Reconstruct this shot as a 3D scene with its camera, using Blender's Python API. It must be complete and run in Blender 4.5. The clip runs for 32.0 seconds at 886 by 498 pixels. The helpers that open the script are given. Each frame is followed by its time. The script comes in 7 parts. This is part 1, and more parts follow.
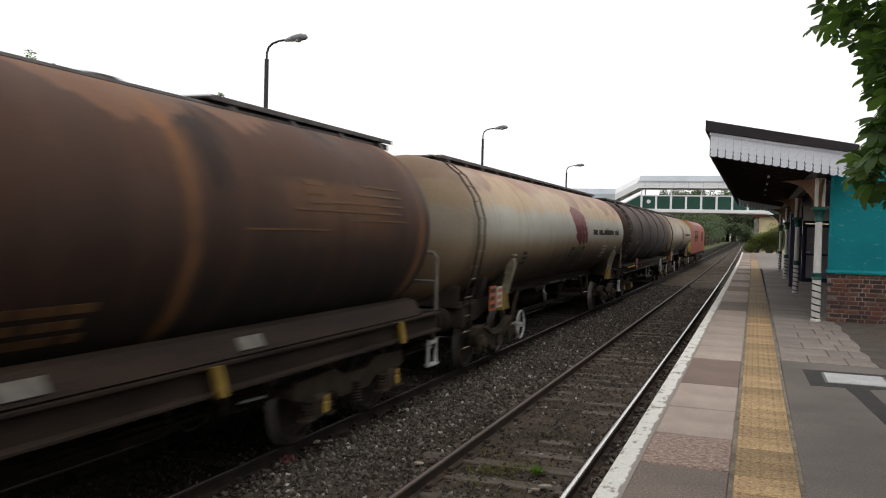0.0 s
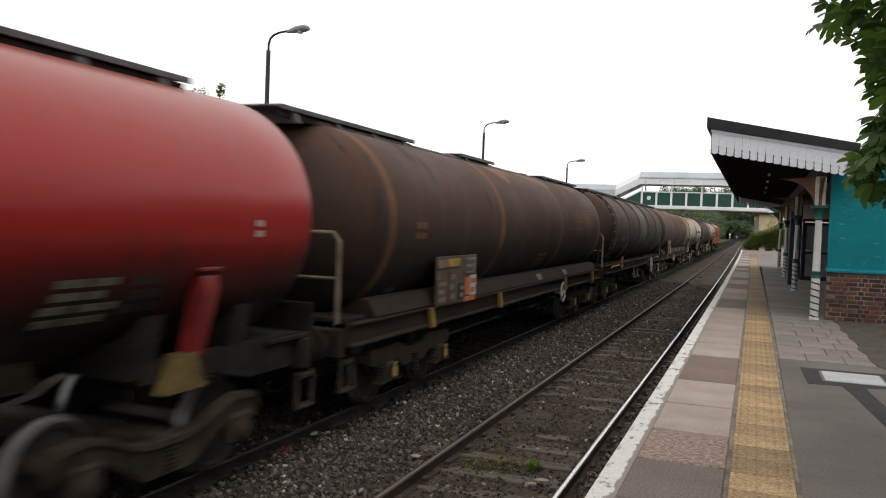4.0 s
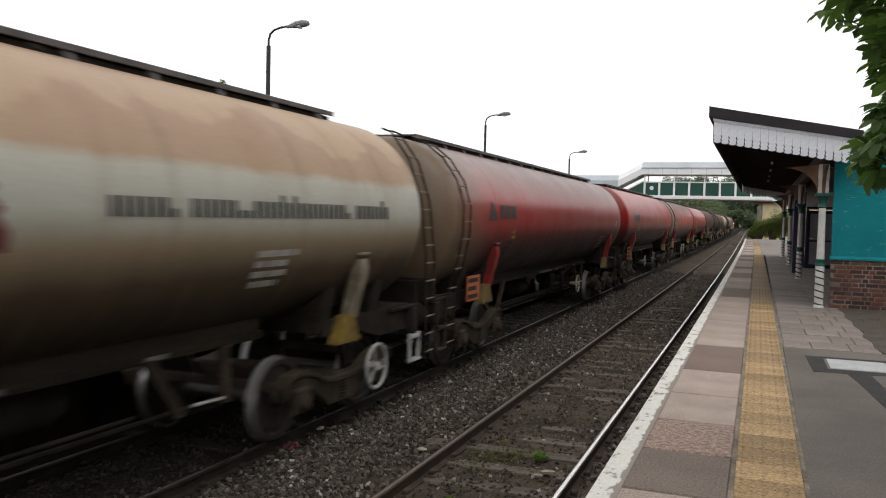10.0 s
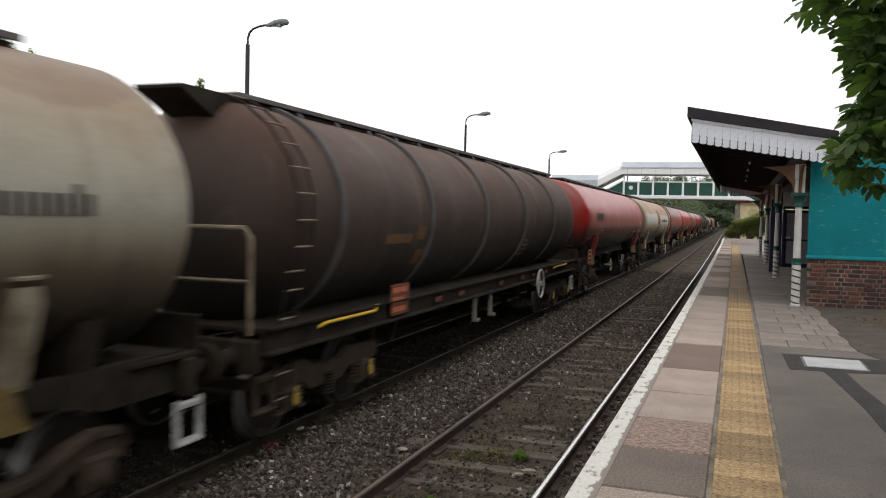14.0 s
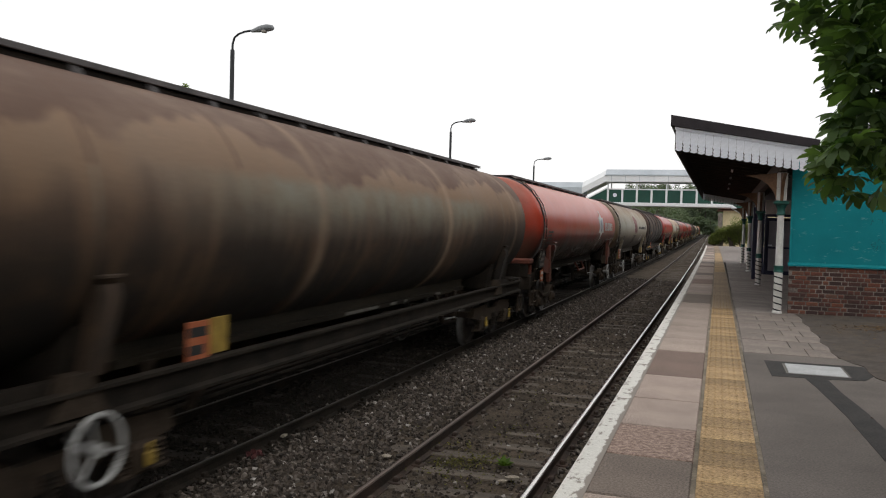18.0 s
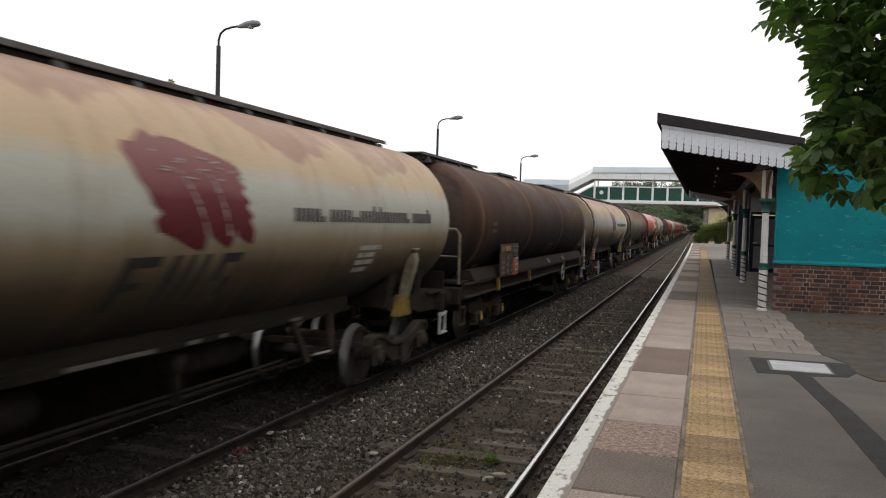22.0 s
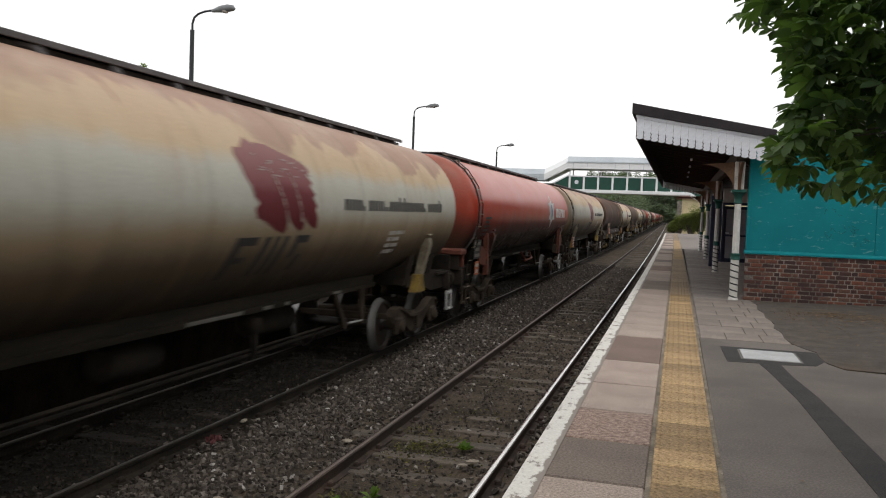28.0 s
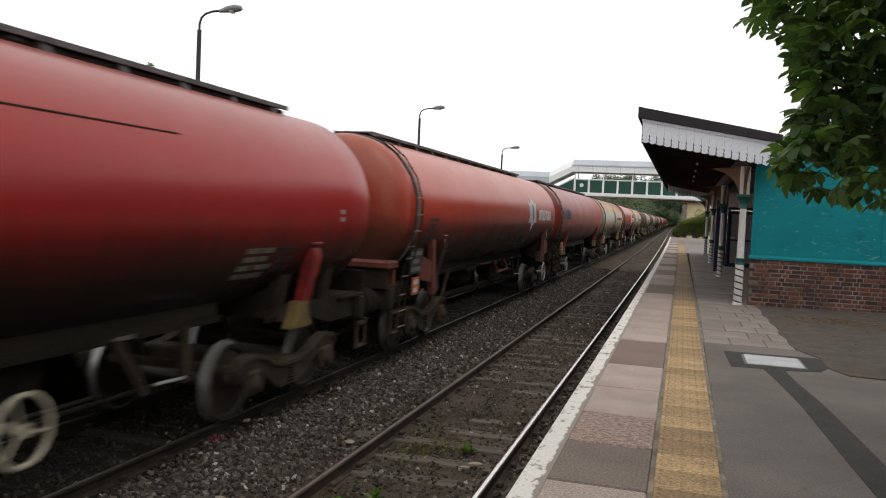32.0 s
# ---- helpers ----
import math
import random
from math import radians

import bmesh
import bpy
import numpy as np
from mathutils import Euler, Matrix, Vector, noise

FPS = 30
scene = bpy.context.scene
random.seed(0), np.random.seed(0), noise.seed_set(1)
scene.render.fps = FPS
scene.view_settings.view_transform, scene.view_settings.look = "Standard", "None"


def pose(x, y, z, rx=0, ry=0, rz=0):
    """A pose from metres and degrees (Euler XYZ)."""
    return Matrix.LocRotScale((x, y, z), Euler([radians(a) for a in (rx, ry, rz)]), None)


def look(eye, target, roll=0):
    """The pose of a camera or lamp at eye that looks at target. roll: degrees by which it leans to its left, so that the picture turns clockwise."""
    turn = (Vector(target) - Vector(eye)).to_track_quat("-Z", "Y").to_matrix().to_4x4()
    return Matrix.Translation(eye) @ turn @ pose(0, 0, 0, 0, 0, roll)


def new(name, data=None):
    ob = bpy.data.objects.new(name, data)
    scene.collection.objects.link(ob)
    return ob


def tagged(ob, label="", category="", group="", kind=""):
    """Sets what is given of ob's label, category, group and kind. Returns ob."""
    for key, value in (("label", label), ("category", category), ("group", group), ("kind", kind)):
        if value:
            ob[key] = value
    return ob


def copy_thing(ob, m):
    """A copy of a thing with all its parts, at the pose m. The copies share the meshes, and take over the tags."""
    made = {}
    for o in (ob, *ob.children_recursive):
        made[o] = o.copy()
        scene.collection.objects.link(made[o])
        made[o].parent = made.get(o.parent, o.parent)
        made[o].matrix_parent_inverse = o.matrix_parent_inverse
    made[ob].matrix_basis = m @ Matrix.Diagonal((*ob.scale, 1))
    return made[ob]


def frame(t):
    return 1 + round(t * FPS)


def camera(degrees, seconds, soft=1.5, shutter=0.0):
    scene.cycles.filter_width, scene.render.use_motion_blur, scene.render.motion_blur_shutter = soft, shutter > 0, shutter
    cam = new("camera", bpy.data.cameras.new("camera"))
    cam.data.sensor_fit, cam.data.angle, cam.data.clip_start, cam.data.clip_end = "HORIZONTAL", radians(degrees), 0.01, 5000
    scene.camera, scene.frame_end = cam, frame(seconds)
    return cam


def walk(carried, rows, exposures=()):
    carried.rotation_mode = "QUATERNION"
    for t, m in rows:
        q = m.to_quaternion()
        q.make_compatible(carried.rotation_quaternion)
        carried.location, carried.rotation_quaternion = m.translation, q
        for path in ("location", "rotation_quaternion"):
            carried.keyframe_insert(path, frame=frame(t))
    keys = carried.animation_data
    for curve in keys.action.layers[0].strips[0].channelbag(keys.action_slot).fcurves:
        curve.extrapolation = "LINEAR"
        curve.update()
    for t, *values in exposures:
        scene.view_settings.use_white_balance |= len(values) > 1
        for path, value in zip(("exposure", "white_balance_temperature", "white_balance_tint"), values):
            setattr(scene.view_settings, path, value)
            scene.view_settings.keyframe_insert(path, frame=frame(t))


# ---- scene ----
DEG, EYE = 57.0, 1.66
cam = camera(DEG, 32.0, soft=1.05, shutter=0.36)


def view(yaw, pitch, roll):
    """The hand-held camera stands in one place and sways; roll leans it to its left."""
    y, p = radians(yaw), radians(pitch)
    ahead = Vector((-math.sin(y) * math.cos(p), math.cos(y) * math.cos(p), math.sin(p)))
    return look((0, 0, EYE), Vector((0, 0, EYE)) + ahead, roll)


walk(cam, [
    (0.0, view(20.97, -1.41, 1.49)),
    (0.5, view(21.21, -1.33, 1.52)),
    (1.0, view(21.42, -1.40, 1.46)),
    (1.5, view(21.78, -1.56, 1.47)),
    (2.0, view(21.78, -1.62, 1.90)),
    (2.5, view(21.33, -1.68, 2.26)),
    (3.0, view(21.30, -1.92, 2.33)),
    (3.5, view(21.09, -1.93, 2.39)),
    (5.5, view(20.53, -1.64, 1.75)),
    (6.0, view(20.72, -1.84, 1.98)),
    (6.5, view(21.16, -2.24, 1.85)),
    (7.0, view(20.92, -2.01, 1.53)),
    (7.5, view(20.64, -2.02, 1.44)),
    (8.0, view(20.39, -1.80, 1.36)),
    (8.5, view(20.46, -1.88, 1.75)),
    (9.0, view(20.69, -2.01, 1.65)),
    (9.5, view(20.98, -2.19, 1.76)),
    (10.0, view(21.14, -2.33, 1.39)),
    (10.5, view(20.90, -2.40, 1.46)),
    (11.0, view(20.59, -2.43, 1.13)),
    (11.5, view(20.51, -2.56, 1.34)),
    (12.0, view(20.46, -2.68, 1.56)),
    (12.5, view(20.41, -2.66, 1.99)),
    (13.0, view(20.18, -2.66, 1.25)),
    (13.5, view(19.99, -2.48, 1.25)),
    (15.5, view(18.93, -1.90, 1.60)),
    (16.0, view(18.85, -1.68, 1.67)),
    (16.5, view(19.16, -2.06, 1.59)),
    (17.0, view(18.60, -1.75, 1.52)),
    (17.5, view(18.65, -1.56, 1.63)),
    (18.0, view(18.70, -1.84, 1.58)),
    (18.5, view(18.41, -1.78, 1.71)),
    (19.0, view(18.32, -1.95, 1.48)),
    (19.5, view(18.18, -2.04, 0.97)),
    (20.0, view(18.11, -2.28, 0.50)),
    (20.5, view(18.10, -2.35, 0.64)),
    (21.0, view(18.25, -2.32, 1.25)),
    (21.5, view(18.09, -2.16, 1.66)),
    (22.0, view(17.78, -2.02, 1.68)),
    (22.5, view(17.48, -2.04, 1.27)),
    (23.0, view(17.18, -2.00, 1.36)),
    (23.5, view(17.10, -2.05, 1.27)),
    (24.0, view(17.15, -2.15, 1.67)),
    (24.5, view(17.11, -2.15, 1.60)),
    (25.0, view(17.41, -2.87, 2.31)),
    (25.5, view(16.90, -2.85, 2.46)),
    (27.5, view(16.12, -2.81, 2.06)),
    (28.0, view(16.02, -2.78, 2.12)),
    (28.5, view(16.13, -2.76, 1.64)),
    (29.0, view(15.73, -2.81, 1.75)),
    (29.5, view(15.90, -2.87, 2.08)),
    (30.0, view(16.26, -3.17, 2.00)),
    (30.5, view(16.89, -3.57, 1.87)),
    (31.0, view(16.36, -3.24, 2.47)),
    (31.5, view(16.04, -2.95, 2.62)),
    (32.0, view(16.33, -2.66, 2.68)),
], exposures=[(0.0, 0.13), (1.0, 0.13), (2.0, 0.19), (3.0, 0.21), (6.0, 0.11), (7.0, 0.19), (8.0, 0.13), (9.0, 0.09), (10.0, 0.19), (11.0, 0.17), (12.0, 0.27), (13.0, 0.33), (16.0, 0.05), (17.0, 0.09), (18.0, 0.03), (19.0, 0.07), (20.0, 0.05), (21.0, 0.21), (22.0, 0.07), (23.0, 0.07), (24.0, 0.09), (25.0, 0.13), (28.0, 0.13), (29.0, 0.05), (30.0, 0.13), (31.0, 0.24), (32.0, 0.15)])

# ---- light: a bright overcast sky with a faint broad sun behind it ----
world = bpy.data.worlds.new("overcast")
scene.world = world
world.use_nodes = True
wn, wl = world.node_tree.nodes, world.node_tree.links
sky = wn.new("ShaderNodeTexSky")
sky.sky_type, sky.sun_disc = "NISHITA", False
sky.sun_elevation, sky.sun_rotation = radians(52), radians(150)
sky.dust_density, sky.air_density = 4.0, 1.0
cloud = wn.new("ShaderNodeMix")
cloud.data_type = "RGBA"
cloud.inputs["Factor"].default_value = 0.93
cloud.inputs["B"].default_value = (10.7, 10.65, 10.6, 1)
wl.new(sky.outputs["Color"], cloud.inputs["A"])
wl.new(cloud.outputs["Result"], wn["Background"].inputs["Color"])
wn["Background"].inputs["Strength"].default_value = 0.1
sun = new("sun", bpy.data.lights.new("sun", "SUN"))
sun.data.energy, sun.data.angle, sun.data.color = 0.35, radians(30), (1, 0.97, 0.92)
sun.matrix_world = look((0, 0, 50), Vector((0, 0, 50)) + Vector((-0.35, 0.5, -0.79)))

# ---- the plan ----
K = 1.08e-4            # the line bends gently to the left ahead
RAIL_Z = -0.916        # rail tops below the platform
NEAR_R, NEAR_L = -1.678, -3.183
FAR_R, FAR_L = -5.06, -6.565
TRAIN_X = -5.81
SPEED = 12.6


CURVE_END = 85.0


def bend(y):
    c = min(max(y, 0), CURVE_END)
    return -K * c * c / 2 - K * CURVE_END * max(y - CURVE_END, 0)


def lean(y):
    return math.degrees(K * min(max(y, 0), CURVE_END))


# ---- materials ----
def nodes(name):
    m = bpy.data.materials.new(name)
    m.use_nodes = True
    return m, m.node_tree.nodes, m.node_tree.links, m.node_tree.nodes["Principled BSDF"]


def put_in(n, l, socket, value):
    if hasattr(value, "is_output"):
        l.new(value, socket)
    else:
        socket.default_value = value


def rgb(c):
    return (*c, 1)


def noise_out(n, l, scale, detail=4, rough=0.6, stretch=None, coords="Object", distortion=0.0):
    tc = n.new("ShaderNodeTexCoord")
    src = tc.outputs[coords]
    if stretch:
        mp = n.new("ShaderNodeMapping")
        mp.inputs["Scale"].default_value = stretch
        l.new(src, mp.inputs["Vector"])
        src = mp.outputs["Vector"]
    t = n.new("ShaderNodeTexNoise")
    t.inputs["Scale"].default_value, t.inputs["Detail"].default_value = scale, detail
    t.inputs["Roughness"].default_value, t.inputs["Distortion"].default_value = rough, distortion
    l.new(src, t.inputs["Vector"])
    return t.outputs["Fac"]


def ramp(n, l, fac, stops):
    r = n.new("ShaderNodeValToRGB")
    e = r.color_ramp.elements
    while len(e) < len(stops):
        e.new(0.5)
    for el, (p, c) in zip(e, stops):
        el.position, el.color = p, (*c, 1) if len(c) == 3 else c
    put_in(n, l, r.inputs["Fac"], fac)
    return r.outputs["Color"]


def mask(n, l, fac, a, b):
    m = n.new("ShaderNodeMapRange")
    m.inputs["From Min"].default_value, m.inputs["From Max"].default_value = a, b
    put_in(n, l, m.inputs["Value"], fac)
    return m.outputs["Result"]


def mix(n, l, fac, a, b, kind="MIX"):
    m = n.new("ShaderNodeMix")
    m.data_type, m.blend_type = "RGBA", kind
    put_in(n, l, m.inputs["Factor"], fac)
    put_in(n, l, m.inputs["A"], a if hasattr(a, "is_output") else rgb(a))
    put_in(n, l, m.inputs["B"], b if hasattr(b, "is_output") else rgb(b))
    return m.outputs["Result"]


def calc(n, l, op, a, b=0.0):
    m = n.new("ShaderNodeMath")
    m.operation = op
    put_in(n, l, m.inputs[0], a)
    put_in(n, l, m.inputs[1], b)
    return m.outputs[0]


def bump(n, l, bsdf, height, strength, distance):
    b = n.new("ShaderNodeBump")
    b.inputs["Strength"].default_value, b.inputs["Distance"].default_value = strength, distance
    l.new(height, b.inputs["Height"])
    l.new(b.outputs["Normal"], bsdf.inputs["Normal"])


def random_out(n):
    return n.new("ShaderNodeObjectInfo").outputs["Random"]


def surf(name, c1, c2, scale=3.0, fine=60.0, rough=0.8, metal=0.0, relief=0.3, deep=0.004, vary=0.0, stretch=None, coords="Object", spec=0.4, grain=0.5, width=0.2):
    """A weathered surface: two colours in large patches, fine grain over them, and relief."""
    m, n, l, b = nodes(name)
    big = noise_out(n, l, scale, 5, 0.62, stretch, coords)
    small = noise_out(n, l, fine, 3, 0.7, stretch, coords)
    col = ramp(n, l, big, [(0.36, c1), (0.64, c2)])
    col = mix(n, l, grain, col, ramp(n, l, small, [(0.5 - width, (0.45, 0.45, 0.45)), (0.5 + width, (1.5, 1.5, 1.5))]), "MULTIPLY")
    if vary:
        v = ramp(n, l, random_out(n), [(0, (1 - vary,) * 3), (1, (1 + vary,) * 3)])
        col = mix(n, l, 1.0, col, v, "MULTIPLY")
    l.new(col, b.inputs["Base Color"])
    b.inputs["Metallic"].default_value = metal
    b.inputs["Specular IOR Level"].default_value = spec
    l.new(ramp(n, l, big, [(0.2, (max(rough - 0.12, 0.05),) * 3), (0.8, (min(rough + 0.12, 1),) * 3)]), b.inputs["Roughness"])
    bump(n, l, b, small, relief, deep)
    return m


M = {}
M["ballast"] = surf("ballast", (0.04, 0.033, 0.027), (0.095, 0.08, 0.066), 0.8, 26, 0.95, relief=1.0, deep=0.03)


def shaded_ballast():
    m, n, l, b = nodes("ballast_bed")
    tc = n.new("ShaderNodeTexCoord")
    sep = n.new("ShaderNodeSeparateXYZ")
    l.new(tc.outputs["Object"], sep.inputs[0])
    big, small = noise_out(n, l, 0.9, 5), noise_out(n, l, 24, 4, 0.75)
    col = ramp(n, l, big, [(0.3, (0.045, 0.036, 0.028)), (0.7, (0.112, 0.09, 0.069))])
    col = mix(n, l, 0.9, col, ramp(n, l, small, [(0.3, (0.45, 0.45, 0.45)), (0.7, (1.4, 1.35, 1.3))]), "MULTIPLY")
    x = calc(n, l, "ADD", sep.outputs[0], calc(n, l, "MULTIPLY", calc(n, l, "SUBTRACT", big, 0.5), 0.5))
    # the train's shade, painted into the bed on the far track's side
    shaded = mix(n, l, 0.8, (0.012, 0.0095, 0.0075), ramp(n, l, small, [(0.35, (0.4, 0.4, 0.4)), (0.65, (2.2, 2.1, 2.0))]), "MULTIPLY")
    col = mix(n, l, mask(n, l, x, -4.65, -4.95), col, shaded)
    l.new(col, b.inputs["Base Color"])
    b.inputs["Roughness"].default_value = 0.95
    b.inputs["Specular IOR Level"].default_value = 0.1
    bump(n, l, b, small, 1.0, 0.035)
    return m


M["ballast"] = shaded_ballast()
# dark copy of the stone colour, standing for shade under the train
M["oily_stone"] = surf("shaded_ballast_stone", (0.018, 0.015, 0.012), (0.045, 0.038, 0.031), 9, 40, 0.9, relief=0.5, spec=0.15)
M["stone"] = surf("ballast_stone", (0.13, 0.12, 0.108), (0.21, 0.19, 0.17), 2, 40, 0.9, relief=0.6)
M["sleeper"] = surf("old_timber_sleeper", (0.065, 0.053, 0.042), (0.124, 0.100, 0.077), 2, 40, 0.92, relief=0.8, deep=0.01, vary=0.12, stretch=(0.4, 3, 3))
# sleeper colour darkened for the shade under the train
M["sleeper_oily"] = surf("shade_black_sleeper", (0.02, 0.016, 0.013), (0.04, 0.033, 0.027), 2, 40, 0.9, relief=0.6, deep=0.01, vary=0.25, spec=0.1)
M["rail_rust"] = surf("rusty_rail_side", (0.024, 0.016, 0.012), (0.06, 0.037, 0.027), 3, 60, 0.85, relief=0.5)
M["rail_head"] = surf("polished_rail_head", (0.6, 0.58, 0.56), (0.74, 0.72, 0.69), 1, 30, 0.24, 1.0, 0.05, 0.001, stretch=(30, 0.3, 30))
M["rail_dull"] = surf("dull_rail_head", (0.12, 0.09, 0.075), (0.22, 0.175, 0.15), 1, 30, 0.5, 0.8, 0.1, 0.001, stretch=(30, 0.3, 30))
# rail head darkened as if shaded by the train above
M["rail_oily"] = surf("shaded_rail_head", (0.06, 0.05, 0.044), (0.115, 0.098, 0.086), 1, 30, 0.42, 1.0, 0.1, 0.001, stretch=(30, 0.3, 30))
M["slab"] = surf("concrete_slab", (0.283, 0.226, 0.188), (0.382, 0.305, 0.260), 1.2, 55, 0.9, relief=0.5, deep=0.003, vary=0.14, grain=0.62, width=0.13)
M["slab_pink"] = surf("pink_concrete_slab", (0.32, 0.248, 0.21), (0.42, 0.335, 0.285), 2, 70, 0.9, relief=0.6, deep=0.003, vary=0.05, grain=0.62, width=0.13)
M["slab_red"] = surf("red_speckled_slab", (0.179, 0.115, 0.091), (0.422, 0.307, 0.250), 22, 90, 0.9, relief=0.7, deep=0.004, vary=0.05, grain=0.62, width=0.13)
M["slab_dark"] = surf("dark_slab", (0.143, 0.112, 0.092), (0.19, 0.152, 0.126), 1.5, 60, 0.9, relief=0.4, deep=0.003, vary=0.05, grain=0.62, width=0.13)
M["slab_brown"] = surf("brown_slab", (0.176, 0.121, 0.098), (0.232, 0.164, 0.134), 1.5, 60, 0.9, relief=0.4, deep=0.003, vary=0.05, grain=0.62, width=0.13)
M["tarmac"] = surf("worn_tarmac", (0.101, 0.085, 0.074), (0.169, 0.144, 0.128), 0.5, 60, 0.92, relief=0.45, deep=0.003, grain=0.55, width=0.16)
M["tarmac_dark"] = surf("patched_tarmac", (0.022, 0.02, 0.019), (0.048, 0.043, 0.04), 2.5, 85, 0.9, relief=0.9, deep=0.005, grain=0.62, width=0.13)
M["paver"] = surf("grey_paving_slab", (0.181, 0.151, 0.131), (0.245, 0.204, 0.177), 1.6, 60, 0.9, relief=0.4, deep=0.003, vary=0.1, grain=0.62, width=0.13)
M["paver_dim"] = surf("dirty_paving_slab", (0.176, 0.151, 0.138), (0.253, 0.218, 0.198), 0.9, 60, 0.9, relief=0.4, deep=0.003, vary=0.12, grain=0.62, width=0.13)


def old_tarmac():
    """Old tarmac with brown moss and dead grass grown over it in drifts."""
    m, n, l, b = nodes("overgrown_tarmac")
    big, mid, fine = noise_out(n, l, 0.55, 6, 0.68), noise_out(n, l, 3.2, 5, 0.7), noise_out(n, l, 60, 4, 0.75)
    col = ramp(n, l, mid, [(0.35, (0.068, 0.058, 0.051)), (0.65, (0.108, 0.092, 0.081))])
    col = mix(n, l, calc(n, l, "MULTIPLY", mask(n, l, calc(n, l, "ADD", big, calc(n, l, "MULTIPLY", mid, 0.35)), 0.66, 0.84), 0.55), col, (0.115, 0.083, 0.053))
    col = mix(n, l, 0.7, col, ramp(n, l, fine, [(0.32, (0.5, 0.5, 0.5)), (0.68, (1.5, 1.45, 1.4))]), "MULTIPLY")
    l.new(col, b.inputs["Base Color"])
    b.inputs["Roughness"].default_value = 0.95
    b.inputs["Specular IOR Level"].default_value = 0.2
    bump(n, l, b, fine, 0.8, 0.006)
    return m


M["earth"] = old_tarmac()
M["grass"] = surf("rough_grass", (0.05, 0.075, 0.022), (0.13, 0.14, 0.05), 0.35, 25, 0.95, relief=1.0, deep=0.05)
M["tactile"] = surf("yellow_tactile_paving", (0.285, 0.184, 0.092), (0.4, 0.272, 0.138), 1.6, 45, 0.85, relief=0.3, deep=0.003, vary=0.3, grain=0.62, width=0.13)
M["tactile_dim"] = surf("brown_tactile_paving", (0.219, 0.159, 0.103), (0.288, 0.213, 0.139), 2.5, 45, 0.88, relief=0.4, deep=0.003, vary=0.12, grain=0.62, width=0.13)
M["grout"] = surf("sandy_grout", (0.11, 0.088, 0.062), (0.27, 0.225, 0.17), 3, 40, 0.95, grain=0.6)
M["plate"] = surf("galvanised_cover", (0.42, 0.42, 0.42), (0.55, 0.55, 0.55), 3, 90, 0.6, 0.2, 0.3, 0.002)


def brick_faces():
    """Old hand-made bricks, each fired to its own shade between plum and orange red."""
    m, n, l, b = nodes("red_brick")
    shade = ramp(n, l, random_out(n), [(0.0, (0.04, 0.024, 0.023)), (0.3, (0.075, 0.034, 0.029)), (0.6, (0.135, 0.05, 0.034)), (0.85, (0.19, 0.068, 0.04)), (1.0, (0.115, 0.07, 0.055))])
    blot, fine = noise_out(n, l, 1.1, 5, 0.65), noise_out(n, l, 55, 4, 0.7)
    col = mix(n, l, mask(n, l, blot, 0.5, 0.66), shade, (0.06, 0.036, 0.032))
    col = mix(n, l, 0.75, col, ramp(n, l, fine, [(0.3, (0.55, 0.55, 0.55)), (0.7, (1.45, 1.4, 1.35))]), "MULTIPLY")
    l.new(col, b.inputs["Base Color"])
    b.inputs["Roughness"].default_value = 0.92
    bump(n, l, b, fine, 0.6, 0.004)
    return m


M["brick"] = brick_faces()
M["mortar"] = surf("weathered_mortar", (0.085, 0.068, 0.06), (0.26, 0.23, 0.205), 1.6, 30, 0.95, grain=0.7, width=0.15)
M["white"] = surf("white_paint", (0.65, 0.67, 0.73), (0.77, 0.79, 0.84), 2, 30, 0.6, relief=0.15, deep=0.002, grain=0.18)
M["white_dull"] = surf("dirty_white_paint", (0.5, 0.49, 0.46), (0.66, 0.65, 0.62), 3, 30, 0.6, relief=0.15, deep=0.002, grain=0.18)
M["green_paint"] = surf("dark_green_paint", (0.007, 0.062, 0.05), (0.014, 0.095, 0.075), 3, 30, 0.45, relief=0.15, deep=0.002, grain=0.18)
M["bridge_green"] = surf("bridge_green_panel", (0.006, 0.05, 0.035), (0.012, 0.075, 0.052), 1, 30, 0.5, relief=0.1, deep=0.002, grain=0.18)
M["blue_paint"] = surf("blue_fence_paint", (0.02, 0.035, 0.11), (0.035, 0.055, 0.16), 3, 30, 0.5, relief=0.15, deep=0.002, grain=0.18)
M["navy"] = surf("navy_paint", (0.012, 0.014, 0.04), (0.02, 0.024, 0.06), 3, 30, 0.5, relief=0.15, deep=0.002, grain=0.18)
M["door_grey"] = surf("grey_door_paint", (0.2, 0.19, 0.22), (0.27, 0.26, 0.29), 2, 30, 0.55, relief=0.1, deep=0.002, grain=0.18)
M["felt"] = surf("dark_roof_felt", (0.018, 0.015, 0.018), (0.04, 0.034, 0.038), 2, 40, 0.9, relief=0.5)
M["soot_wall"] = surf("sooty_platform_wall", (0.016, 0.012, 0.009), (0.036, 0.027, 0.02), 3, 40, 0.95, relief=0.6, spec=0.1)
M["timber_dark"] = surf("dark_timber", (0.035, 0.026, 0.022), (0.07, 0.05, 0.04), 3, 40, 0.8, relief=0.4, stretch=(1, 8, 8))
M["timber_brown"] = surf("brown_painted_timber", (0.12, 0.062, 0.034), (0.2, 0.11, 0.06), 3, 40, 0.7, relief=0.2)
M["bridge_white"] = surf("bridge_white_cladding", (0.74, 0.75, 0.77), (0.82, 0.83, 0.84), 0.6, 20, 0.5, relief=0.1, grain=0.18)
M["bridge_roof"] = surf("bridge_grey_roof", (0.42, 0.46, 0.5), (0.52, 0.56, 0.6), 0.6, 20, 0.5, relief=0.1, grain=0.18)
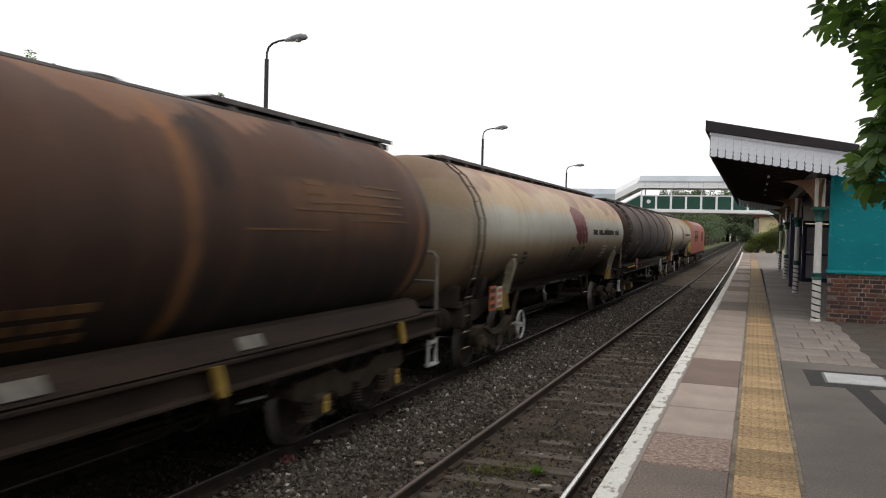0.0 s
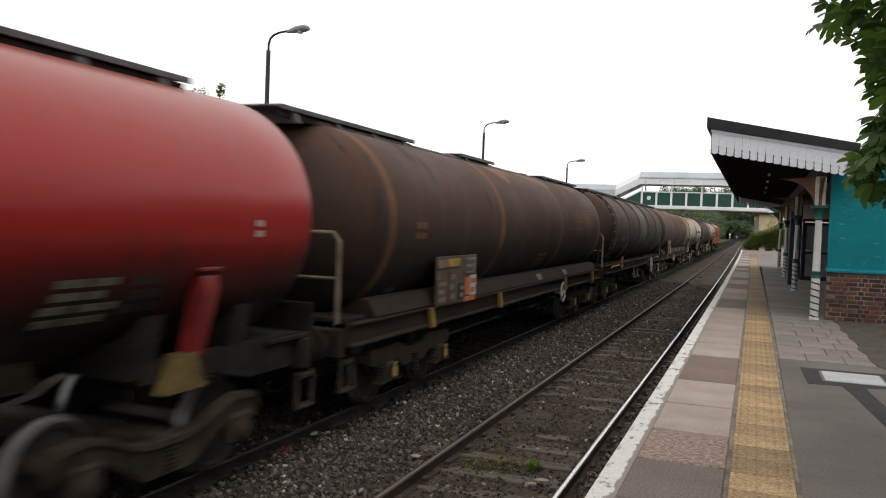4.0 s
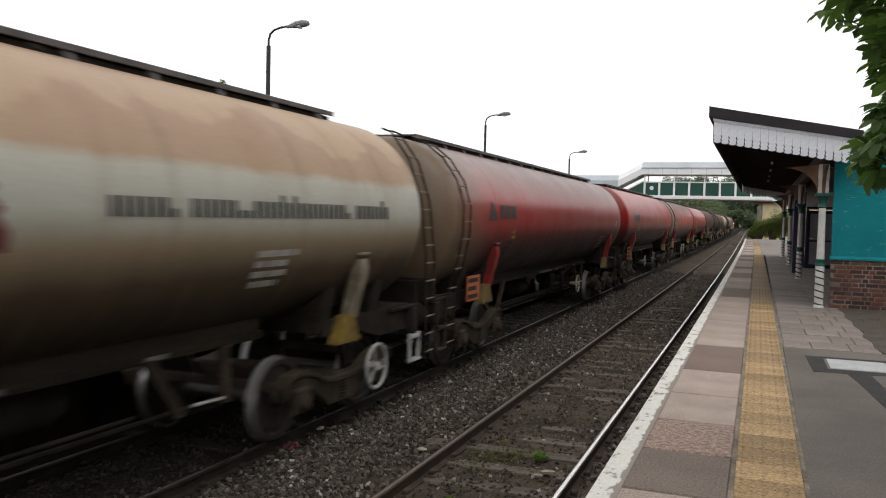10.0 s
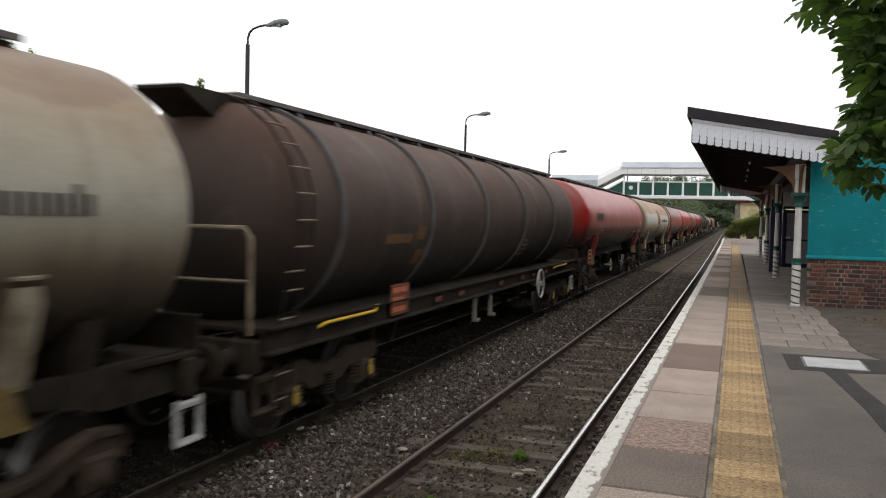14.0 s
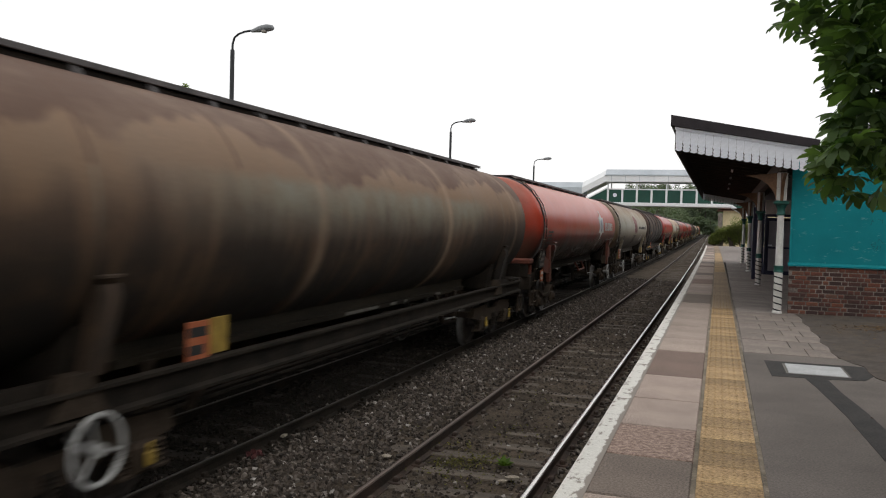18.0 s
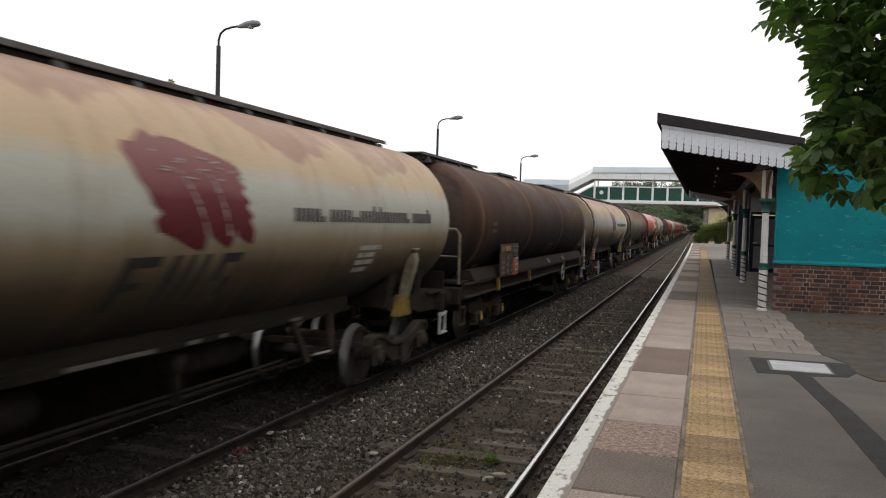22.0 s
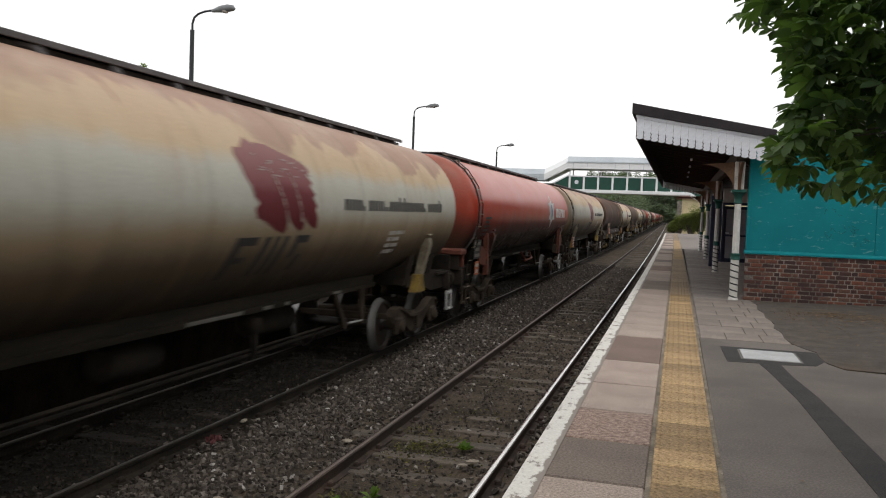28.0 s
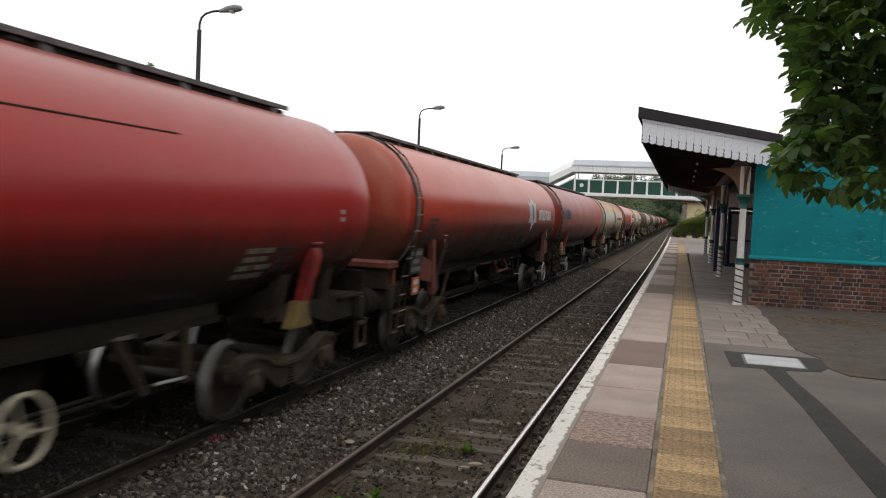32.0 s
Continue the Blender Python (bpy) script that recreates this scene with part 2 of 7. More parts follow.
M["lamp_post"] = surf("black_lamp_post", (0.018, 0.02, 0.024), (0.03, 0.033, 0.038), 3, 40, 0.5, relief=0.1, grain=0.18)
M["lamp_head"] = surf("grey_lamp_head", (0.16, 0.17, 0.18), (0.24, 0.25, 0.26), 3, 40, 0.5, relief=0.1, grain=0.18)
M["cream"] = surf("cream_render", (0.6, 0.5, 0.3), (0.7, 0.6, 0.38), 1, 20, 0.9, relief=0.2)
M["slate"] = surf("slate_roof", (0.12, 0.11, 0.11), (0.2, 0.185, 0.18), 1, 20, 0.8, relief=0.4)
M["house_roof"] = surf("brown_tiled_roof", (0.16, 0.07, 0.05), (0.24, 0.11, 0.08), 1, 20, 0.8, relief=0.4)
M["bark"] = surf("grey_bark", (0.06, 0.05, 0.04), (0.12, 0.1, 0.08), 4, 30, 0.95, relief=1.0, deep=0.02, stretch=(3, 3, 0.6))
M["frame_dark"] = surf("grimy_underframe", (0.012, 0.0095, 0.0075), (0.033, 0.026, 0.02), 2.5, 40, 0.85, relief=0.4, spec=0.15)
M["frame_brown"] = surf("rusty_brown_frame", (0.02, 0.0135, 0.0105), (0.04, 0.027, 0.02), 1.6, 40, 0.8, relief=0.4, stretch=(2, 0.4, 2), spec=0.15)
M["bogie"] = surf("dusty_bogie_casting", (0.021, 0.016, 0.012), (0.058, 0.042, 0.03), 3, 40, 0.85, relief=0.6, deep=0.006, spec=0.15)
M["sill"] = surf("grimy_sill_paint", (0.018, 0.015, 0.011), (0.038, 0.03, 0.021), 2, 40, 0.8, relief=0.3, spec=0.15, stretch=(2, 0.4, 2))


def wheel_steel():
    """Dark wheel steel whose rim is worn bright."""
    m, n, l, b = nodes("wheel_steel")
    tc = n.new("ShaderNodeTexCoord")
    flat = n.new("ShaderNodeVectorMath")
    flat.operation = "MULTIPLY"
    flat.inputs[1].default_value = (0, 1, 1)
    l.new(tc.outputs["Object"], flat.inputs[0])
    far = n.new("ShaderNodeVectorMath")
    far.operation = "LENGTH"
    l.new(flat.outputs[0], far.inputs[0])
    grain = noise_out(n, l, 9, 4)
    rim = mask(n, l, calc(n, l, "ADD", far.outputs["Value"], calc(n, l, "MULTIPLY", calc(n, l, "SUBTRACT", grain, 0.5), 0.012)), 0.446, 0.456)
    col = mix(n, l, rim, ramp(n, l, grain, [(0.35, (0.016, 0.013, 0.011)), (0.65, (0.042, 0.031, 0.024))]), (0.34, 0.33, 0.32))
    l.new(col, b.inputs["Base Color"])
    l.new(calc(n, l, "MULTIPLY", rim, 0.8), b.inputs["Metallic"])
    b.inputs["Roughness"].default_value = 0.42
    return m


M["wheel"] = wheel_steel()
M["hand_white"] = surf("white_handwheel_paint", (0.27, 0.268, 0.26), (0.42, 0.418, 0.405), 6, 40, 0.6, grain=0.18)
M["hand_cream"] = surf("cream_handwheel_paint", (0.300, 0.270, 0.203), (0.413, 0.375, 0.285), 6, 40, 0.6, grain=0.18)
M["yellow"] = surf("yellow_paint", (0.5, 0.3, 0.015), (0.65, 0.42, 0.03), 5, 40, 0.6, grain=0.18)
M["yellow_dirty"] = surf("dirty_yellow_paint", (0.225, 0.143, 0.022), (0.360, 0.240, 0.045), 5, 40, 0.7, grain=0.18)
M["foot_yellow"] = surf("grimy_yellow_foot_paint", (0.09, 0.056, 0.011), (0.23, 0.15, 0.026), 5, 40, 0.7, grain=0.4)
M["ochre"] = surf("dirty_ochre_paint", (0.085, 0.056, 0.018), (0.17, 0.115, 0.035), 5, 40, 0.7, grain=0.3)
M["emblem_pale"] = surf("pale_rubbed_emblem", (0.27, 0.2, 0.18), (0.42, 0.36, 0.32), 5, 40, 0.6, grain=0.18)
M["rail_paint"] = surf("dirty_cream_handrail", (0.12, 0.09, 0.06), (0.22, 0.17, 0.12), 5, 40, 0.7, grain=0.3)
M["orange"] = surf("orange_plate", (0.340, 0.088, 0.034), (0.422, 0.129, 0.054), 5, 40, 0.7, grain=0.18)
M["step_grey"] = surf("dusty_grey_step", (0.080, 0.068, 0.056), (0.160, 0.140, 0.116), 6, 40, 0.8, grain=0.18)
M["label_white"] = surf("white_plate", (0.375, 0.352, 0.323), (0.465, 0.435, 0.405), 5, 40, 0.7, grain=0.18)
M["board_brown"] = surf("brown_data_board", (0.06, 0.04, 0.029), (0.1, 0.068, 0.049), 4, 40, 0.8, grain=0.4)
M["board_pink"] = surf("faded_pink_writing", (0.12, 0.078, 0.06), (0.2, 0.135, 0.105), 5, 40, 0.8, grain=0.3)
M["label_grey"] = surf("grey_stencil", (0.1, 0.092, 0.08), (0.17, 0.155, 0.135), 5, 40, 0.7, grain=0.18)
M["panel_grey"] = surf("grey_green_data_panel", (0.09, 0.09, 0.062), (0.19, 0.185, 0.14), 5, 40, 0.7, grain=0.3)
M["label_dark"] = surf("dark_board", (0.012, 0.012, 0.011), (0.03, 0.028, 0.025), 5, 40, 0.7, grain=0.18)


def emblem_paint():
    """Maroon emblem paint, bleached mauve under the dust of the crown."""
    m, n, l, b = nodes("maroon_emblem")
    tc = n.new("ShaderNodeTexCoord")
    sep = n.new("ShaderNodeSeparateXYZ")
    l.new(tc.outputs["Object"], sep.inputs[0])
    wear = noise_out(n, l, 2.2, 6, 0.7, (1, 0.5, 1))
    z = calc(n, l, "ADD", sep.outputs[2], calc(n, l, "MULTIPLY", calc(n, l, "SUBTRACT", wear, 0.5), 0.35))
    col = ramp(n, l, mask(n, l, z, 2.3, 3.2), [(0.0, (0.1, 0.008, 0.012)), (0.45, (0.135, 0.012, 0.018)), (0.6, (0.21, 0.06, 0.065)), (1.0, (0.25, 0.105, 0.1))])
    l.new(col, b.inputs["Base Color"])
    b.inputs["Roughness"].default_value = 0.55
    b.inputs["Specular IOR Level"].default_value = 0.3
    return m


M["maroon"] = emblem_paint()
M["ink"] = surf("faded_black_lettering", (0.022, 0.02, 0.02), (0.05, 0.046, 0.042), 1.5, 30, 0.6, grain=0.18)
M["ink_blue"] = surf("blue_lettering", (0.02, 0.033, 0.07), (0.035, 0.055, 0.11), 1.5, 30, 0.6, grain=0.18)
M["emblem_blue"] = surf("blue_emblem", (0.015, 0.022, 0.13), (0.025, 0.035, 0.18), 1.5, 30, 0.5, grain=0.18)
M["emblem_white"] = surf("white_emblem", (0.6, 0.58, 0.56), (0.72, 0.7, 0.68), 1.5, 30, 0.5, grain=0.18)
M["catwalk"] = surf("dark_walkway_steel", (0.065, 0.061, 0.062), (0.143, 0.130, 0.130), 2, 40, 0.8, 0.0, grain=0.18)
M["hoop_steel"] = surf("blue_grey_hoop_steel", (0.045, 0.042, 0.041), (0.088, 0.081, 0.077), 2, 40, 0.75, grain=0.3)
M["loco_red"] = surf("faded_red_loco_paint", (0.24, 0.035, 0.022), (0.33, 0.06, 0.04), 0.8, 30, 0.45, grain=0.18)
M["scrawl_ink"] = surf("faded_scrawl_ink", (0.004, 0.05, 0.06), (0.006, 0.08, 0.09), 5, 40, 0.7, grain=0.18)
M["glass"] = surf("dark_cab_glass", (0.01, 0.012, 0.014), (0.02, 0.022, 0.025), 1, 20, 0.08, grain=0.18)


def leaf_material(name, c1, c2, see_through=0.35):
    m, n, l, b = nodes(name)
    g = n.new("ShaderNodeNewGeometry")
    col = ramp(n, l, g.outputs["Random Per Island"], [(0, c1), (1, c2)])
    l.new(col, b.inputs["Base Color"])
    b.inputs["Roughness"].default_value = 0.6
    b.inputs["Specular IOR Level"].default_value = 0.2
    t = n.new("ShaderNodeBsdfTranslucent")
    l.new(mix(n, l, 1.0, col, (1.4, 1.7, 0.6), "MULTIPLY"), t.inputs["Color"])
    s = n.new("ShaderNodeMixShader")
    s.inputs[0].default_value = see_through
    l.new(b.outputs[0], s.inputs[1])
    l.new(t.outputs[0], s.inputs[2])
    l.new(s.outputs[0], n["Material Output"].inputs["Surface"])
    return m


M["leaf"] = leaf_material("chestnut_leaf", (0.028, 0.052, 0.022), (0.11, 0.165, 0.06), 0.42)
# far leaves lightened and greyed: distance haze put into their colour
M["wood_leaf"] = leaf_material("hazed_woodland_leaf", (0.085, 0.112, 0.08), (0.15, 0.18, 0.122), 0.25)
M["bush_leaf"] = leaf_material("bush_leaf", (0.06, 0.085, 0.026), (0.21, 0.225, 0.075), 0.35)
M["dead_leaf"] = leaf_material("dead_brown_leaf", (0.09, 0.05, 0.025), (0.24, 0.14, 0.06), 0.1)
M["garden_leaf"] = leaf_material("garden_leaf", (0.07, 0.11, 0.03), (0.19, 0.25, 0.08), 0.3)
M["weed_green"] = leaf_material("fresh_weed_leaf", (0.05, 0.1, 0.015), (0.13, 0.2, 0.035), 0.3)
M["pale_stone"] = surf("pale_stone", (0.22, 0.185, 0.14), (0.36, 0.32, 0.26), 8, 60, 0.9, relief=0.5)
M["scrap_red"] = surf("faded_red_wrapper", (0.06, 0.012, 0.013), (0.17, 0.06, 0.06), 30, 90, 0.6, grain=0.3)
M["weed"] = leaf_material("weed_leaf", (0.06, 0.062, 0.015), (0.15, 0.13, 0.03), 0.2)


def worn_paint():
    """White edge line with chips where the stone shows through."""
    m, n, l, b = nodes("chipped_white_line")
    chips = noise_out(n, l, 7, 6, 0.75, (1, 0.6, 1))
    grain = noise_out(n, l, 60, 3, 0.7)
    tc = n.new("ShaderNodeTexCoord")
    sep = n.new("ShaderNodeSeparateXYZ")
    l.new(tc.outputs["Object"], sep.inputs[0])
    off = calc(n, l, "MULTIPLY", calc(n, l, "MULTIPLY", sep.outputs[1], sep.outputs[1]), K / 2)
    x = calc(n, l, "ADD", calc(n, l, "ADD", sep.outputs[0], off), calc(n, l, "MULTIPLY", calc(n, l, "SUBTRACT", chips, 0.5), 0.13))
    near = calc(n, l, "MAXIMUM", mask(n, l, chips, 0.54, 0.6), mask(n, l, x, -0.778, -0.766))
    col = mix(n, l, near, ramp(n, l, grain, [(0.3, (0.58, 0.56, 0.51)), (0.7, (0.76, 0.74, 0.69))]), (0.25, 0.215, 0.185))
    l.new(col, b.inputs["Base Color"])
    b.inputs["Roughness"].default_value = 0.8
    bump(n, l, b, chips, 0.4, 0.004)
    return m


M["edge_line"] = worn_paint()


def teal_board():
    """Teal painted boarding with pale scuffs and a few dark scratches."""
    m, n, l, b = nodes("teal_boarding")
    base = ramp(n, l, noise_out(n, l, 1.1, 5), [(0.3, (0.003, 0.185, 0.215)), (0.7, (0.005, 0.24, 0.27))])
    scuff = noise_out(n, l, 7, 6, 0.72, (0.6, 1, 1.9), distortion=0.4)
    col = mix(n, l, calc(n, l, "MULTIPLY", mask(n, l, scuff, 0.6, 0.65), 0.6), base, (0.2, 0.38, 0.38))
    l.new(col, b.inputs["Base Color"])
    b.inputs["Roughness"].default_value = 0.6
    b.inputs["Specular IOR Level"].default_value = 0.2
    bump(n, l, b, noise_out(n, l, 25, 3, 0.6, (0.5, 1, 3)), 0.2, 0.003)
    return m


M["teal"] = teal_board()


def tank_paint(name, bands, streak=0.5, rust=(0.12, 0.06, 0.035), rust_amount=0.35, grime=(0.03, 0.024, 0.02), gloss=0.42, patches=0.0, patch=(0.2, 0.1, 0.05), rings=0.3, ends=0.5, coat=0.0, pale=None, ring_tint=None, ring_gap=2.06, rear=0.0, wave=0.75, crown=None, spec=0.5):
    """Weathered tank paint. bands: (height above rail in metres, colour) from the belly up, the belly's shade painted
    in with its grime; streaks run down the shell, stains hang in rings where the plates meet, and dust lies on the
    crown, with some sky sheen painted into the red ones."""
    m, n, l, b = nodes(name)
    tc = n.new("ShaderNodeTexCoord")
    sep = n.new("ShaderNodeSeparateXYZ")
    l.new(tc.outputs["Object"], sep.inputs[0])
    shift = n.new("ShaderNodeCombineXYZ")
    l.new(calc(n, l, "MULTIPLY", random_out(n), 40.0), shift.inputs[1])
    place = n.new("ShaderNodeVectorMath")
    place.operation = "ADD"
    l.new(tc.outputs["Object"], place.inputs[0])
    l.new(shift.outputs[0], place.inputs[1])

    def tex(scale, stretch, detail=5, rough=0.65):
        mp = n.new("ShaderNodeMapping")
        mp.inputs["Scale"].default_value = stretch
        l.new(place.outputs[0], mp.inputs["Vector"])
        t = n.new("ShaderNodeTexNoise")
        t.inputs["Scale"].default_value, t.inputs["Detail"].default_value, t.inputs["Roughness"].default_value = scale, detail, rough
        l.new(mp.outputs[0], t.inputs["Vector"])
        return t.outputs["Fac"]
    runs = tex(1.6, (0.25, 1.3, 0.25))
    blot = tex(0.8, (1, 0.6, 1))
    fine = tex(30, (1, 1, 1), 3)
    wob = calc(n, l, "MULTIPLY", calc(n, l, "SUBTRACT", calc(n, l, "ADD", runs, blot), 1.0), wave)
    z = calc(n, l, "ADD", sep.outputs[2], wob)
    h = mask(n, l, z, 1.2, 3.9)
    # height bands carry the belly's painted shade as well as its grime
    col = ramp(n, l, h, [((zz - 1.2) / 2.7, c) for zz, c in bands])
    col = mix(n, l, calc(n, l, "MULTIPLY", mask(n, l, runs, 0.52, 0.72), streak), col, rust)
    col = mix(n, l, calc(n, l, "MULTIPLY", mask(n, l, blot, 0.55, 0.75), rust_amount), col, rust)
    if patches:
        col = mix(n, l, calc(n, l, "MULTIPLY", mask(n, l, tex(0.9, (0.35, 1.1, 0.35), 6, 0.7), 0.57, 0.63), patches), col, patch)
    if pale:
        y0, y1, tint, z0, z1 = pale
        flat = calc(n, l, "ADD", sep.outputs[2], calc(n, l, "MULTIPLY", wob, 0.3))
        y = calc(n, l, "ADD", sep.outputs[1], calc(n, l, "MULTIPLY", calc(n, l, "SUBTRACT", runs, 0.5), 1.2))
        worn = calc(n, l, "MULTIPLY", mask(n, l, y, y0, y0 + (y1 - y0) * 0.2), mask(n, l, y, y1, y1 - (y1 - y0) * 0.2))
        worn = calc(n, l, "MULTIPLY", worn, calc(n, l, "MULTIPLY", mask(n, l, flat, z0 - 0.25, z0 + 0.25), mask(n, l, flat, z1 + 0.06, z1 - 0.06)))
        col = mix(n, l, calc(n, l, "MULTIPLY", worn, mask(n, l, tex(1.5, (1, 0.7, 0.5), 6, 0.7), 0.3, 0.62)), col, tint)
    if crown:
        tint, low, swing, much = crown
        edge = calc(n, l, "MULTIPLY", calc(n, l, "SUBTRACT", tex(0.42, (0.25, 1.0, 0.25), 7, 0.62), 0.5), swing)
        torn = mask(n, l, calc(n, l, "ADD", sep.outputs[2], edge), low, low + 0.05)
        col = mix(n, l, calc(n, l, "MULTIPLY", torn, calc(n, l, "MULTIPLY", mask(n, l, blot, 0.2, 0.5), much)), col, tint)
    # rings where the shell plates are welded
    ring = calc(n, l, "ABSOLUTE", calc(n, l, "SUBTRACT", calc(n, l, "MODULO", calc(n, l, "ADD", sep.outputs[1], 12 * ring_gap), ring_gap), ring_gap / 2))
    col = mix(n, l, calc(n, l, "MULTIPLY", mask(n, l, ring, 0.18 if ring_tint else 0.1, 0.0), calc(n, l, "MULTIPLY", rings, mask(n, l, blot, 0.3, 0.6))), col, ring_tint or grime)
    # travelling dirt on both dished ends
    rim = calc(n, l, "ADD", calc(n, l, "ABSOLUTE", sep.outputs[1]), calc(n, l, "MULTIPLY", calc(n, l, "SUBTRACT", blot, 0.5), 0.8))
    col = mix(n, l, calc(n, l, "MULTIPLY", mask(n, l, rim, 8.15, 8.5), ends), col, grime)
    if rear:
        back = calc(n, l, "ADD", calc(n, l, "MULTIPLY", sep.outputs[1], -1.0), calc(n, l, "MULTIPLY", calc(n, l, "SUBTRACT", blot, 0.5), 1.6))
        col = mix(n, l, calc(n, l, "MULTIPLY", mask(n, l, back, 6.3, 8.3), rear), col, (0.15, 0.1, 0.056))
    grain = ramp(n, l, fine, [(0.25, (0.8, 0.8, 0.8)), (0.75, (1.15, 1.15, 1.15))])
    col = mix(n, l, 0.7, col, grain, "MULTIPLY")
    l.new(col, b.inputs["Base Color"])
    l.new(ramp(n, l, blot, [(0.3, (gloss,) * 3), (0.7, (min(gloss + 0.3, 1),) * 3)]), b.inputs["Roughness"])
    b.inputs["Coat Weight"].default_value = coat
    b.inputs["Specular IOR Level"].default_value = spec
    b.inputs["Coat Roughness"].default_value = 0.24
    bump(n, l, b, fine, 0.08, 0.004)
    return m


# belly colours: grime, with the shade under the tank painted in
BLACK, GRIME_SHADE = (0.019, 0.015, 0.012), (0.03, 0.023, 0.017)
M["tank_cream"] = tank_paint("cream_tank_paint", [(1.25, GRIME_SHADE), (1.6, (0.042, 0.029, 0.017)), (1.95, (0.085, 0.058, 0.033)), (2.26, (0.26, 0.195, 0.12)), (2.56, (0.44, 0.43, 0.37)), (2.92, (0.47, 0.45, 0.38)), (3.1, (0.52, 0.38, 0.23)), (3.8, (0.47, 0.31, 0.2))], 0.3, (0.24, 0.14, 0.07), 0.25, patches=0.2, patch=(0.3, 0.17, 0.11), rear=0.4, wave=0.32, crown=((0.34, 0.2, 0.14), 3.5, 2.6, 0.85), grime=(0.13, 0.09, 0.052))
M["tank_cream_brown"] = tank_paint("brown_stained_cream_tank_paint", [(1.25, GRIME_SHADE), (1.6, (0.042, 0.029, 0.017)), (1.95, (0.085, 0.058, 0.033)), (2.26, (0.26, 0.195, 0.12)), (2.56, (0.44, 0.43, 0.37)), (2.92, (0.47, 0.45, 0.38)), (3.02, (0.4, 0.27, 0.17)), (3.8, (0.33, 0.2, 0.135))], 0.3, (0.24, 0.14, 0.07), 0.25, patches=0.2, patch=(0.3, 0.17, 0.11), rear=0.9, wave=0.16, crown=((0.46, 0.33, 0.21), 3.55, 2.4, 0.7), grime=(0.13, 0.09, 0.052))
M["tank_grey"] = tank_paint("grimy_cream_tank_paint", [(1.25, BLACK), (1.75, GRIME_SHADE), (2.1, (0.12, 0.09, 0.058)), (2.4, (0.27, 0.24, 0.18)), (2.7, (0.36, 0.34, 0.28)), (3.1, (0.34, 0.29, 0.22)), (3.5, (0.3, 0.22, 0.14)), (3.8, (0.19, 0.135, 0.095))], 0.35, (0.15, 0.095, 0.055), 0.3, rear=0.7, wave=0.45, crown=((0.2, 0.13, 0.085), 3.45, 1.8, 0.6), grime=(0.13, 0.09, 0.052))
# pink crowns of the reds and the orange mix dust with painted sky sheen
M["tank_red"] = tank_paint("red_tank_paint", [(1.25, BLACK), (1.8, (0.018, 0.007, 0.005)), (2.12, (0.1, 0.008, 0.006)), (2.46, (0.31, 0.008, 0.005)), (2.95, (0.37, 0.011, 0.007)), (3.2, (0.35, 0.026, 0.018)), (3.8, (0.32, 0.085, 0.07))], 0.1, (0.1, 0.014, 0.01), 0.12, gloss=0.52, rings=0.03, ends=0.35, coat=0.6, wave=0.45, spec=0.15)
# belly bands left lighter here: less shade is painted in
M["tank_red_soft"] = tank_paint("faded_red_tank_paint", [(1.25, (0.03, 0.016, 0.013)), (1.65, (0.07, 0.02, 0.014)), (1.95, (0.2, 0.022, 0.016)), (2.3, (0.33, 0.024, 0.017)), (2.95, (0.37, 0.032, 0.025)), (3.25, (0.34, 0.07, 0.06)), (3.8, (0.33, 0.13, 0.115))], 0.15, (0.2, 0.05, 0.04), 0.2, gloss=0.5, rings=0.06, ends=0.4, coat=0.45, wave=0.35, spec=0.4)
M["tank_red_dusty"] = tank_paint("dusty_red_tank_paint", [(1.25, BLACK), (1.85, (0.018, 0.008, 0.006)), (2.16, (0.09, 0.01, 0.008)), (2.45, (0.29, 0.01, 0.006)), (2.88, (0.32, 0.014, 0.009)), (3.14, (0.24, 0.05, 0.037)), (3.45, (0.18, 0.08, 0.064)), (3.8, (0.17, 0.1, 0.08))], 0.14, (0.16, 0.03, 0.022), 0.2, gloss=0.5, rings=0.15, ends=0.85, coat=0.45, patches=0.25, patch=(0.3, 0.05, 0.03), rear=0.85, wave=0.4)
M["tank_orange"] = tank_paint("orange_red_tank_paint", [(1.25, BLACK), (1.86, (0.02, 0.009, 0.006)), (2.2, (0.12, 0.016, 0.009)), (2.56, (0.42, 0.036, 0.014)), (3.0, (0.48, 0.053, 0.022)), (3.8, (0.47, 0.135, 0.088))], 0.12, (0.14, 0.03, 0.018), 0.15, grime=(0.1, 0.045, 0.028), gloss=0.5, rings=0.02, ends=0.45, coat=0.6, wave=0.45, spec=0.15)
M["pad_red"] = surf("red_bracket_paint", (0.13, 0.012, 0.011), (0.25, 0.02, 0.018), 4, 40, 0.55, grain=0.3)
M["pad_cream"] = surf("cream_bracket_paint", (0.12, 0.095, 0.062), (0.24, 0.21, 0.155), 4, 40, 0.6, grain=0.3)
M["orange_dusty"] = surf("dusty_orange_bracket_paint", (0.081, 0.022, 0.012), (0.161, 0.046, 0.028), 4, 40, 0.7, grain=0.3)
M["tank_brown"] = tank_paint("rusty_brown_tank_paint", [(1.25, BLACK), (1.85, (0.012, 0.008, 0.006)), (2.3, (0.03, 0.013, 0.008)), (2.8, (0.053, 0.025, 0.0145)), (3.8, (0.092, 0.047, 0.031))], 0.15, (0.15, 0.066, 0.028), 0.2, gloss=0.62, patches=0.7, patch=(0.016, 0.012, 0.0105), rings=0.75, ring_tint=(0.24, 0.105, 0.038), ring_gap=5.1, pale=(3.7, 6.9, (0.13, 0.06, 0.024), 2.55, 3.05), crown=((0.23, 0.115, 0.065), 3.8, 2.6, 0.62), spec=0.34)
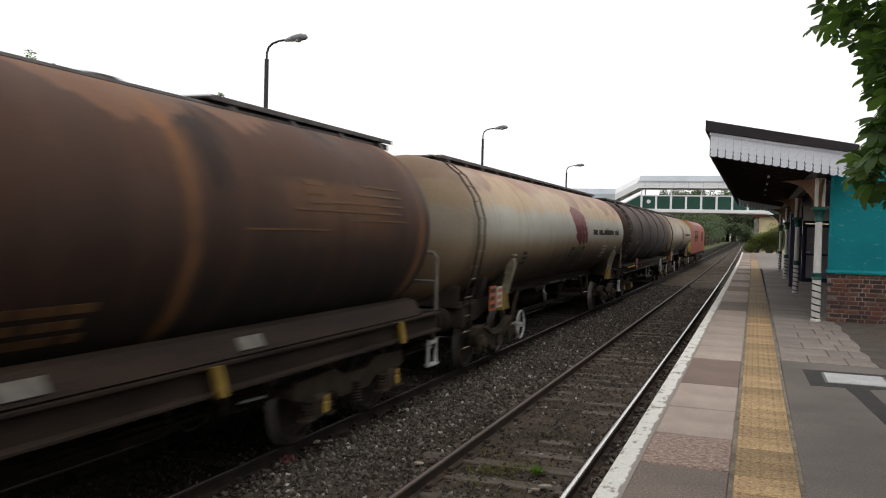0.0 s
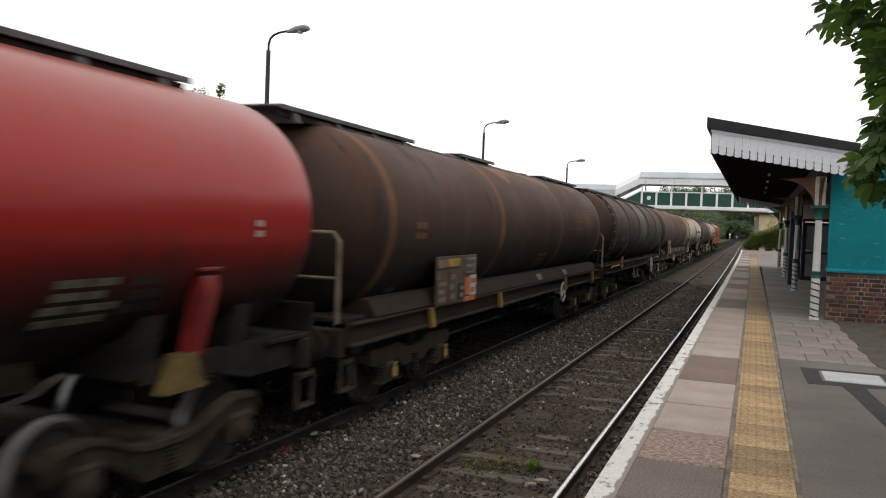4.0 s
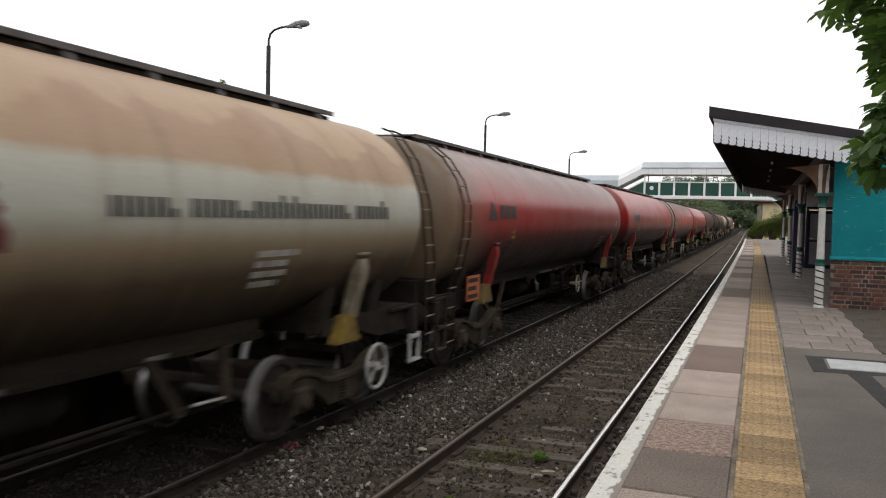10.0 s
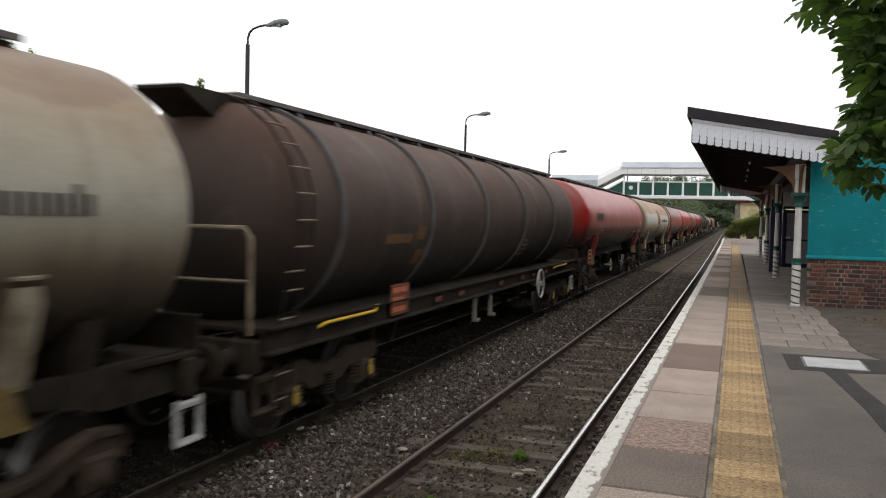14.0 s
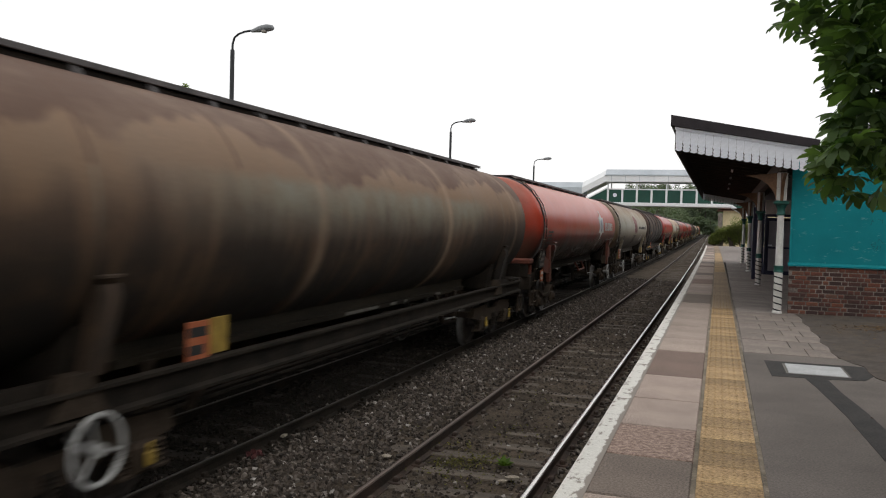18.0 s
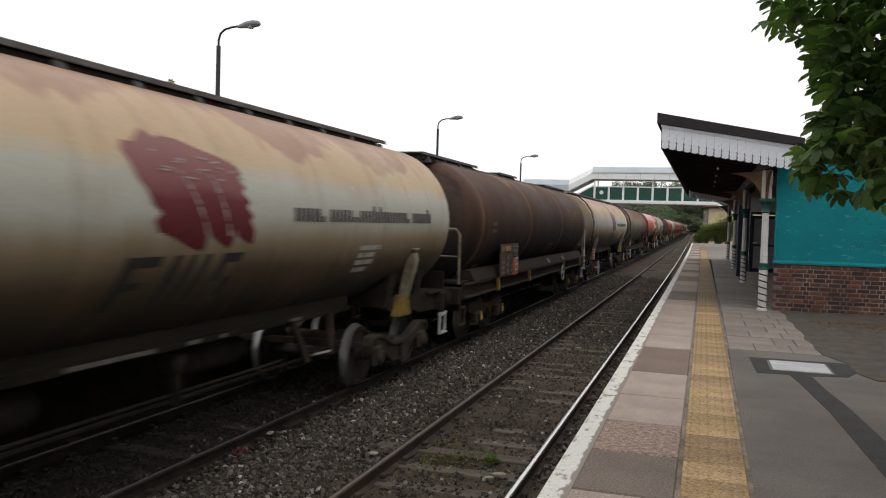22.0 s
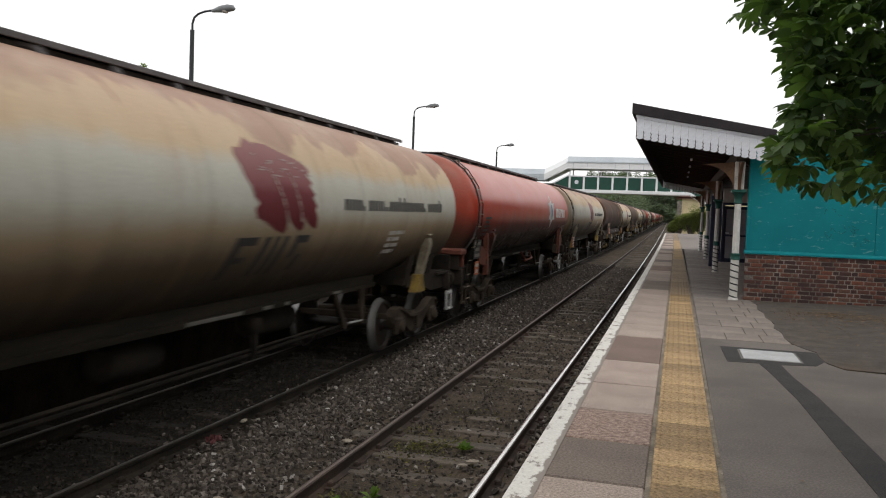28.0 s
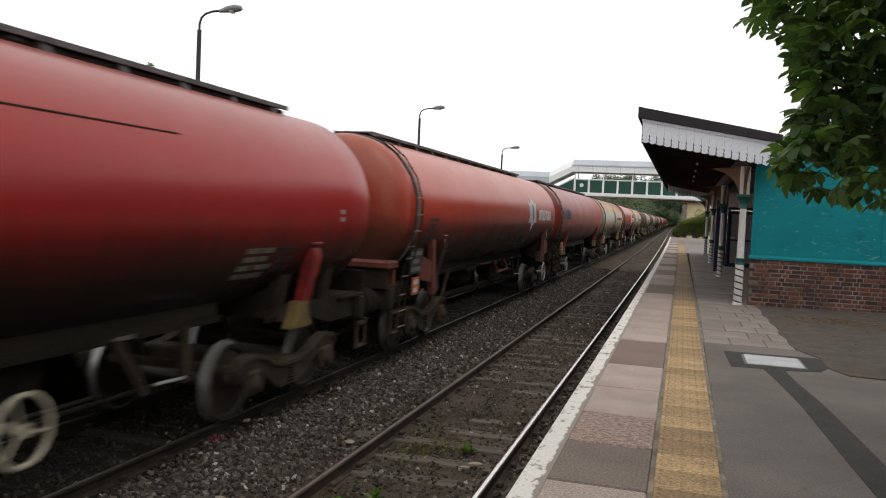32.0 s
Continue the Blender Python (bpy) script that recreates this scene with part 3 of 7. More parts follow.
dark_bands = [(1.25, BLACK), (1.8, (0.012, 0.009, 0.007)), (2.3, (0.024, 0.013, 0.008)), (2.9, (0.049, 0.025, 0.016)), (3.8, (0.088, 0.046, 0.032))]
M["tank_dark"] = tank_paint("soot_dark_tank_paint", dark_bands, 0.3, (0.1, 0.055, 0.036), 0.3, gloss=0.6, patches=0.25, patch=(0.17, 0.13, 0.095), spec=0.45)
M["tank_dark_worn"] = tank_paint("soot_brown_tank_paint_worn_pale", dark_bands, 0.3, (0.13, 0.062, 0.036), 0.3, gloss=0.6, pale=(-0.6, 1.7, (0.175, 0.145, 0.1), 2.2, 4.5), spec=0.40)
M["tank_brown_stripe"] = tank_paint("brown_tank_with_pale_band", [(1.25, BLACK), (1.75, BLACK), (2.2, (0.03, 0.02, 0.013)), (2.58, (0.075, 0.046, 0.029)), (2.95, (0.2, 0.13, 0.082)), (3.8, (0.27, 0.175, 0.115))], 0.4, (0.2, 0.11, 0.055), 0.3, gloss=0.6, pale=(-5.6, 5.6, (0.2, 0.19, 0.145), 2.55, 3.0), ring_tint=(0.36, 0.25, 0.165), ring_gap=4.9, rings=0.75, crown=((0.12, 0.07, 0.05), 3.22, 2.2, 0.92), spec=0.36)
M["rubbed"] = surf("rubbed_gold_lettering", (0.083, 0.039, 0.014), (0.140, 0.070, 0.026), 2.5, 30, 0.7, grain=0.18)


# ---- geometry helpers ----
class Geo:
    def __init__(self):
        self.v, self.f = [], []

    def add(self, verts, faces):
        o = len(self.v)
        self.v += [tuple(p) for p in verts]
        self.f += [tuple(i + o for i in f) for f in faces]
        return self

    def box(self, c, s, chamfer=0.0, m=None):
        """A box with chamfered edges about c, of full sizes s."""
        hx, hy, hz = s[0] / 2, s[1] / 2, s[2] / 2
        k = min(chamfer, hx * 0.9, hy * 0.9, hz * 0.9)
        mm = m or Matrix.Identity(4)
        if k <= 0:
            vs = [Vector((x, y, z)) for x in (-hx, hx) for y in (-hy, hy) for z in (-hz, hz)]
            fs = [(0, 1, 3, 2), (4, 6, 7, 5), (0, 4, 5, 1), (2, 3, 7, 6), (0, 2, 6, 4), (1, 5, 7, 3)]
        else:
            vs, fs = [], []
            ix = {}
            for sx in (-1, 1):
                for sy in (-1, 1):
                    for sz in (-1, 1):
                        for ax in range(3):
                            p = [sx * (hx - (ax != 0) * k), sy * (hy - (ax != 1) * k), sz * (hz - (ax != 2) * k)]
                            ix[sx, sy, sz, ax] = len(vs)
                            vs.append(Vector(p))
            for ax in range(3):
                o1, o2 = [a for a in range(3) if a != ax]
                for sg in (-1, 1):
                    q = []
                    for a, b in ((-1, -1), (1, -1), (1, 1), (-1, 1)):
                        c3 = [0, 0, 0]
                        c3[ax], c3[o1], c3[o2] = sg, a, b
                        q.append(ix[c3[0], c3[1], c3[2], ax])
                    fs.append(q)
                for a in (-1, 1):
                    for b in (-1, 1):
                        q = []
                        for sg, which in ((-1, o1), (-1, o2), (1, o2), (1, o1)):
                            c3 = [0, 0, 0]
                            c3[ax], c3[o1], c3[o2] = sg, a, b
                            q.append(ix[c3[0], c3[1], c3[2], which])
                        fs.append(q)
            for sx in (-1, 1):
                for sy in (-1, 1):
                    for sz in (-1, 1):
                        fs.append([ix[sx, sy, sz, a] for a in range(3)])
            out = []
            for f in fs:
                mid = sum((vs[i] for i in f), Vector()) / len(f)
                nrm = (vs[f[1]] - vs[f[0]]).cross(vs[f[2]] - vs[f[0]])
                out.append(tuple(f) if nrm.dot(mid) > 0 else tuple(reversed(f)))
            fs = out
        vs = [mm @ p + Vector(c) for p in vs]
        return self.add(vs, fs)

    def tube(self, pts, r, n=8, caps=True):
        """A round bar along points."""
        pts = [Vector(p) for p in pts]
        rings, up = [], None
        for i, p in enumerate(pts):
            d = (pts[min(i + 1, len(pts) - 1)] - pts[max(i - 1, 0)]).normalized()
            if up is None:
                up = Vector((0, 0, 1)) if abs(d.z) < 0.9 else Vector((1, 0, 0))
            a = d.cross(up).normalized()
            up = a.cross(d).normalized()
            rr = r[i] if isinstance(r, (list, tuple)) else r
            rings.append([p + (a * math.cos(t) + up * math.sin(t)) * rr for t in (2 * math.pi * j / n for j in range(n))])
        vs = [q for ring in rings for q in ring]
        fs = [(i * n + j, i * n + (j + 1) % n, (i + 1) * n + (j + 1) % n, (i + 1) * n + j) for i in range(len(pts) - 1) for j in range(n)]
        fs = [tuple(reversed(f)) for f in fs]
        if caps:
            fs += [tuple(range(n)), tuple(reversed(range((len(pts) - 1) * n, len(pts) * n)))]
        return self.add(vs, fs)

    def lathe(self, prof, n=24, axis="z", c=(0, 0, 0)):
        """Turn (radius, along) pairs about an axis."""
        vs, fs = [], []
        for r, h in prof:
            for j in range(n):
                t = 2 * math.pi * j / n
                a, b = r * math.cos(t), r * math.sin(t)
                p = (a, b, h) if axis == "z" else (h, a, b) if axis == "x" else (b, h, a)
                vs.append((p[0] + c[0], p[1] + c[1], p[2] + c[2]))
        for i in range(len(prof) - 1):
            for j in range(n):
                fs.append((i * n + j, i * n + (j + 1) % n, (i + 1) * n + (j + 1) % n, (i + 1) * n + j))
        if prof[0][0] > 1e-4:
            fs.append(tuple(reversed(range(n))))
        if prof[-1][0] > 1e-4:
            fs.append(tuple(range((len(prof) - 1) * n, len(prof) * n)))
        return self.add(vs, fs)

    def prism(self, outline, a, b, axis="y"):
        """Extrude a flat outline from a to b along an axis; the outline gives the two other coordinates in order."""
        n = len(outline)

        def at(u, v, w):
            return (u, w, v) if axis == "y" else (w, u, v) if axis == "x" else (u, v, w)
        vs = [at(u, v, a) for u, v in outline] + [at(u, v, b) for u, v in outline]
        area = sum(outline[i][0] * outline[(i + 1) % n][1] - outline[(i + 1) % n][0] * outline[i][1] for i in range(n))
        fs = [(i, (i + 1) % n, n + (i + 1) % n, n + i) for i in range(n)] + [tuple(reversed(range(n))), tuple(range(n, 2 * n))]
        if (area > 0) == (axis == "y") == (b > a) or (area < 0 and axis != "y" and b > a):
            fs = [tuple(reversed(f)) for f in fs]
        return self.add(vs, fs)

    def sweep(self, prof, ys, z0=0.0):
        """Carry a cross-section (x, z) along the line's gentle bend."""
        n = len(prof)
        vs = [(x + bend(y), y, z + z0) for y in ys for x, z in prof]
        fs = [(i * n + j, i * n + (j + 1) % n, (i + 1) * n + (j + 1) % n, (i + 1) * n + j) for i in range(len(ys) - 1) for j in range(n)]
        fs += [tuple(range(n)), tuple(reversed(range((len(ys) - 1) * n, len(ys) * n)))]
        return self.add(vs, fs)


def mesh_of(geo, material, smooth=35, name="mesh"):
    me = bpy.data.meshes.new(name)
    me.from_pydata(geo.v, [], geo.f)
    if smooth:
        me.polygons.foreach_set("use_smooth", [True] * len(me.polygons))
        me.set_sharp_from_angle(angle=radians(smooth))
    for mm in material if isinstance(material, (list, tuple)) else [material]:
        me.materials.append(mm)
    me.update()
    return me


def put(name, me, parent=None, m=None, label=""):
    ob = new(name, me)
    if parent is not None:
        ob.parent = parent
    if m is not None:
        ob.matrix_basis = m
    if label:
        tagged(ob, label)
    return ob


def part(name, geo, material, parent=None, label="", m=None, smooth=35):
    return put(name, mesh_of(geo, M[material] if isinstance(material, str) else material, smooth, name), parent, m, label)


def thing(name, label, category, group="", m=None, kind=""):
    ob = new(name)
    ob.empty_display_size = 0.3
    if m is not None:
        ob.matrix_basis = m
    return tagged(ob, label, category, group, kind)


def along(x, y, z, turn=0.0):
    """A pose beside the line: x from its course, turned with its bend."""
    return pose(x + bend(y), y, z, 0, 0, lean(y) + turn)


def steps(a, b, d):
    n = max(1, round((b - a) / d))
    return [a + (b - a) * i / n for i in range(n + 1)]


# ---- ground and track ----
def build_ground():
    g = Geo()
    xs = [-900, -300, -120, -60, -30, -12, 12, 30, 60, 120, 300, 900]
    ys = [-500, -200, -60, 0, 40, 90, 130, 200, 300, 450, 700, 1200, 2500]
    vs = [(x + bend(min(y, 700)), y, RAIL_Z - 0.62) for y in ys for x in xs]
    n = len(xs)
    g.add(vs, [(i * n + j, i * n + j + 1, (i + 1) * n + j + 1, (i + 1) * n + j) for i in range(len(ys) - 1) for j in range(n - 1)])
    tagged(part("ground", g, "grass"), "rough green grass and scrub beside the line", "ground", kind="structure")


def build_ballast():
    rnd = random.Random(4)
    g = Geo()
    ys = steps(-10, -3, 0.35) + steps(-3, 30, 0.11)[1:] + steps(30, 70, 0.3)[1:] + steps(70, 620, 5)[1:]
    ys = [-420, -60] + ys
    xs = steps(-7.25, -0.93, 0.14)
    vs = []
    for y in ys:
        for x in xs:
            lift = 0.05 * noise.noise((x * 1.1, y * 0.6, 0)) + 0.03 * noise.noise((x * 5, y * 5, 3))
            six = math.exp(-((x + 4.1) / 0.42) ** 2) * 0.05
            for rail in (NEAR_R, NEAR_L, FAR_R, FAR_L):
                lift -= 0.03 * math.exp(-((x - rail) / 0.13) ** 2)
            vs.append((x + bend(y), y, RAIL_Z - 0.152 + lift * 0.7 + six))
    n = len(xs)
    g.add(vs, [(i * n + j, i * n + j + 1, (i + 1) * n + j + 1, (i + 1) * n + j) for i in range(len(ys) - 1) for j in range(n - 1)])
    # shoulders down to the ground past the platforms
    for x0, x1 in ((-7.25, -9.0), (-0.93, 0.6)):
        yy = [93, 120, 160, 220, 320, 450, 620]
        g.add([(x + bend(y), y, z) for y in yy for x, z in ((x0, RAIL_Z - 0.17), (x1, RAIL_Z - 0.6))], [(2 * i, 2 * i + 1, 2 * i + 3, 2 * i + 2) for i in range(len(yy) - 1)])
    tagged(part("ballast_bed", g, "ballast", smooth=60), "dark grey stone ballast bed between the platforms", "ballast", kind="structure")
    # loose stones lying on the bed
    s = Geo()
    block = [Vector((x, y, z)) * 0.72 for x in (-1, 1) for y in (-1, 1) for z in (-1, 1)]
    sides = [(0, 1, 3, 2), (4, 6, 7, 5), (0, 4, 5, 1), (2, 3, 7, 6), (0, 2, 6, 4), (1, 5, 7, 3)]

    def rock(g, at, r):
        """A broken stone: a block with every corner knocked about."""
        q = Euler((rnd.random() * 6, rnd.random() * 6, rnd.random() * 6)).to_matrix()
        k = Vector((r * rnd.uniform(0.9, 1.35), r * rnd.uniform(0.75, 1.1), r * rnd.uniform(0.5, 0.85)))
        g.add([q @ Vector((p.x * k.x * rnd.uniform(0.55, 1.15), p.y * k.y * rnd.uniform(0.55, 1.15), p.z * k.z * rnd.uniform(0.55, 1.15))) + at for p in block], sides)
    for i in range(48000):
        y = 2.5 + 42 * rnd.random() ** 1.7 if i < 42000 else rnd.uniform(-9, 2.5)
        u = rnd.random()
        if u < 0.55:
            x = rnd.gauss(-4.12, 0.5)
        elif u < 0.86:
            x = rnd.uniform(-3.05, -1.8)
        elif u < 0.93:
            x = rnd.uniform(-1.6, -0.98)
        else:
            x = rnd.uniform(-5.0, -3.3)
        if any(abs(x - q) < 0.1 for q in (NEAR_R, NEAR_L, FAR_R, FAR_L)) or not -7.1 < x < -0.96:
            continue
        inner = NEAR_L < x < NEAR_R
        if inner and rnd.random() < 0.5:
            continue
        r = rnd.uniform(0.012, 0.032) if inner else rnd.uniform(0.016, 0.042)
        z = RAIL_Z - 0.152 + 0.05 * 0.7 * noise.noise((x * 1.1, y * 0.6, 0)) + 0.03 * 0.7 * noise.noise((x * 5, y * 5, 3)) + math.exp(-((x + 4.1) / 0.42) ** 2) * 0.05
        rock(s, Vector((x + bend(y), y, z + r * 0.25)), r)
    # far track stones take the colour with the train's shade painted in
    shaded = Geo()
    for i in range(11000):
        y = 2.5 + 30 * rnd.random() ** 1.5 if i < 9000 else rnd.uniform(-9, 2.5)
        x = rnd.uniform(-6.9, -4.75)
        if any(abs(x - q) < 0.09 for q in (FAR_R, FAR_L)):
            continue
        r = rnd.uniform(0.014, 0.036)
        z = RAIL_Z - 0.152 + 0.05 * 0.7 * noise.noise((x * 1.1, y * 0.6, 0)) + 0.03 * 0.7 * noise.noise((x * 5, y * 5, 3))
        rock(shaded, Vector((x + bend(y), y, z + r * 0.25)), r)
    tagged(part("oily_stones", shaded, "oily_stone", smooth=0), "ballast stones in the far track, coloured dark for the train's shade", "stones", kind="stuff")
    m, n, l, b = nodes("loose_ballast_stone")
    isl = n.new("ShaderNodeNewGeometry").outputs["Random Per Island"]
    col = ramp(n, l, isl, [(0, (0.022, 0.017, 0.013)), (0.5, (0.065, 0.051, 0.041)), (0.86, (0.115, 0.095, 0.08)), (0.97, (0.19, 0.168, 0.148)), (1, (0.43, 0.41, 0.39))])
    l.new(mix(n, l, 0.7, col, ramp(n, l, noise_out(n, l, 45, 3), [(0.3, (0.7, 0.7, 0.7)), (0.7, (1.2, 1.15, 1.1))]), "MULTIPLY"), b.inputs["Base Color"])
    b.inputs["Roughness"].default_value = 0.92
    tagged(part("loose_stones", s, m, smooth=0), "loose grey and brown ballast stones on the bed", "stones", kind="stuff")


def build_track(name, label, xl, xr, heads, wood, wide=1.0, rust="rail_rust"):
    track = thing(name, label, "railway track", kind="structure")
    ys = [-420, -60] + steps(-12, 120, 3) + steps(120, 620, 10)[1:]
    foot = [(-0.07, -0.16), (0.07, -0.16), (0.07, -0.148), (0.012, -0.13), (0.012, -0.05), (0.035, -0.035), (0.036, -0.0125), (-0.036, -0.0125), (-0.035, -0.035), (-0.012, -0.05), (-0.012, -0.13), (-0.07, -0.148)]
    top = [(-0.035, -0.012), (0.035, -0.012), (0.033, -0.006), (0.024, -0.002), (0.01, 0.0), (-0.01, 0.0), (-0.024, -0.002), (-0.033, -0.006)]
    for x, head in zip((xl, xr), heads):
        narrow = wide * (0.62 if head == "rail_dull" else 1.0)
        rail = part("rail", Geo().sweep([(x + a, b) for a, b in foot], ys, RAIL_Z), rust, track)
        part("rail_head", Geo().sweep([(x + a * narrow, b) for a, b in top], ys, RAIL_Z), head, rail, "worn steel running surface")
        c = Geo()
        for y in steps(-10.06, 45, 0.66):
            c.box((x + bend(y), y, RAIL_Z - 0.142), (0.3, 0.16, 0.03), 0.01)
            for sx in (-0.085, 0.085):
                c.box((x + sx + bend(y), y, RAIL_Z - 0.11), (0.06, 0.09, 0.06), 0.012)
        tagged(part("rail_chairs", c, rust, rail), "rusty cast rail chairs", kind="stuff")
    sl = mesh_of(Geo().box((0, 0, -0.07), (2.55, 0.25, 0.14), 0.012), M[wood], 35, "sleeper")
    rnd = random.Random(7)
    for y in steps(-10.06, 60, 0.66):
        put("sleeper", sl, track, along((xl + xr) / 2 + rnd.uniform(-0.03, 0.03), y + rnd.uniform(-0.02, 0.02), RAIL_Z - 0.148 + rnd.uniform(-0.012, 0.006), rnd.uniform(-0.6, 0.6)))
    g = Geo()
    for y in steps(60.7, 300, 0.7):
        g.box(((xl + xr) / 2 + bend(y), y, RAIL_Z - 0.22), (2.55, 0.25, 0.14))
    tagged(part("far_sleepers", g, wood, track, smooth=0), "distant timber sleepers", kind="stuff")


# ---- platform ----
def build_platform():
    p = thing("platform", "railway platform with slab edge, tarmac and tactile strip", "platform", kind="structure")
    ys = [-45, 0, 20, 40, 60, 80, 92]
    part("platform_core", Geo().sweep([(-0.84, -1.6), (14, -1.6), (14, -0.06), (-0.84, -0.06)], ys), "soot_wall", p)
    part("platform_ramp", Geo().add([(-0.84 + bend(92), 92, -0.06), (14, 92, -0.06), (14, 100, -1.2), (-0.84 + bend(100), 100, -1.2), (-0.84 + bend(92), 92, -1.5), (14, 92, -1.5), (14, 100, -1.5), (-0.84 + bend(100), 100, -1.5)], [(0, 1, 2, 3), (0, 3, 7, 4), (2, 6, 7, 3), (1, 5, 6, 2)]), "tarmac", p)
    part("platform_face", Geo().sweep([(-0.86, -1.5), (-0.845, -1.5), (-0.845, -0.09), (-0.86, -0.09)], ys), "soot_wall", p, "dark sooty brick platform face")
    # tarmac behind the tactile strip, with the paved bay left out
    part("tarmac", Geo().box((7.18, -16.55, -0.03), (13.64, 56.9, 0.06)), "tarmac", p, "worn grey tarmac")
    part("tarmac", Geo().sweep([(0.36, -0.059), (13.9, -0.059), (13.9, -0.004), (0.36, -0.004)], [46, 60, 75, 92]), "paver_dim", p)
    rim = [(1.57, 11.97), (1.66, 11.6), (1.78, 11.3), (1.75, 10.9), (1.77, 10.5), (1.9, 10.14), (2.1, 10.1), (2.3, 10.07), (2.7, 9.96), (3.2, 9.93), (3.9, 9.78), (4.5, 9.7), (13.9, 9.6), (13.9, 17.98), (1.5, 17.98), (1.57, 17.2), (1.5, 16.4), (1.56, 15.7), (1.52, 15.1), (1.58, 14.2), (1.5, 13.6), (1.565, 13.1), (1.53, 12.5)]
    k = len(rim)
    part("old_tarmac", Geo().add([(x, y, 0.004 + 0.02 * max(x - 1.57, 0)) for x, y in rim] + [(x, y, -0.05) for x, y in rim], [tuple(range(k))] + [(i, k + i, k + (i + 1) % k, (i + 1) % k) for i in range(k)]), "earth", p, "old dark tarmac with dead grass and moss", smooth=0)
    part("sub_base", Geo().box((0.95, 14.94, -0.036), (1.26, 6.08, 0.04)), "mortar", p)
    part("sub_base", Geo().box((3.2, 32.0, -0.036), (5.7, 28.0, 0.04)), "mortar", p)
    # slab row along the edge
    joints = [-12.2, -10.9, -9.8, -8.6, -7.4, -6.1, -4.9, -3.7, -2.6, -1.45, -0.3, 0.85, 2.0, 3.1, 4.2, 5.1, 6.07, 7.03, 8.18, 9.54, 11.54, 12.9, 14.6, 16.9, 19.4]
    looks = ["slab", "slab_pink", "slab", "slab_dark", "slab", "slab", "slab_brown", "slab", "slab", "slab_dark", "slab_pink", "slab", "slab_dark", "slab", "slab", "slab_dark", "slab_red", "slab_pink", "slab_pink", "slab_brown", "slab", "slab", "slab", "slab"]
    while joints[-1] < 91:
        joints.append(min(joints[-1] + (2.6 if len(joints) % 3 else 1.7), 92))
    rnd = random.Random(3)
    shared = {}
    for i, (a, b) in enumerate(zip(joints, joints[1:])):
        look_i = looks[i] if i < len(looks) else ("slab", "slab", "slab_brown", "slab", "slab_dark")[i % 5]
        key = (look_i, round(b - a, 2))
        if key not in shared:
            shared[key] = mesh_of(Geo().box((0, 0, -0.045), (0.775, b - a - 0.022, 0.09), 0.01), M[look_i], 35, "edge_slab")
        put("edge_slab", shared[key], p, along(-0.507, (a + b) / 2, rnd.uniform(-0.002, 0.002), rnd.uniform(-0.08, 0.08)))
    part("white_line", Geo().sweep([(-0.903, -0.02), (-0.735, 0.003), (-0.735, 0.006), (-0.895, 0.007), (-0.906, 0.001)], steps(-12, 30, 1.5) + steps(30, 92, 6)[1:]), "edge_line", p, "chipped white painted edge line")
    # tactile strip
    part("strip_edging", Geo().sweep([(-0.118, -0.058), (0.361, -0.058), (0.361, 0.0), (0.334, 0.002), (0.33, -0.001), (-0.09, -0.001), (-0.094, 0.001), (-0.118, -0.002)], steps(-12, 92, 4)), "grout", p, "sandy mortar edging")
    t = Geo().box((0, 0, -0.02), (0.412, 0.394, 0.05), 0.004)
    for i in range(6):
        for j in range(6):
            t.lathe([(0.0125, 0.0), (0.01, 0.0028), (0.005, 0.004), (0.0, 0.0042)], 6, "z", (-0.172 + i * 0.069, -0.168 + j * 0.067, 0.005))
    far = Geo().box((0, 0, -0.02), (0.412, 0.394, 0.05), 0.004)
    meshes = {}
    y, i = -11.8, 0
    while y < 91.6:
        # browner, darker tiles from 18.6 to 34.4 m and past 62 m
        dim = 18.6 < y < 34.4 or y > 62
        key = (y > 22, dim)
        if key not in meshes:
            meshes[key] = mesh_of(far if key[0] else t, M["tactile_dim" if dim else "tactile"], 35, "tactile_tile")
        put("tactile_tile", meshes[key], p, along(0.12, y, rnd.uniform(-0.0015, 0.0015)))
        y += 0.4
        i += 1
    # grey pavers before the building, in staggered rows
    row, y = 0, 11.93
    shared = {}
    while y < 45.8:
        d = 0.74 if y < 17.7 else 0.9
        xs = [0.37, 0.72 + 0.3 * (row % 2), 1.2 + 0.12 * (row % 2), 1.57] if y < 17.2 else [0.37, 1.1 + 0.3 * (row % 2), 2.1, 3.2, 4.5, 6.0]
        for a, b in zip(xs, xs[1:]):
            key = (round(b - a, 2), d, y < 17.7)
            if key not in shared:
                shared[key] = mesh_of(Geo().box((0, 0, -0.02), (b - a - 0.012, d - 0.012, 0.05), 0.005), M["paver" if y < 17.7 else "paver_dim"], 35, "paving_slab")
            put("paving_slab", shared[key], p, pose((a + b) / 2, y + d / 2, rnd.uniform(-0.008, -0.003), 0, 0, rnd.uniform(-0.3, 0.3)))
        y += d
        row += 1
    # dark trench patches in the tarmac
    rim = [(0.6, 11.26), (1.75, 11.3), (1.86, 10.85), (1.62, 10.25), (1.22, 10.13), (1.26, 9.4), (1.36, 8.4), (1.43, 7.2), (1.5, 5.8), (1.56, 4.2), (1.6, 2.0), (1.36, 2.0), (1.3, 4.6), (1.22, 6.4), (1.15, 8.2), (1.04, 9.6), (0.98, 10.12), (0.63, 10.08)]
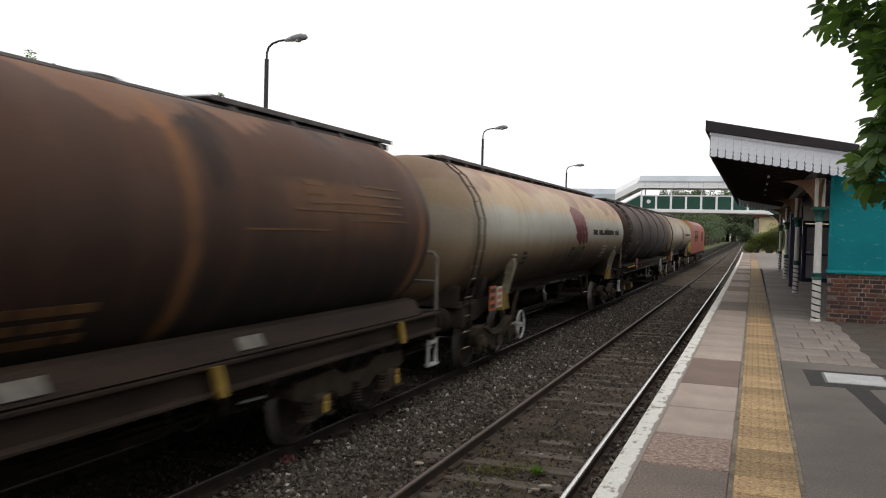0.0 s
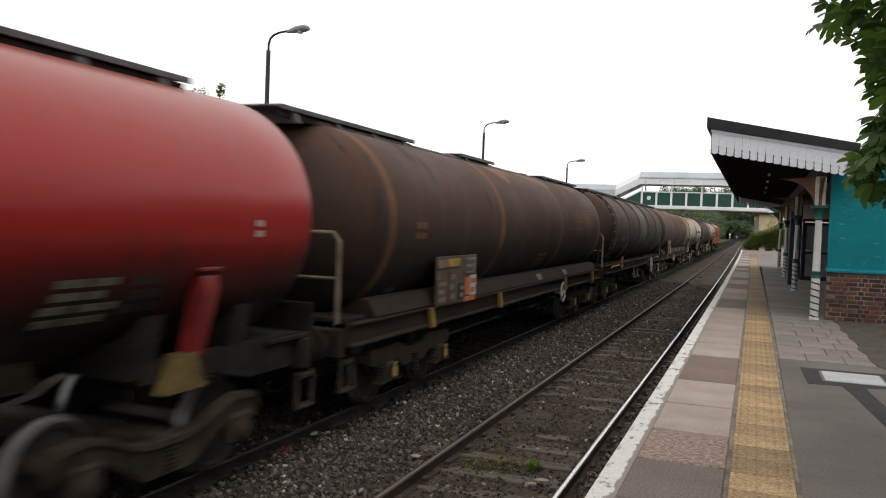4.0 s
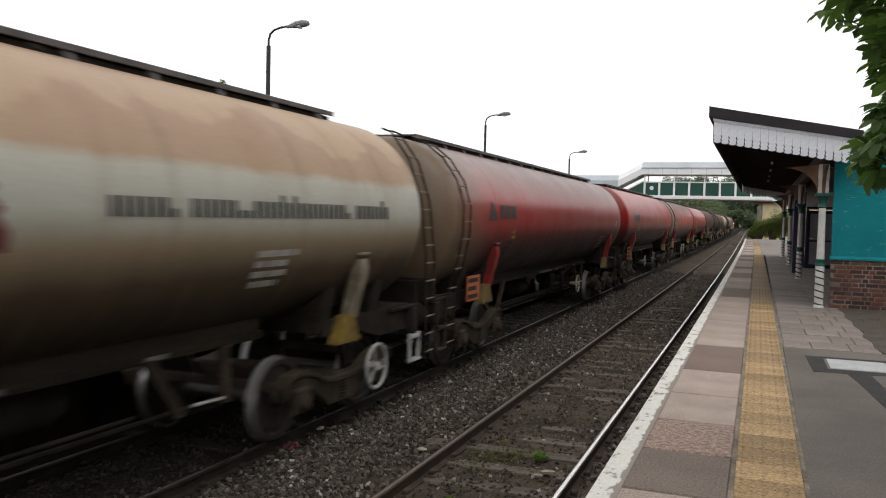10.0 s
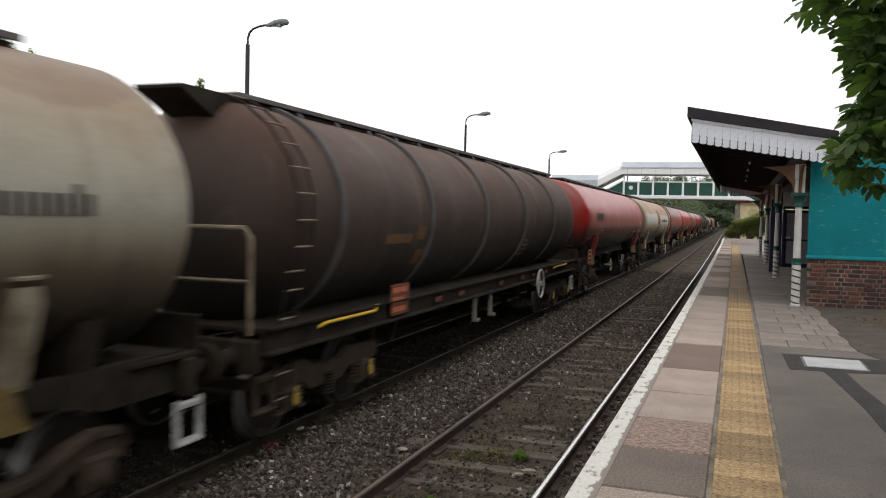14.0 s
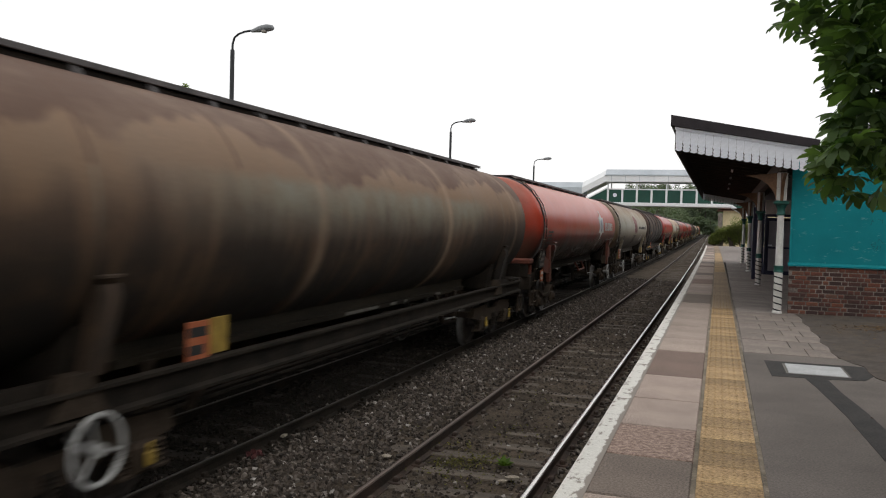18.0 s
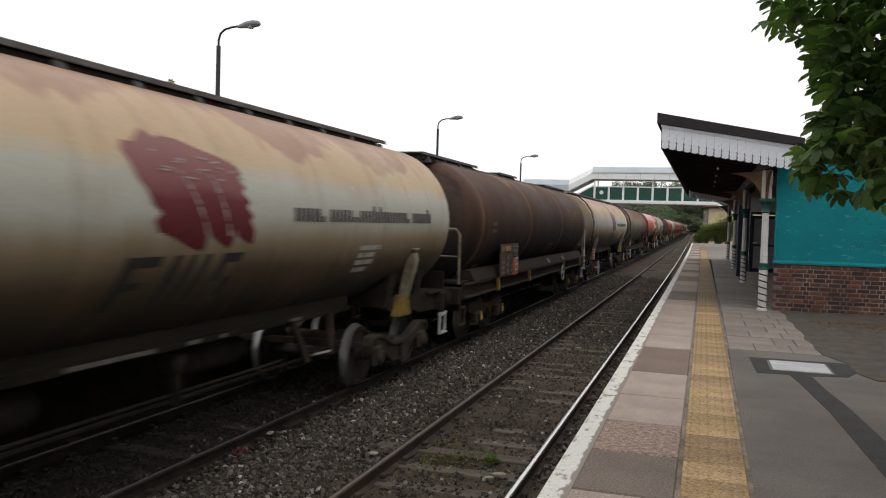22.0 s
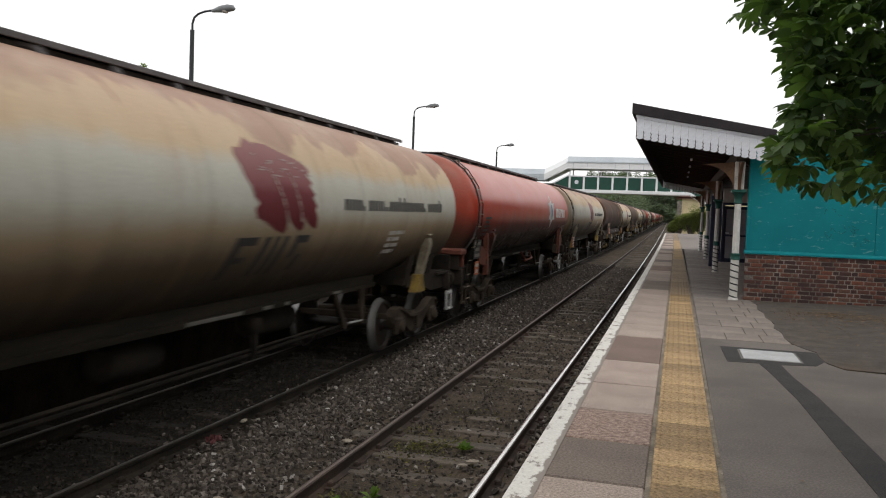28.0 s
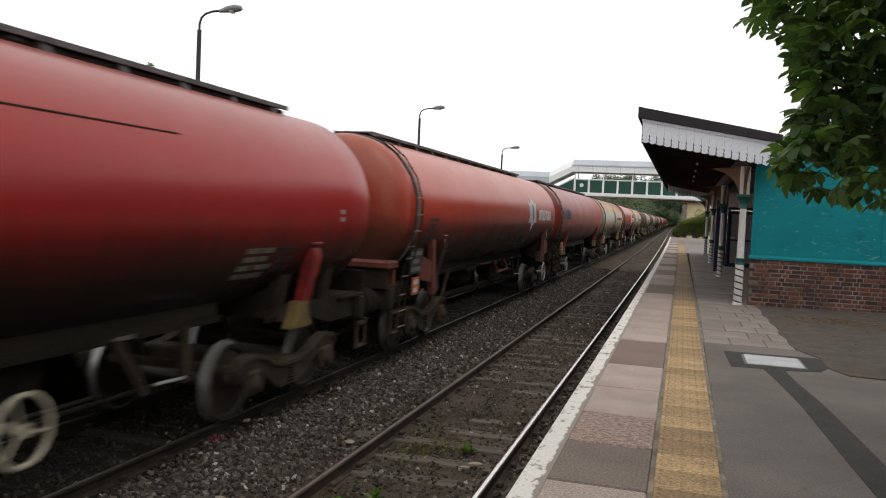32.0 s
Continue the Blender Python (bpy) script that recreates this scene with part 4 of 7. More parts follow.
    part("trench_patch", Geo().add([(x, y, 0.004) for x, y in rim] + [(x, y, -0.01) for x, y in rim], [tuple(range(len(rim)))] + [(i, (i + 1) % len(rim), len(rim) + (i + 1) % len(rim), len(rim) + i) for i in range(len(rim))]), "tarmac_dark", p, "black tarmac trench repair", smooth=0)
    cover = thing("access_cover", "pale grey metal access cover set in dark tarmac", "access cover", m=pose(1.15, 10.72, 0.006))
    part("lid", Geo().box((0, 0, 0), (0.64, 0.7, 0.016), 0.004), "plate", cover)
    part("rim", Geo().box((0, 0, -0.006), (0.7, 0.76, 0.012), 0.003), "label_grey", cover)


def build_far_platform():
    p = thing("far_platform", "opposite railway platform with tarmac top", "platform", kind="structure")
    ys = [-45, 0, 20, 40, 60, 80, 92]
    part("platform_core", Geo().sweep([(-13, -1.6), (-7.3, -1.6), (-7.3, -0.05), (-13, -0.05)], ys), "soot_wall", p)
    part("platform_top", Geo().sweep([(-13, -0.049), (-7.28, -0.049), (-7.28, 0.0), (-13, 0.0)], ys), "tarmac", p)


def build_fence():
    """A low blue rail fence along the back of the opposite platform."""
    f = thing("platform_fence", "blue painted post and rail fence on the far platform", "fence", kind="")
    post = mesh_of(Geo().box((0, 0, 0.62), (0.05, 0.05, 1.24), 0.006), M["blue_paint"], 35, "post")
    for y in steps(-6, 60, 1.5):
        put("post", post, f, along(-12.3, y, 0))
    for z in (0.28, 0.7, 1.12):
        part("rail", Geo().sweep([(-12.29, z - 0.03), (-12.25, z - 0.03), (-12.25, z + 0.03), (-12.29, z + 0.03)], steps(-6, 60, 6)), "blue_paint", f)


# ---- station building ----
def build_station():
    b = thing("station_building", "station building with brick base and teal boarded wall", "building")
    part("wall", Geo().box((5.3, 18.17, 0.48), (7.85, 0.2, 0.96)), "mortar", b, "mortar-jointed brick base")
    rnd = random.Random(5)
    stretcher = mesh_of(Geo().box((0, 0, 0), (0.217, 0.05, 0.0745), 0.009), M["brick"], 35, "brick")
    header = mesh_of(Geo().box((0, 0, 0), (0.105, 0.05, 0.0745), 0.009), M["brick"], 35, "brick")
    rest = Geo()
    for r in range(11):
        x, i = 1.365 - (0.056 if r % 2 else 0.0), r % 2
        while x < 9.1:
            w = 0.219 if (i % 2 == 0) != (r % 3 == 2 and i % 4 < 2) else 0.107
            c = (max(x, 1.365) + (w - max(0, 1.365 - x)) / 2, 18.088 + rnd.uniform(-0.003, 0.003), 0.042 + r * 0.0876)
            if x < 4.35 and x > 1.36:
                put("brick", stretcher if w > 0.15 else header, b, pose(*c, 0, 0, rnd.uniform(-0.5, 0.5)))
            elif x >= 1.36:
                rest.box(c, (w - 0.002, 0.05, 0.0745), 0.009)
            x += w + 0.012
            i += 1
    tagged(part("far_bricks", rest, "brick", b), "red bricks further along the wall", kind="stuff")
    part("sill", Geo().prism([(18.03, 0.975), (18.2, 0.975), (18.2, 1.05), (18.075, 1.05), (18.03, 1.01)], 1.34, 9.2, "x"), "teal", b, "teal painted timber sill")
    boards = [1.36, 3.8, 6.24, 9.2]
    for a, c in zip(boards, boards[1:]):
        part("boarding", Geo().box(((a + c) / 2, 18.13, 2.13), (c - a - 0.006, 0.06, 2.16), 0.004), "teal", b, "scuffed teal painted boarding")
    part("corner_trim", Geo().box((1.385, 18.088, 2.13), (0.05, 0.03, 2.16), 0.005), "teal", b)
    # rear rooms with the navy framed door
    part("wall", Geo().box((4.25, 34.1, 1.45), (3.0, 0.2, 2.9)), "white_dull", b)
    part("wall", Geo().box((2.2, 34.1, 2.6), (1.1, 0.2, 0.6)), "white_dull", b)
    part("wall", Geo().box((1.56, 40.2, 1.45), (0.18, 11.8, 2.9)), "navy", b, "navy painted platform wall")
    part("wall", Geo().box((5.8, 32, 1.7), (0.2, 27.5, 3.4)), "mortar", b)
    part("notice_post", Geo().box((1.16, 30.3, 1.25), (0.15, 0.12, 2.5), 0.01), "navy", b, "navy painted post")
    part("roof", Geo().add([(1.75, 18.3, 3.35), (1.75, 46, 3.35), (5.5, 46, 5.2), (5.5, 18.3, 5.2), (9.3, 18.3, 3.35), (9.3, 46, 3.35), (1.75, 18.3, 3.2), (1.75, 46, 3.2), (9.3, 18.3, 3.2), (9.3, 46, 3.2)], [(0, 1, 2, 3), (3, 2, 5, 4), (0, 3, 4, 8, 6), (1, 7, 9, 5, 2), (0, 6, 7, 1), (4, 5, 9, 8), (6, 8, 9, 7)]), "slate", b, "grey slate roof", smooth=0)
    d = part("door", Geo().box((2.22, 34.06, 1.1), (0.98, 0.05, 2.2), 0.005), "navy", b, "navy door with grey panels")
    for z, hh in ((0.58, 0.86), (1.58, 1.0)):
        part("door_panel", Geo().box((2.2, 34.025, z), (0.8, 0.03, hh), 0.008), "door_grey", d)
    part("handle", Geo().tube([(1.8, 34.03, 1.14), (1.8, 33.96, 1.14), (1.93, 33.96, 1.14)], 0.025, 8), "white", d, "white door handle")
    part("door_frame", Geo().box((1.69, 34.02, 1.17), (0.09, 0.14, 2.34), 0.006), "navy", b)
    part("door_frame", Geo().box((2.76, 34.02, 1.17), (0.09, 0.14, 2.34), 0.006), "navy", b)
    part("door_frame", Geo().box((2.22, 34.02, 2.29), (0.97, 0.14, 0.1), 0.006), "navy", b)
    # dark scrawls and pale scrapes on the boarding
    rnd = random.Random(77)
    scrawl = Geo()
    for cx, cz, n in ((2.95, 1.85, 4), (2.82, 1.47, 5), (3.2, 1.52, 8), (3.55, 1.33, 4)):
        for _ in range(n):
            x, z = cx + rnd.uniform(-0.15, 0.25), cz + rnd.uniform(-0.09, 0.09)
            scrawl.tube([(x + rnd.uniform(-0.04, 0.04) + 0.022 * k, 18.099, z + rnd.uniform(-0.06, 0.06)) for k in range(4)], 0.0032, 5)
    tagged(part("scrawl", scrawl, "scrawl_ink", b), "dark unreadable scrawl on the boarding", kind="stuff")


def build_canopy():
    c = thing("platform_canopy", "timber platform canopy with white scalloped valance and dark felt roof", "canopy")
    x0, x1, y0, y1 = -0.93, 1.78, 17.45, 46.0

    def top(x):
        return 3.765 - (x - x0) * 0.17
    part("roof", Geo().prism([(x0 - 0.1, top(x0 - 0.1) + 0.0), (x1, top(x1) + 0.0), (x1, top(x1) + 0.165), (x0 - 0.1, top(x0 - 0.1) + 0.215)], y0 - 0.1, y1, "y"), "felt", c, "dark felted canopy roof")
    part("soffit", Geo().prism([(x0, top(x0) - 0.03), (x1, top(x1) - 0.03), (x1, top(x1) - 0.004), (x0, top(x0) - 0.004)], y0 + 0.05, y1 - 0.05, "y"), "timber_dark", c, "dark boarded soffit")
    for y in steps(y0 + 0.3, y1 - 0.3, 1.1):
        part("rafter", Geo().prism([(x0 + 0.05, top(x0) - 0.17), (x1, top(x1) - 0.15), (x1, top(x1) - 0.031), (x0 + 0.05, top(x0) - 0.032)], y - 0.04, y + 0.04, "y"), "timber_dark", c)
    part("beam", Geo().box((1.15, (y0 + y1) / 2, 3.0), (0.16, y1 - y0 - 0.2, 0.26), 0.01), "timber_dark", c)
    # valance boards with notched edges and rounded feet
    w, h = 0.1475, 0.46
    half = [(0.001, 0.168), (0.011, 0.16), (0.016, 0.146), (0.011, 0.133), (0.004, 0.127), (0.004, 0.088), (0.011, 0.082), (0.017, 0.067), (0.011, 0.052), (0.001, 0.046), (0.001, 0.03), (0.026, 0.012), (0.0737, 0.0)]
    o = [(-w / 2, h)] + [(-w / 2 + a, b) for a, b in half] + [(w / 2 - a, b) for a, b in reversed(half[:-1])] + [(w / 2, h)]
    end = mesh_of(Geo().prism([(a * 0.985, b) for a, b in o], -0.012, 0.012, "y"), M["white"], 0, "valance_board")
    n = int((x1 - x0) / w)
    for i in range(n + 1):
        x = x0 + w / 2 + i * w
        put("valance_board", end, c, pose(x, y0 - 0.02 + 0.004 * (i % 2), top(x) - 0.49))
        put("valance_board", end, c, pose(x, y1 + 0.02 + 0.004 * (i % 2), top(x) - 0.49))
    side = mesh_of(Geo().prism([(a * 0.985, b) for a, b in o], -0.012, 0.012, "x"), M["timber_dark"], 0, "valance_board")
    for i in range(int((y1 - y0) / w)):
        put("valance_board", side, c, pose(x0 + 0.004 * (i % 2), y0 + 0.08 + i * w, top(x0) - 0.49))
    part("fascia", Geo().prism([(x0 - 0.02, top(x0) - 0.06), (x1, top(x1) - 0.06), (x1, top(x1) - 0.005), (x0 - 0.02, top(x0) - 0.005)], y0 - 0.05, y0 - 0.035, "y"), "white", c)
    # strip lamps along the soffit
    for y in (22.4, 25.4, 28.6, 31.8):
        lamp = part("canopy_light", Geo().box((0.24, y, 3.2), (0.06, 0.4, 0.05), 0.015), "white", c, "small white strip light")
        part("bracket", Geo().box((0.24, y, 3.38), (0.03, 0.06, 0.32), 0.005), "timber_dark", lamp)


def build_column(x, y):
    k = thing("canopy_column", "cast iron canopy column with spiral striped foot and green capital", "column", "canopy columns", pose(x, y, 0))
    part("base", Geo().lathe([(0.1, -0.02), (0.1, 0.03), (0.085, 0.05)], 16), "white_dull", k)
    # spiral stripes round the foot, as two interleaved ribbons
    for which, look_i in ((0, "white_dull"), (1, "felt")):
        g = Geo()
        rings, n, turns, z0, z1 = 78, 24, 6.0, 0.04, 0.84
        for i in range(rings):
            for j in range(n):
                u = (j / n + i / rings * turns) % 1.0
                if (u < 0.76) == (which == 0):
                    a0, a1 = 2 * math.pi * j / n, 2 * math.pi * (j + 1) / n
                    h0, h1 = z0 + (z1 - z0) * i / rings, z0 + (z1 - z0) * (i + 1) / rings
                    r = 0.084 if which == 0 else 0.082
                    g.add([(r * math.cos(a), r * math.sin(a), h) for a, h in ((a0, h0), (a1, h0), (a1, h1), (a0, h1))], [(0, 1, 2, 3)])
        part("stripe", g, look_i, k, "white spiral" if which == 0 else "dark spiral", smooth=0)
    part("collar", Geo().lathe([(0.082, 0.835), (0.1, 0.845), (0.098, 0.87), (0.09, 0.88), (0.09, 0.93), (0.1, 0.94), (0.1, 0.965), (0.075, 0.975)], 20), "green_paint", k, "green painted collar")
    part("shaft", Geo().lathe([(0.074, 0.97), (0.064, 2.02)], 20), "white_dull", k)
    part("capital", Geo().lathe([(0.07, 2.0), (0.09, 2.02), (0.075, 2.06), (0.08, 2.14), (0.115, 2.22)], 20).box((0, 0, 2.255), (0.29, 0.29, 0.07), 0.02), "green_paint", k, "green leaf capital")
    part("block", Geo().box((0, 0, 2.42), (0.19, 0.19, 0.26), 0.015), "white_dull", k)
    part("post", Geo().box((0, 0, 2.71), (0.2, 0.2, 0.32), 0.015), "white_dull", k)
    arc = [(-0.1, 2.24)] + [(-0.1 - 0.62 * (1 - math.cos(a)), 2.24 + 0.56 * math.sin(a)) for a in [math.pi / 2 * i / 8 for i in range(1, 9)]] + [(-0.1, 2.86)]
    part("bracket", Geo().prism(arc, -0.03, 0.03, "y"), "timber_brown", k, "brown curved timber bracket")
    part("bracket", Geo().prism([(u * 1.5 + 0.05, v) for u, v in arc], -0.03, 0.03, "x"), "timber_brown", k, "brown curved timber bracket")
    part("bracket", Geo().prism([(-u * 1.5 - 0.05, v) for u, v in arc], -0.03, 0.03, "x"), "timber_brown", k, "brown curved timber bracket")
    return k


# ---- footbridge ----
def build_bridge():
    b = thing("footbridge", "white roofed footbridge with dark green side panels", "footbridge")
    y0, y1, xa, xb = 70.0, 72.3, -9.2, 0.74
    part("deck", Geo().box(((xa + xb) / 2, (y0 + y1) / 2, 3.78), (xb - xa, y1 - y0, 0.18), 0.02), "white_dull", b)
    for y in (y0, y1):
        part("beam", Geo().box(((xa + xb) / 2, y, 3.66), (xb - xa, 0.16, 0.28), 0.02), "bridge_white", b)
        part("top_rail", Geo().box(((xa + xb) / 2, y, 4.9), (xb - xa, 0.12, 0.1), 0.02), "bridge_white", b)
        n = 8
        for i in range(n):
            a = -9.09 + 1.198 * i
            c = a + 1.198
            part("side_panel", Geo().box(((a + c) / 2, y, 4.32), (c - a - 0.1, 0.04, 1.05), 0.005), "bridge_green", b, "dark green side panel")
            part("panel_post", Geo().box((a, y, 4.35), (0.17, 0.1, 1.16), 0.01), "bridge_white", b)
            if i % 2 == 0:
                part("roof_post", Geo().box((a, y, 5.25), (0.1, 0.1, 0.62), 0.01), "bridge_white", b)
        part("panel_post", Geo().box((xb - 0.05, y, 4.35), (0.11, 0.1, 1.16), 0.01), "bridge_white", b)
        part("roof_post", Geo().box((xb - 0.05, y, 5.25), (0.1, 0.1, 0.62), 0.01), "bridge_white", b)
    roof = [(y0 - 0.3, 5.52), (y0 - 0.3, 6.05), (y0 + 0.1, 6.5), (y1 - 0.1, 6.5), (y1 + 0.3, 6.05), (y1 + 0.3, 5.52), (y1 + 0.2, 5.52), (y1 + 0.2, 6.0), (y1 - 0.15, 6.4), (y0 + 0.15, 6.4), (y0 - 0.2, 6.0), (y0 - 0.2, 5.52)]
    part("roof", Geo().prism(roof, xa - 0.06, xb + 0.4, "x"), "bridge_white", b, "white panelled roof", smooth=0)
    part("roof_cap", Geo().prism([(y0 - 0.31, 6.1), (y0 + 0.05, 6.51), (y1 - 0.05, 6.51), (y1 + 0.31, 6.1), (y1 + 0.31, 6.14), (y1 - 0.03, 6.56), (y0 + 0.03, 6.56), (y0 - 0.31, 6.14)], xa - 0.08, xb + 0.45, "x"), "bridge_roof", b, smooth=0)
    for i in range(9):
        part("roof_seam", Geo().box((-8.8 + i * 1.16, y0 - 0.305, 5.8), (0.03, 0.012, 0.54)), "bridge_roof", b)
    part("gutter", Geo().box(((xa + xb) / 2, y0 - 0.33, 6.06), (xb - xa + 0.4, 0.07, 0.07), 0.01), "bridge_roof", b, "grey gutter along the roof edge")
    # covered stair down to the far platform, and the open stair down to the near one
    def sloped(outline, x, z, run, drop):
        n = len(outline)
        vs = [(x, a, h + z) for a, h in outline] + [(x + run, a, h + z - drop) for a, h in outline]
        return Geo().add(vs, [(i, (i + 1) % n, n + (i + 1) % n, n + i) for i in range(n)] + [tuple(range(n)), tuple(reversed(range(n, 2 * n)))])
    part("stair_roof", sloped(roof, xa - 0.06, 0, -2.0, 1.05), "bridge_white", b, smooth=0)
    part("stair_roof", sloped(roof, xa - 2.06, -1.05, -4.0, 0.0), "bridge_roof", b, "grey landing roof", smooth=0)
    for y in (y0, y1):
        part("stair_panel", sloped([(y - 0.02, 3.8), (y + 0.02, 3.8), (y + 0.02, 4.95), (y - 0.02, 4.95)], xa + 0.02, 0, -4.1, 2.25), "bridge_green", b, smooth=0)
        part("stair_rail", sloped([(y - 0.06, 4.92), (y + 0.06, 4.92), (y + 0.06, 5.04), (y - 0.06, 5.04)], xa + 0.02, 0, -4.1, 2.25), "bridge_white", b, smooth=0)
        part("stair_string", sloped([(y - 0.08, 3.56), (y + 0.08, 3.56), (y + 0.08, 3.8), (y - 0.08, 3.8)], xb, 0, 6.2, 3.6), "bridge_white", b, smooth=0)
        part("stair_panel", sloped([(y - 0.02, 3.82), (y + 0.02, 3.82), (y + 0.02, 4.2), (y - 0.02, 4.2)], xb, 0, 6.2, 3.6), "bridge_green", b, smooth=0)
        for i in range(1, 5):
            part("stair_post", Geo().box((xb + i * 1.3, y, 4.05 - i * 0.755), (0.1, 0.1, 0.62), 0.01), "bridge_white", b)
        for x in (xa + 0.2, xb + 4.6):
            part("pier", Geo().box((x, y, 1.5 if x < 0 else -0.1), (0.2, 0.2, 4.4 if x < 0 else 2.0), 0.02), "bridge_white", b)
    for i in range(20):
        part("tread", Geo().box((xb + 0.15 + i * 0.3, (y0 + y1) / 2, 3.62 - i * 0.18), (0.3, y1 - y0 - 0.1, 0.05), 0.01), "tarmac", b)
    part("notice", Geo().lathe([(0.0, -0.01), (0.17, -0.01), (0.17, 0.01), (0.0, 0.01)], 16, "y", (-8.5, y0 - 0.04, 4.4)), "white", b, "round white notice")


def build_lamp(y, z):
    k = thing("platform_lamp", "black platform lamp post with a swan neck and grey lantern", "lamp post", "platform lamps", along(-9.36, y, z))
    part("post", Geo().tube([(0, 0, 0), (0, 0, 1.2), (0, 0, 1.25), (0, 0, 5.0)], [0.07, 0.07, 0.05, 0.042], 12), "lamp_post", k)
    part("neck", Geo().tube([(0, 0, 4.98), (0.0, 0, 5.12), (0.04, 0, 5.24), (0.13, 0, 5.31), (0.27, 0, 5.35), (0.47, 0, 5.37)], 0.022, 8), "lamp_post", k)
    head = part("lantern", Geo().tube([(0.43, 0, 5.355), (0.5, 0, 5.365), (0.62, 0, 5.385), (0.78, 0, 5.4), (0.89, 0, 5.395), (0.93, 0, 5.38)], [0.028, 0.042, 0.066, 0.074, 0.055, 0.02], 12), "lamp_head", k, "grey lamp head")
    part("diffuser", Geo().lathe([(0.0, -0.04), (0.05, -0.034), (0.066, 0.0), (0.05, 0.02)], 12, "z", (0.72, 0, 5.345)), "label_white", head)
    return k


# ---- plants ----
def leaf_cloud(g, rnd, c, r, count, size, flat=0.8):
    """Many small folded leaves scattered about c within r, denser at the outside."""
    for _ in range(count):
        d = Vector((rnd.gauss(0, 1), rnd.gauss(0, 1), rnd.gauss(0, 1))).normalized() * (rnd.random() ** 0.45)
        p = Vector(c) + Vector((d.x * r[0], d.y * r[1], d.z * r[2]))
        q = Euler((rnd.uniform(-1, 1) * flat, rnd.uniform(-1, 1) * flat, rnd.random() * 6.3)).to_matrix()
        s = size * rnd.uniform(0.6, 1.3)
        g.add([q @ Vector(v) * s + p for v in ((-0.5, 0, 0), (0, -0.32, 0.1), (0.5, 0, 0.02), (0, 0.32, 0.1))], [(0, 1, 2), (0, 2, 3)])


def build_wood(name, label, spots, seed, leaf, look_i="wood_leaf", per=240):
    """A belt of trees: trunks and uneven crowns of leaves, in one object."""
    rnd = random.Random(seed)
    g, tr = Geo(), Geo()
    for x, y, h, w in spots:
        base = RAIL_Z - 0.6
        tr.tube([(x, y, base), (x + rnd.uniform(-0.2, 0.2), y, base + h * 0.4), (x + rnd.uniform(-0.5, 0.5), y, base + h * 0.8)], [0.035 * h, 0.025 * h, 0.008 * h], 6)
        for i in range(9):
            a, u = rnd.random() * 6.3, rnd.random()
            r = w * rnd.uniform(0.28, 0.5)
            cz = base + h * (0.25 + 0.62 * u)
            off = w * 0.6 * (1 - 0.55 * u)
            leaf_cloud(g, rnd, (x + math.cos(a) * off, y + math.sin(a) * off, cz), (r, r, r * 0.85), per // 9, leaf)
        if per > 2000 and leaf < 0.3:
            r = w * 0.2 + 0.06
            leaf_cloud(g, rnd, (x, y, base + h - r * 1.6), (r * 0.9, r * 0.9, r * 1.7), 60 + int(90 * w), leaf * 0.7)
    wood = part(name, g, look_i, smooth=0)
    tagged(wood, label, "trees", kind="stuff")
    tagged(part("trunks", tr, "bark", wood), "tree trunks", kind="stuff")


def build_woods():
    rnd = random.Random(21)
    spots = []
    for y in steps(112, 440, 7):
        for side in (-1, 1):
            for k in range(3):
                x = (-12 - k * 7 - rnd.uniform(0, 4) if side < 0 else 4.5 + k * 7 + rnd.uniform(0, 4)) + bend(y)
                yy = y + rnd.uniform(-3, 3)
                most = (3.3 + 0.0585 * yy) if x > -0.098 * yy else (2.6 + 0.034 * yy)
                spots.append((x, yy, min(rnd.uniform(8, 11.5) + k * 1.2 + y * 0.006, most * rnd.uniform(0.85, 1.05)), rnd.uniform(4, 5.5)))
    build_wood("distant_wood", "dense dark green woodland lining the railway", spots, 5, 0.55, per=640)
    close = [(x + rnd.uniform(-2, 2), 480 + k * 14 + rnd.uniform(-4, 4), rnd.uniform(30.0, 33.0) + (x + 64) * 0.022 - 10 * (x < -48) - 11 * (k == 0), 9) for k in range(3) for x in range(-64, 66, 4)]
    close += [(x + rnd.uniform(-1, 1), 460 + rnd.uniform(-5, 5), rnd.uniform(8, 11), 7) for x in range(-64, 42, 4)]
    build_wood("far_wood", "dark woodland closing the end of the cutting", close, 6, 1.1, per=1500)
    low = [(-14 - rnd.uniform(0, 3) + bend(y), y, rnd.uniform(2.2, 3.6), 3.0) for y in steps(78, 150, 3.5)]
    build_wood("lineside_scrub", "bright green scrub beside the far track", low, 8, 0.4, "bush_leaf", 420)
    left = [(-21.9, 24.0, 8.05, 1.9), (-23.4, 24.0, 8.0, 2.0), (-26.6, 24.0, 9.75, 1.7), (-25.4, 24.0, 9.1, 1.3), (-24.6, 24.2, 8.4, 1.4), (-20.4, 24.3, 7.3, 2.0), (-19.1, 24.2, 7.6, 1.6), (-18.5, 24.0, 7.65, 1.2), (-17.74, 24.0, 7.78, 0.6), (-17.3, 24.4, 6.6, 1.4), (-27.6, 24, 9.4, 1.8), (-29.4, 24, 9.4, 2.4), (-32, 23, 9.4, 2.6), (-21.2, 25, 6.9, 1.8), (-22.7, 25, 7.2, 1.8)]
    thicket = [(-15.2 - rnd.uniform(0, 1.6), y + rnd.uniform(-0.5, 0.5), rnd.uniform(5.2, 6.0), 2.0) for y in steps(3, 27, 1.1)]
    build_wood("thicket", "dense green thicket behind the far platform fence", thicket, 10, 0.17, "garden_leaf", 1900)
    build_wood("garden_trees", "leafy green trees behind the far platform", left, 9, 0.19, "garden_leaf", 3600)


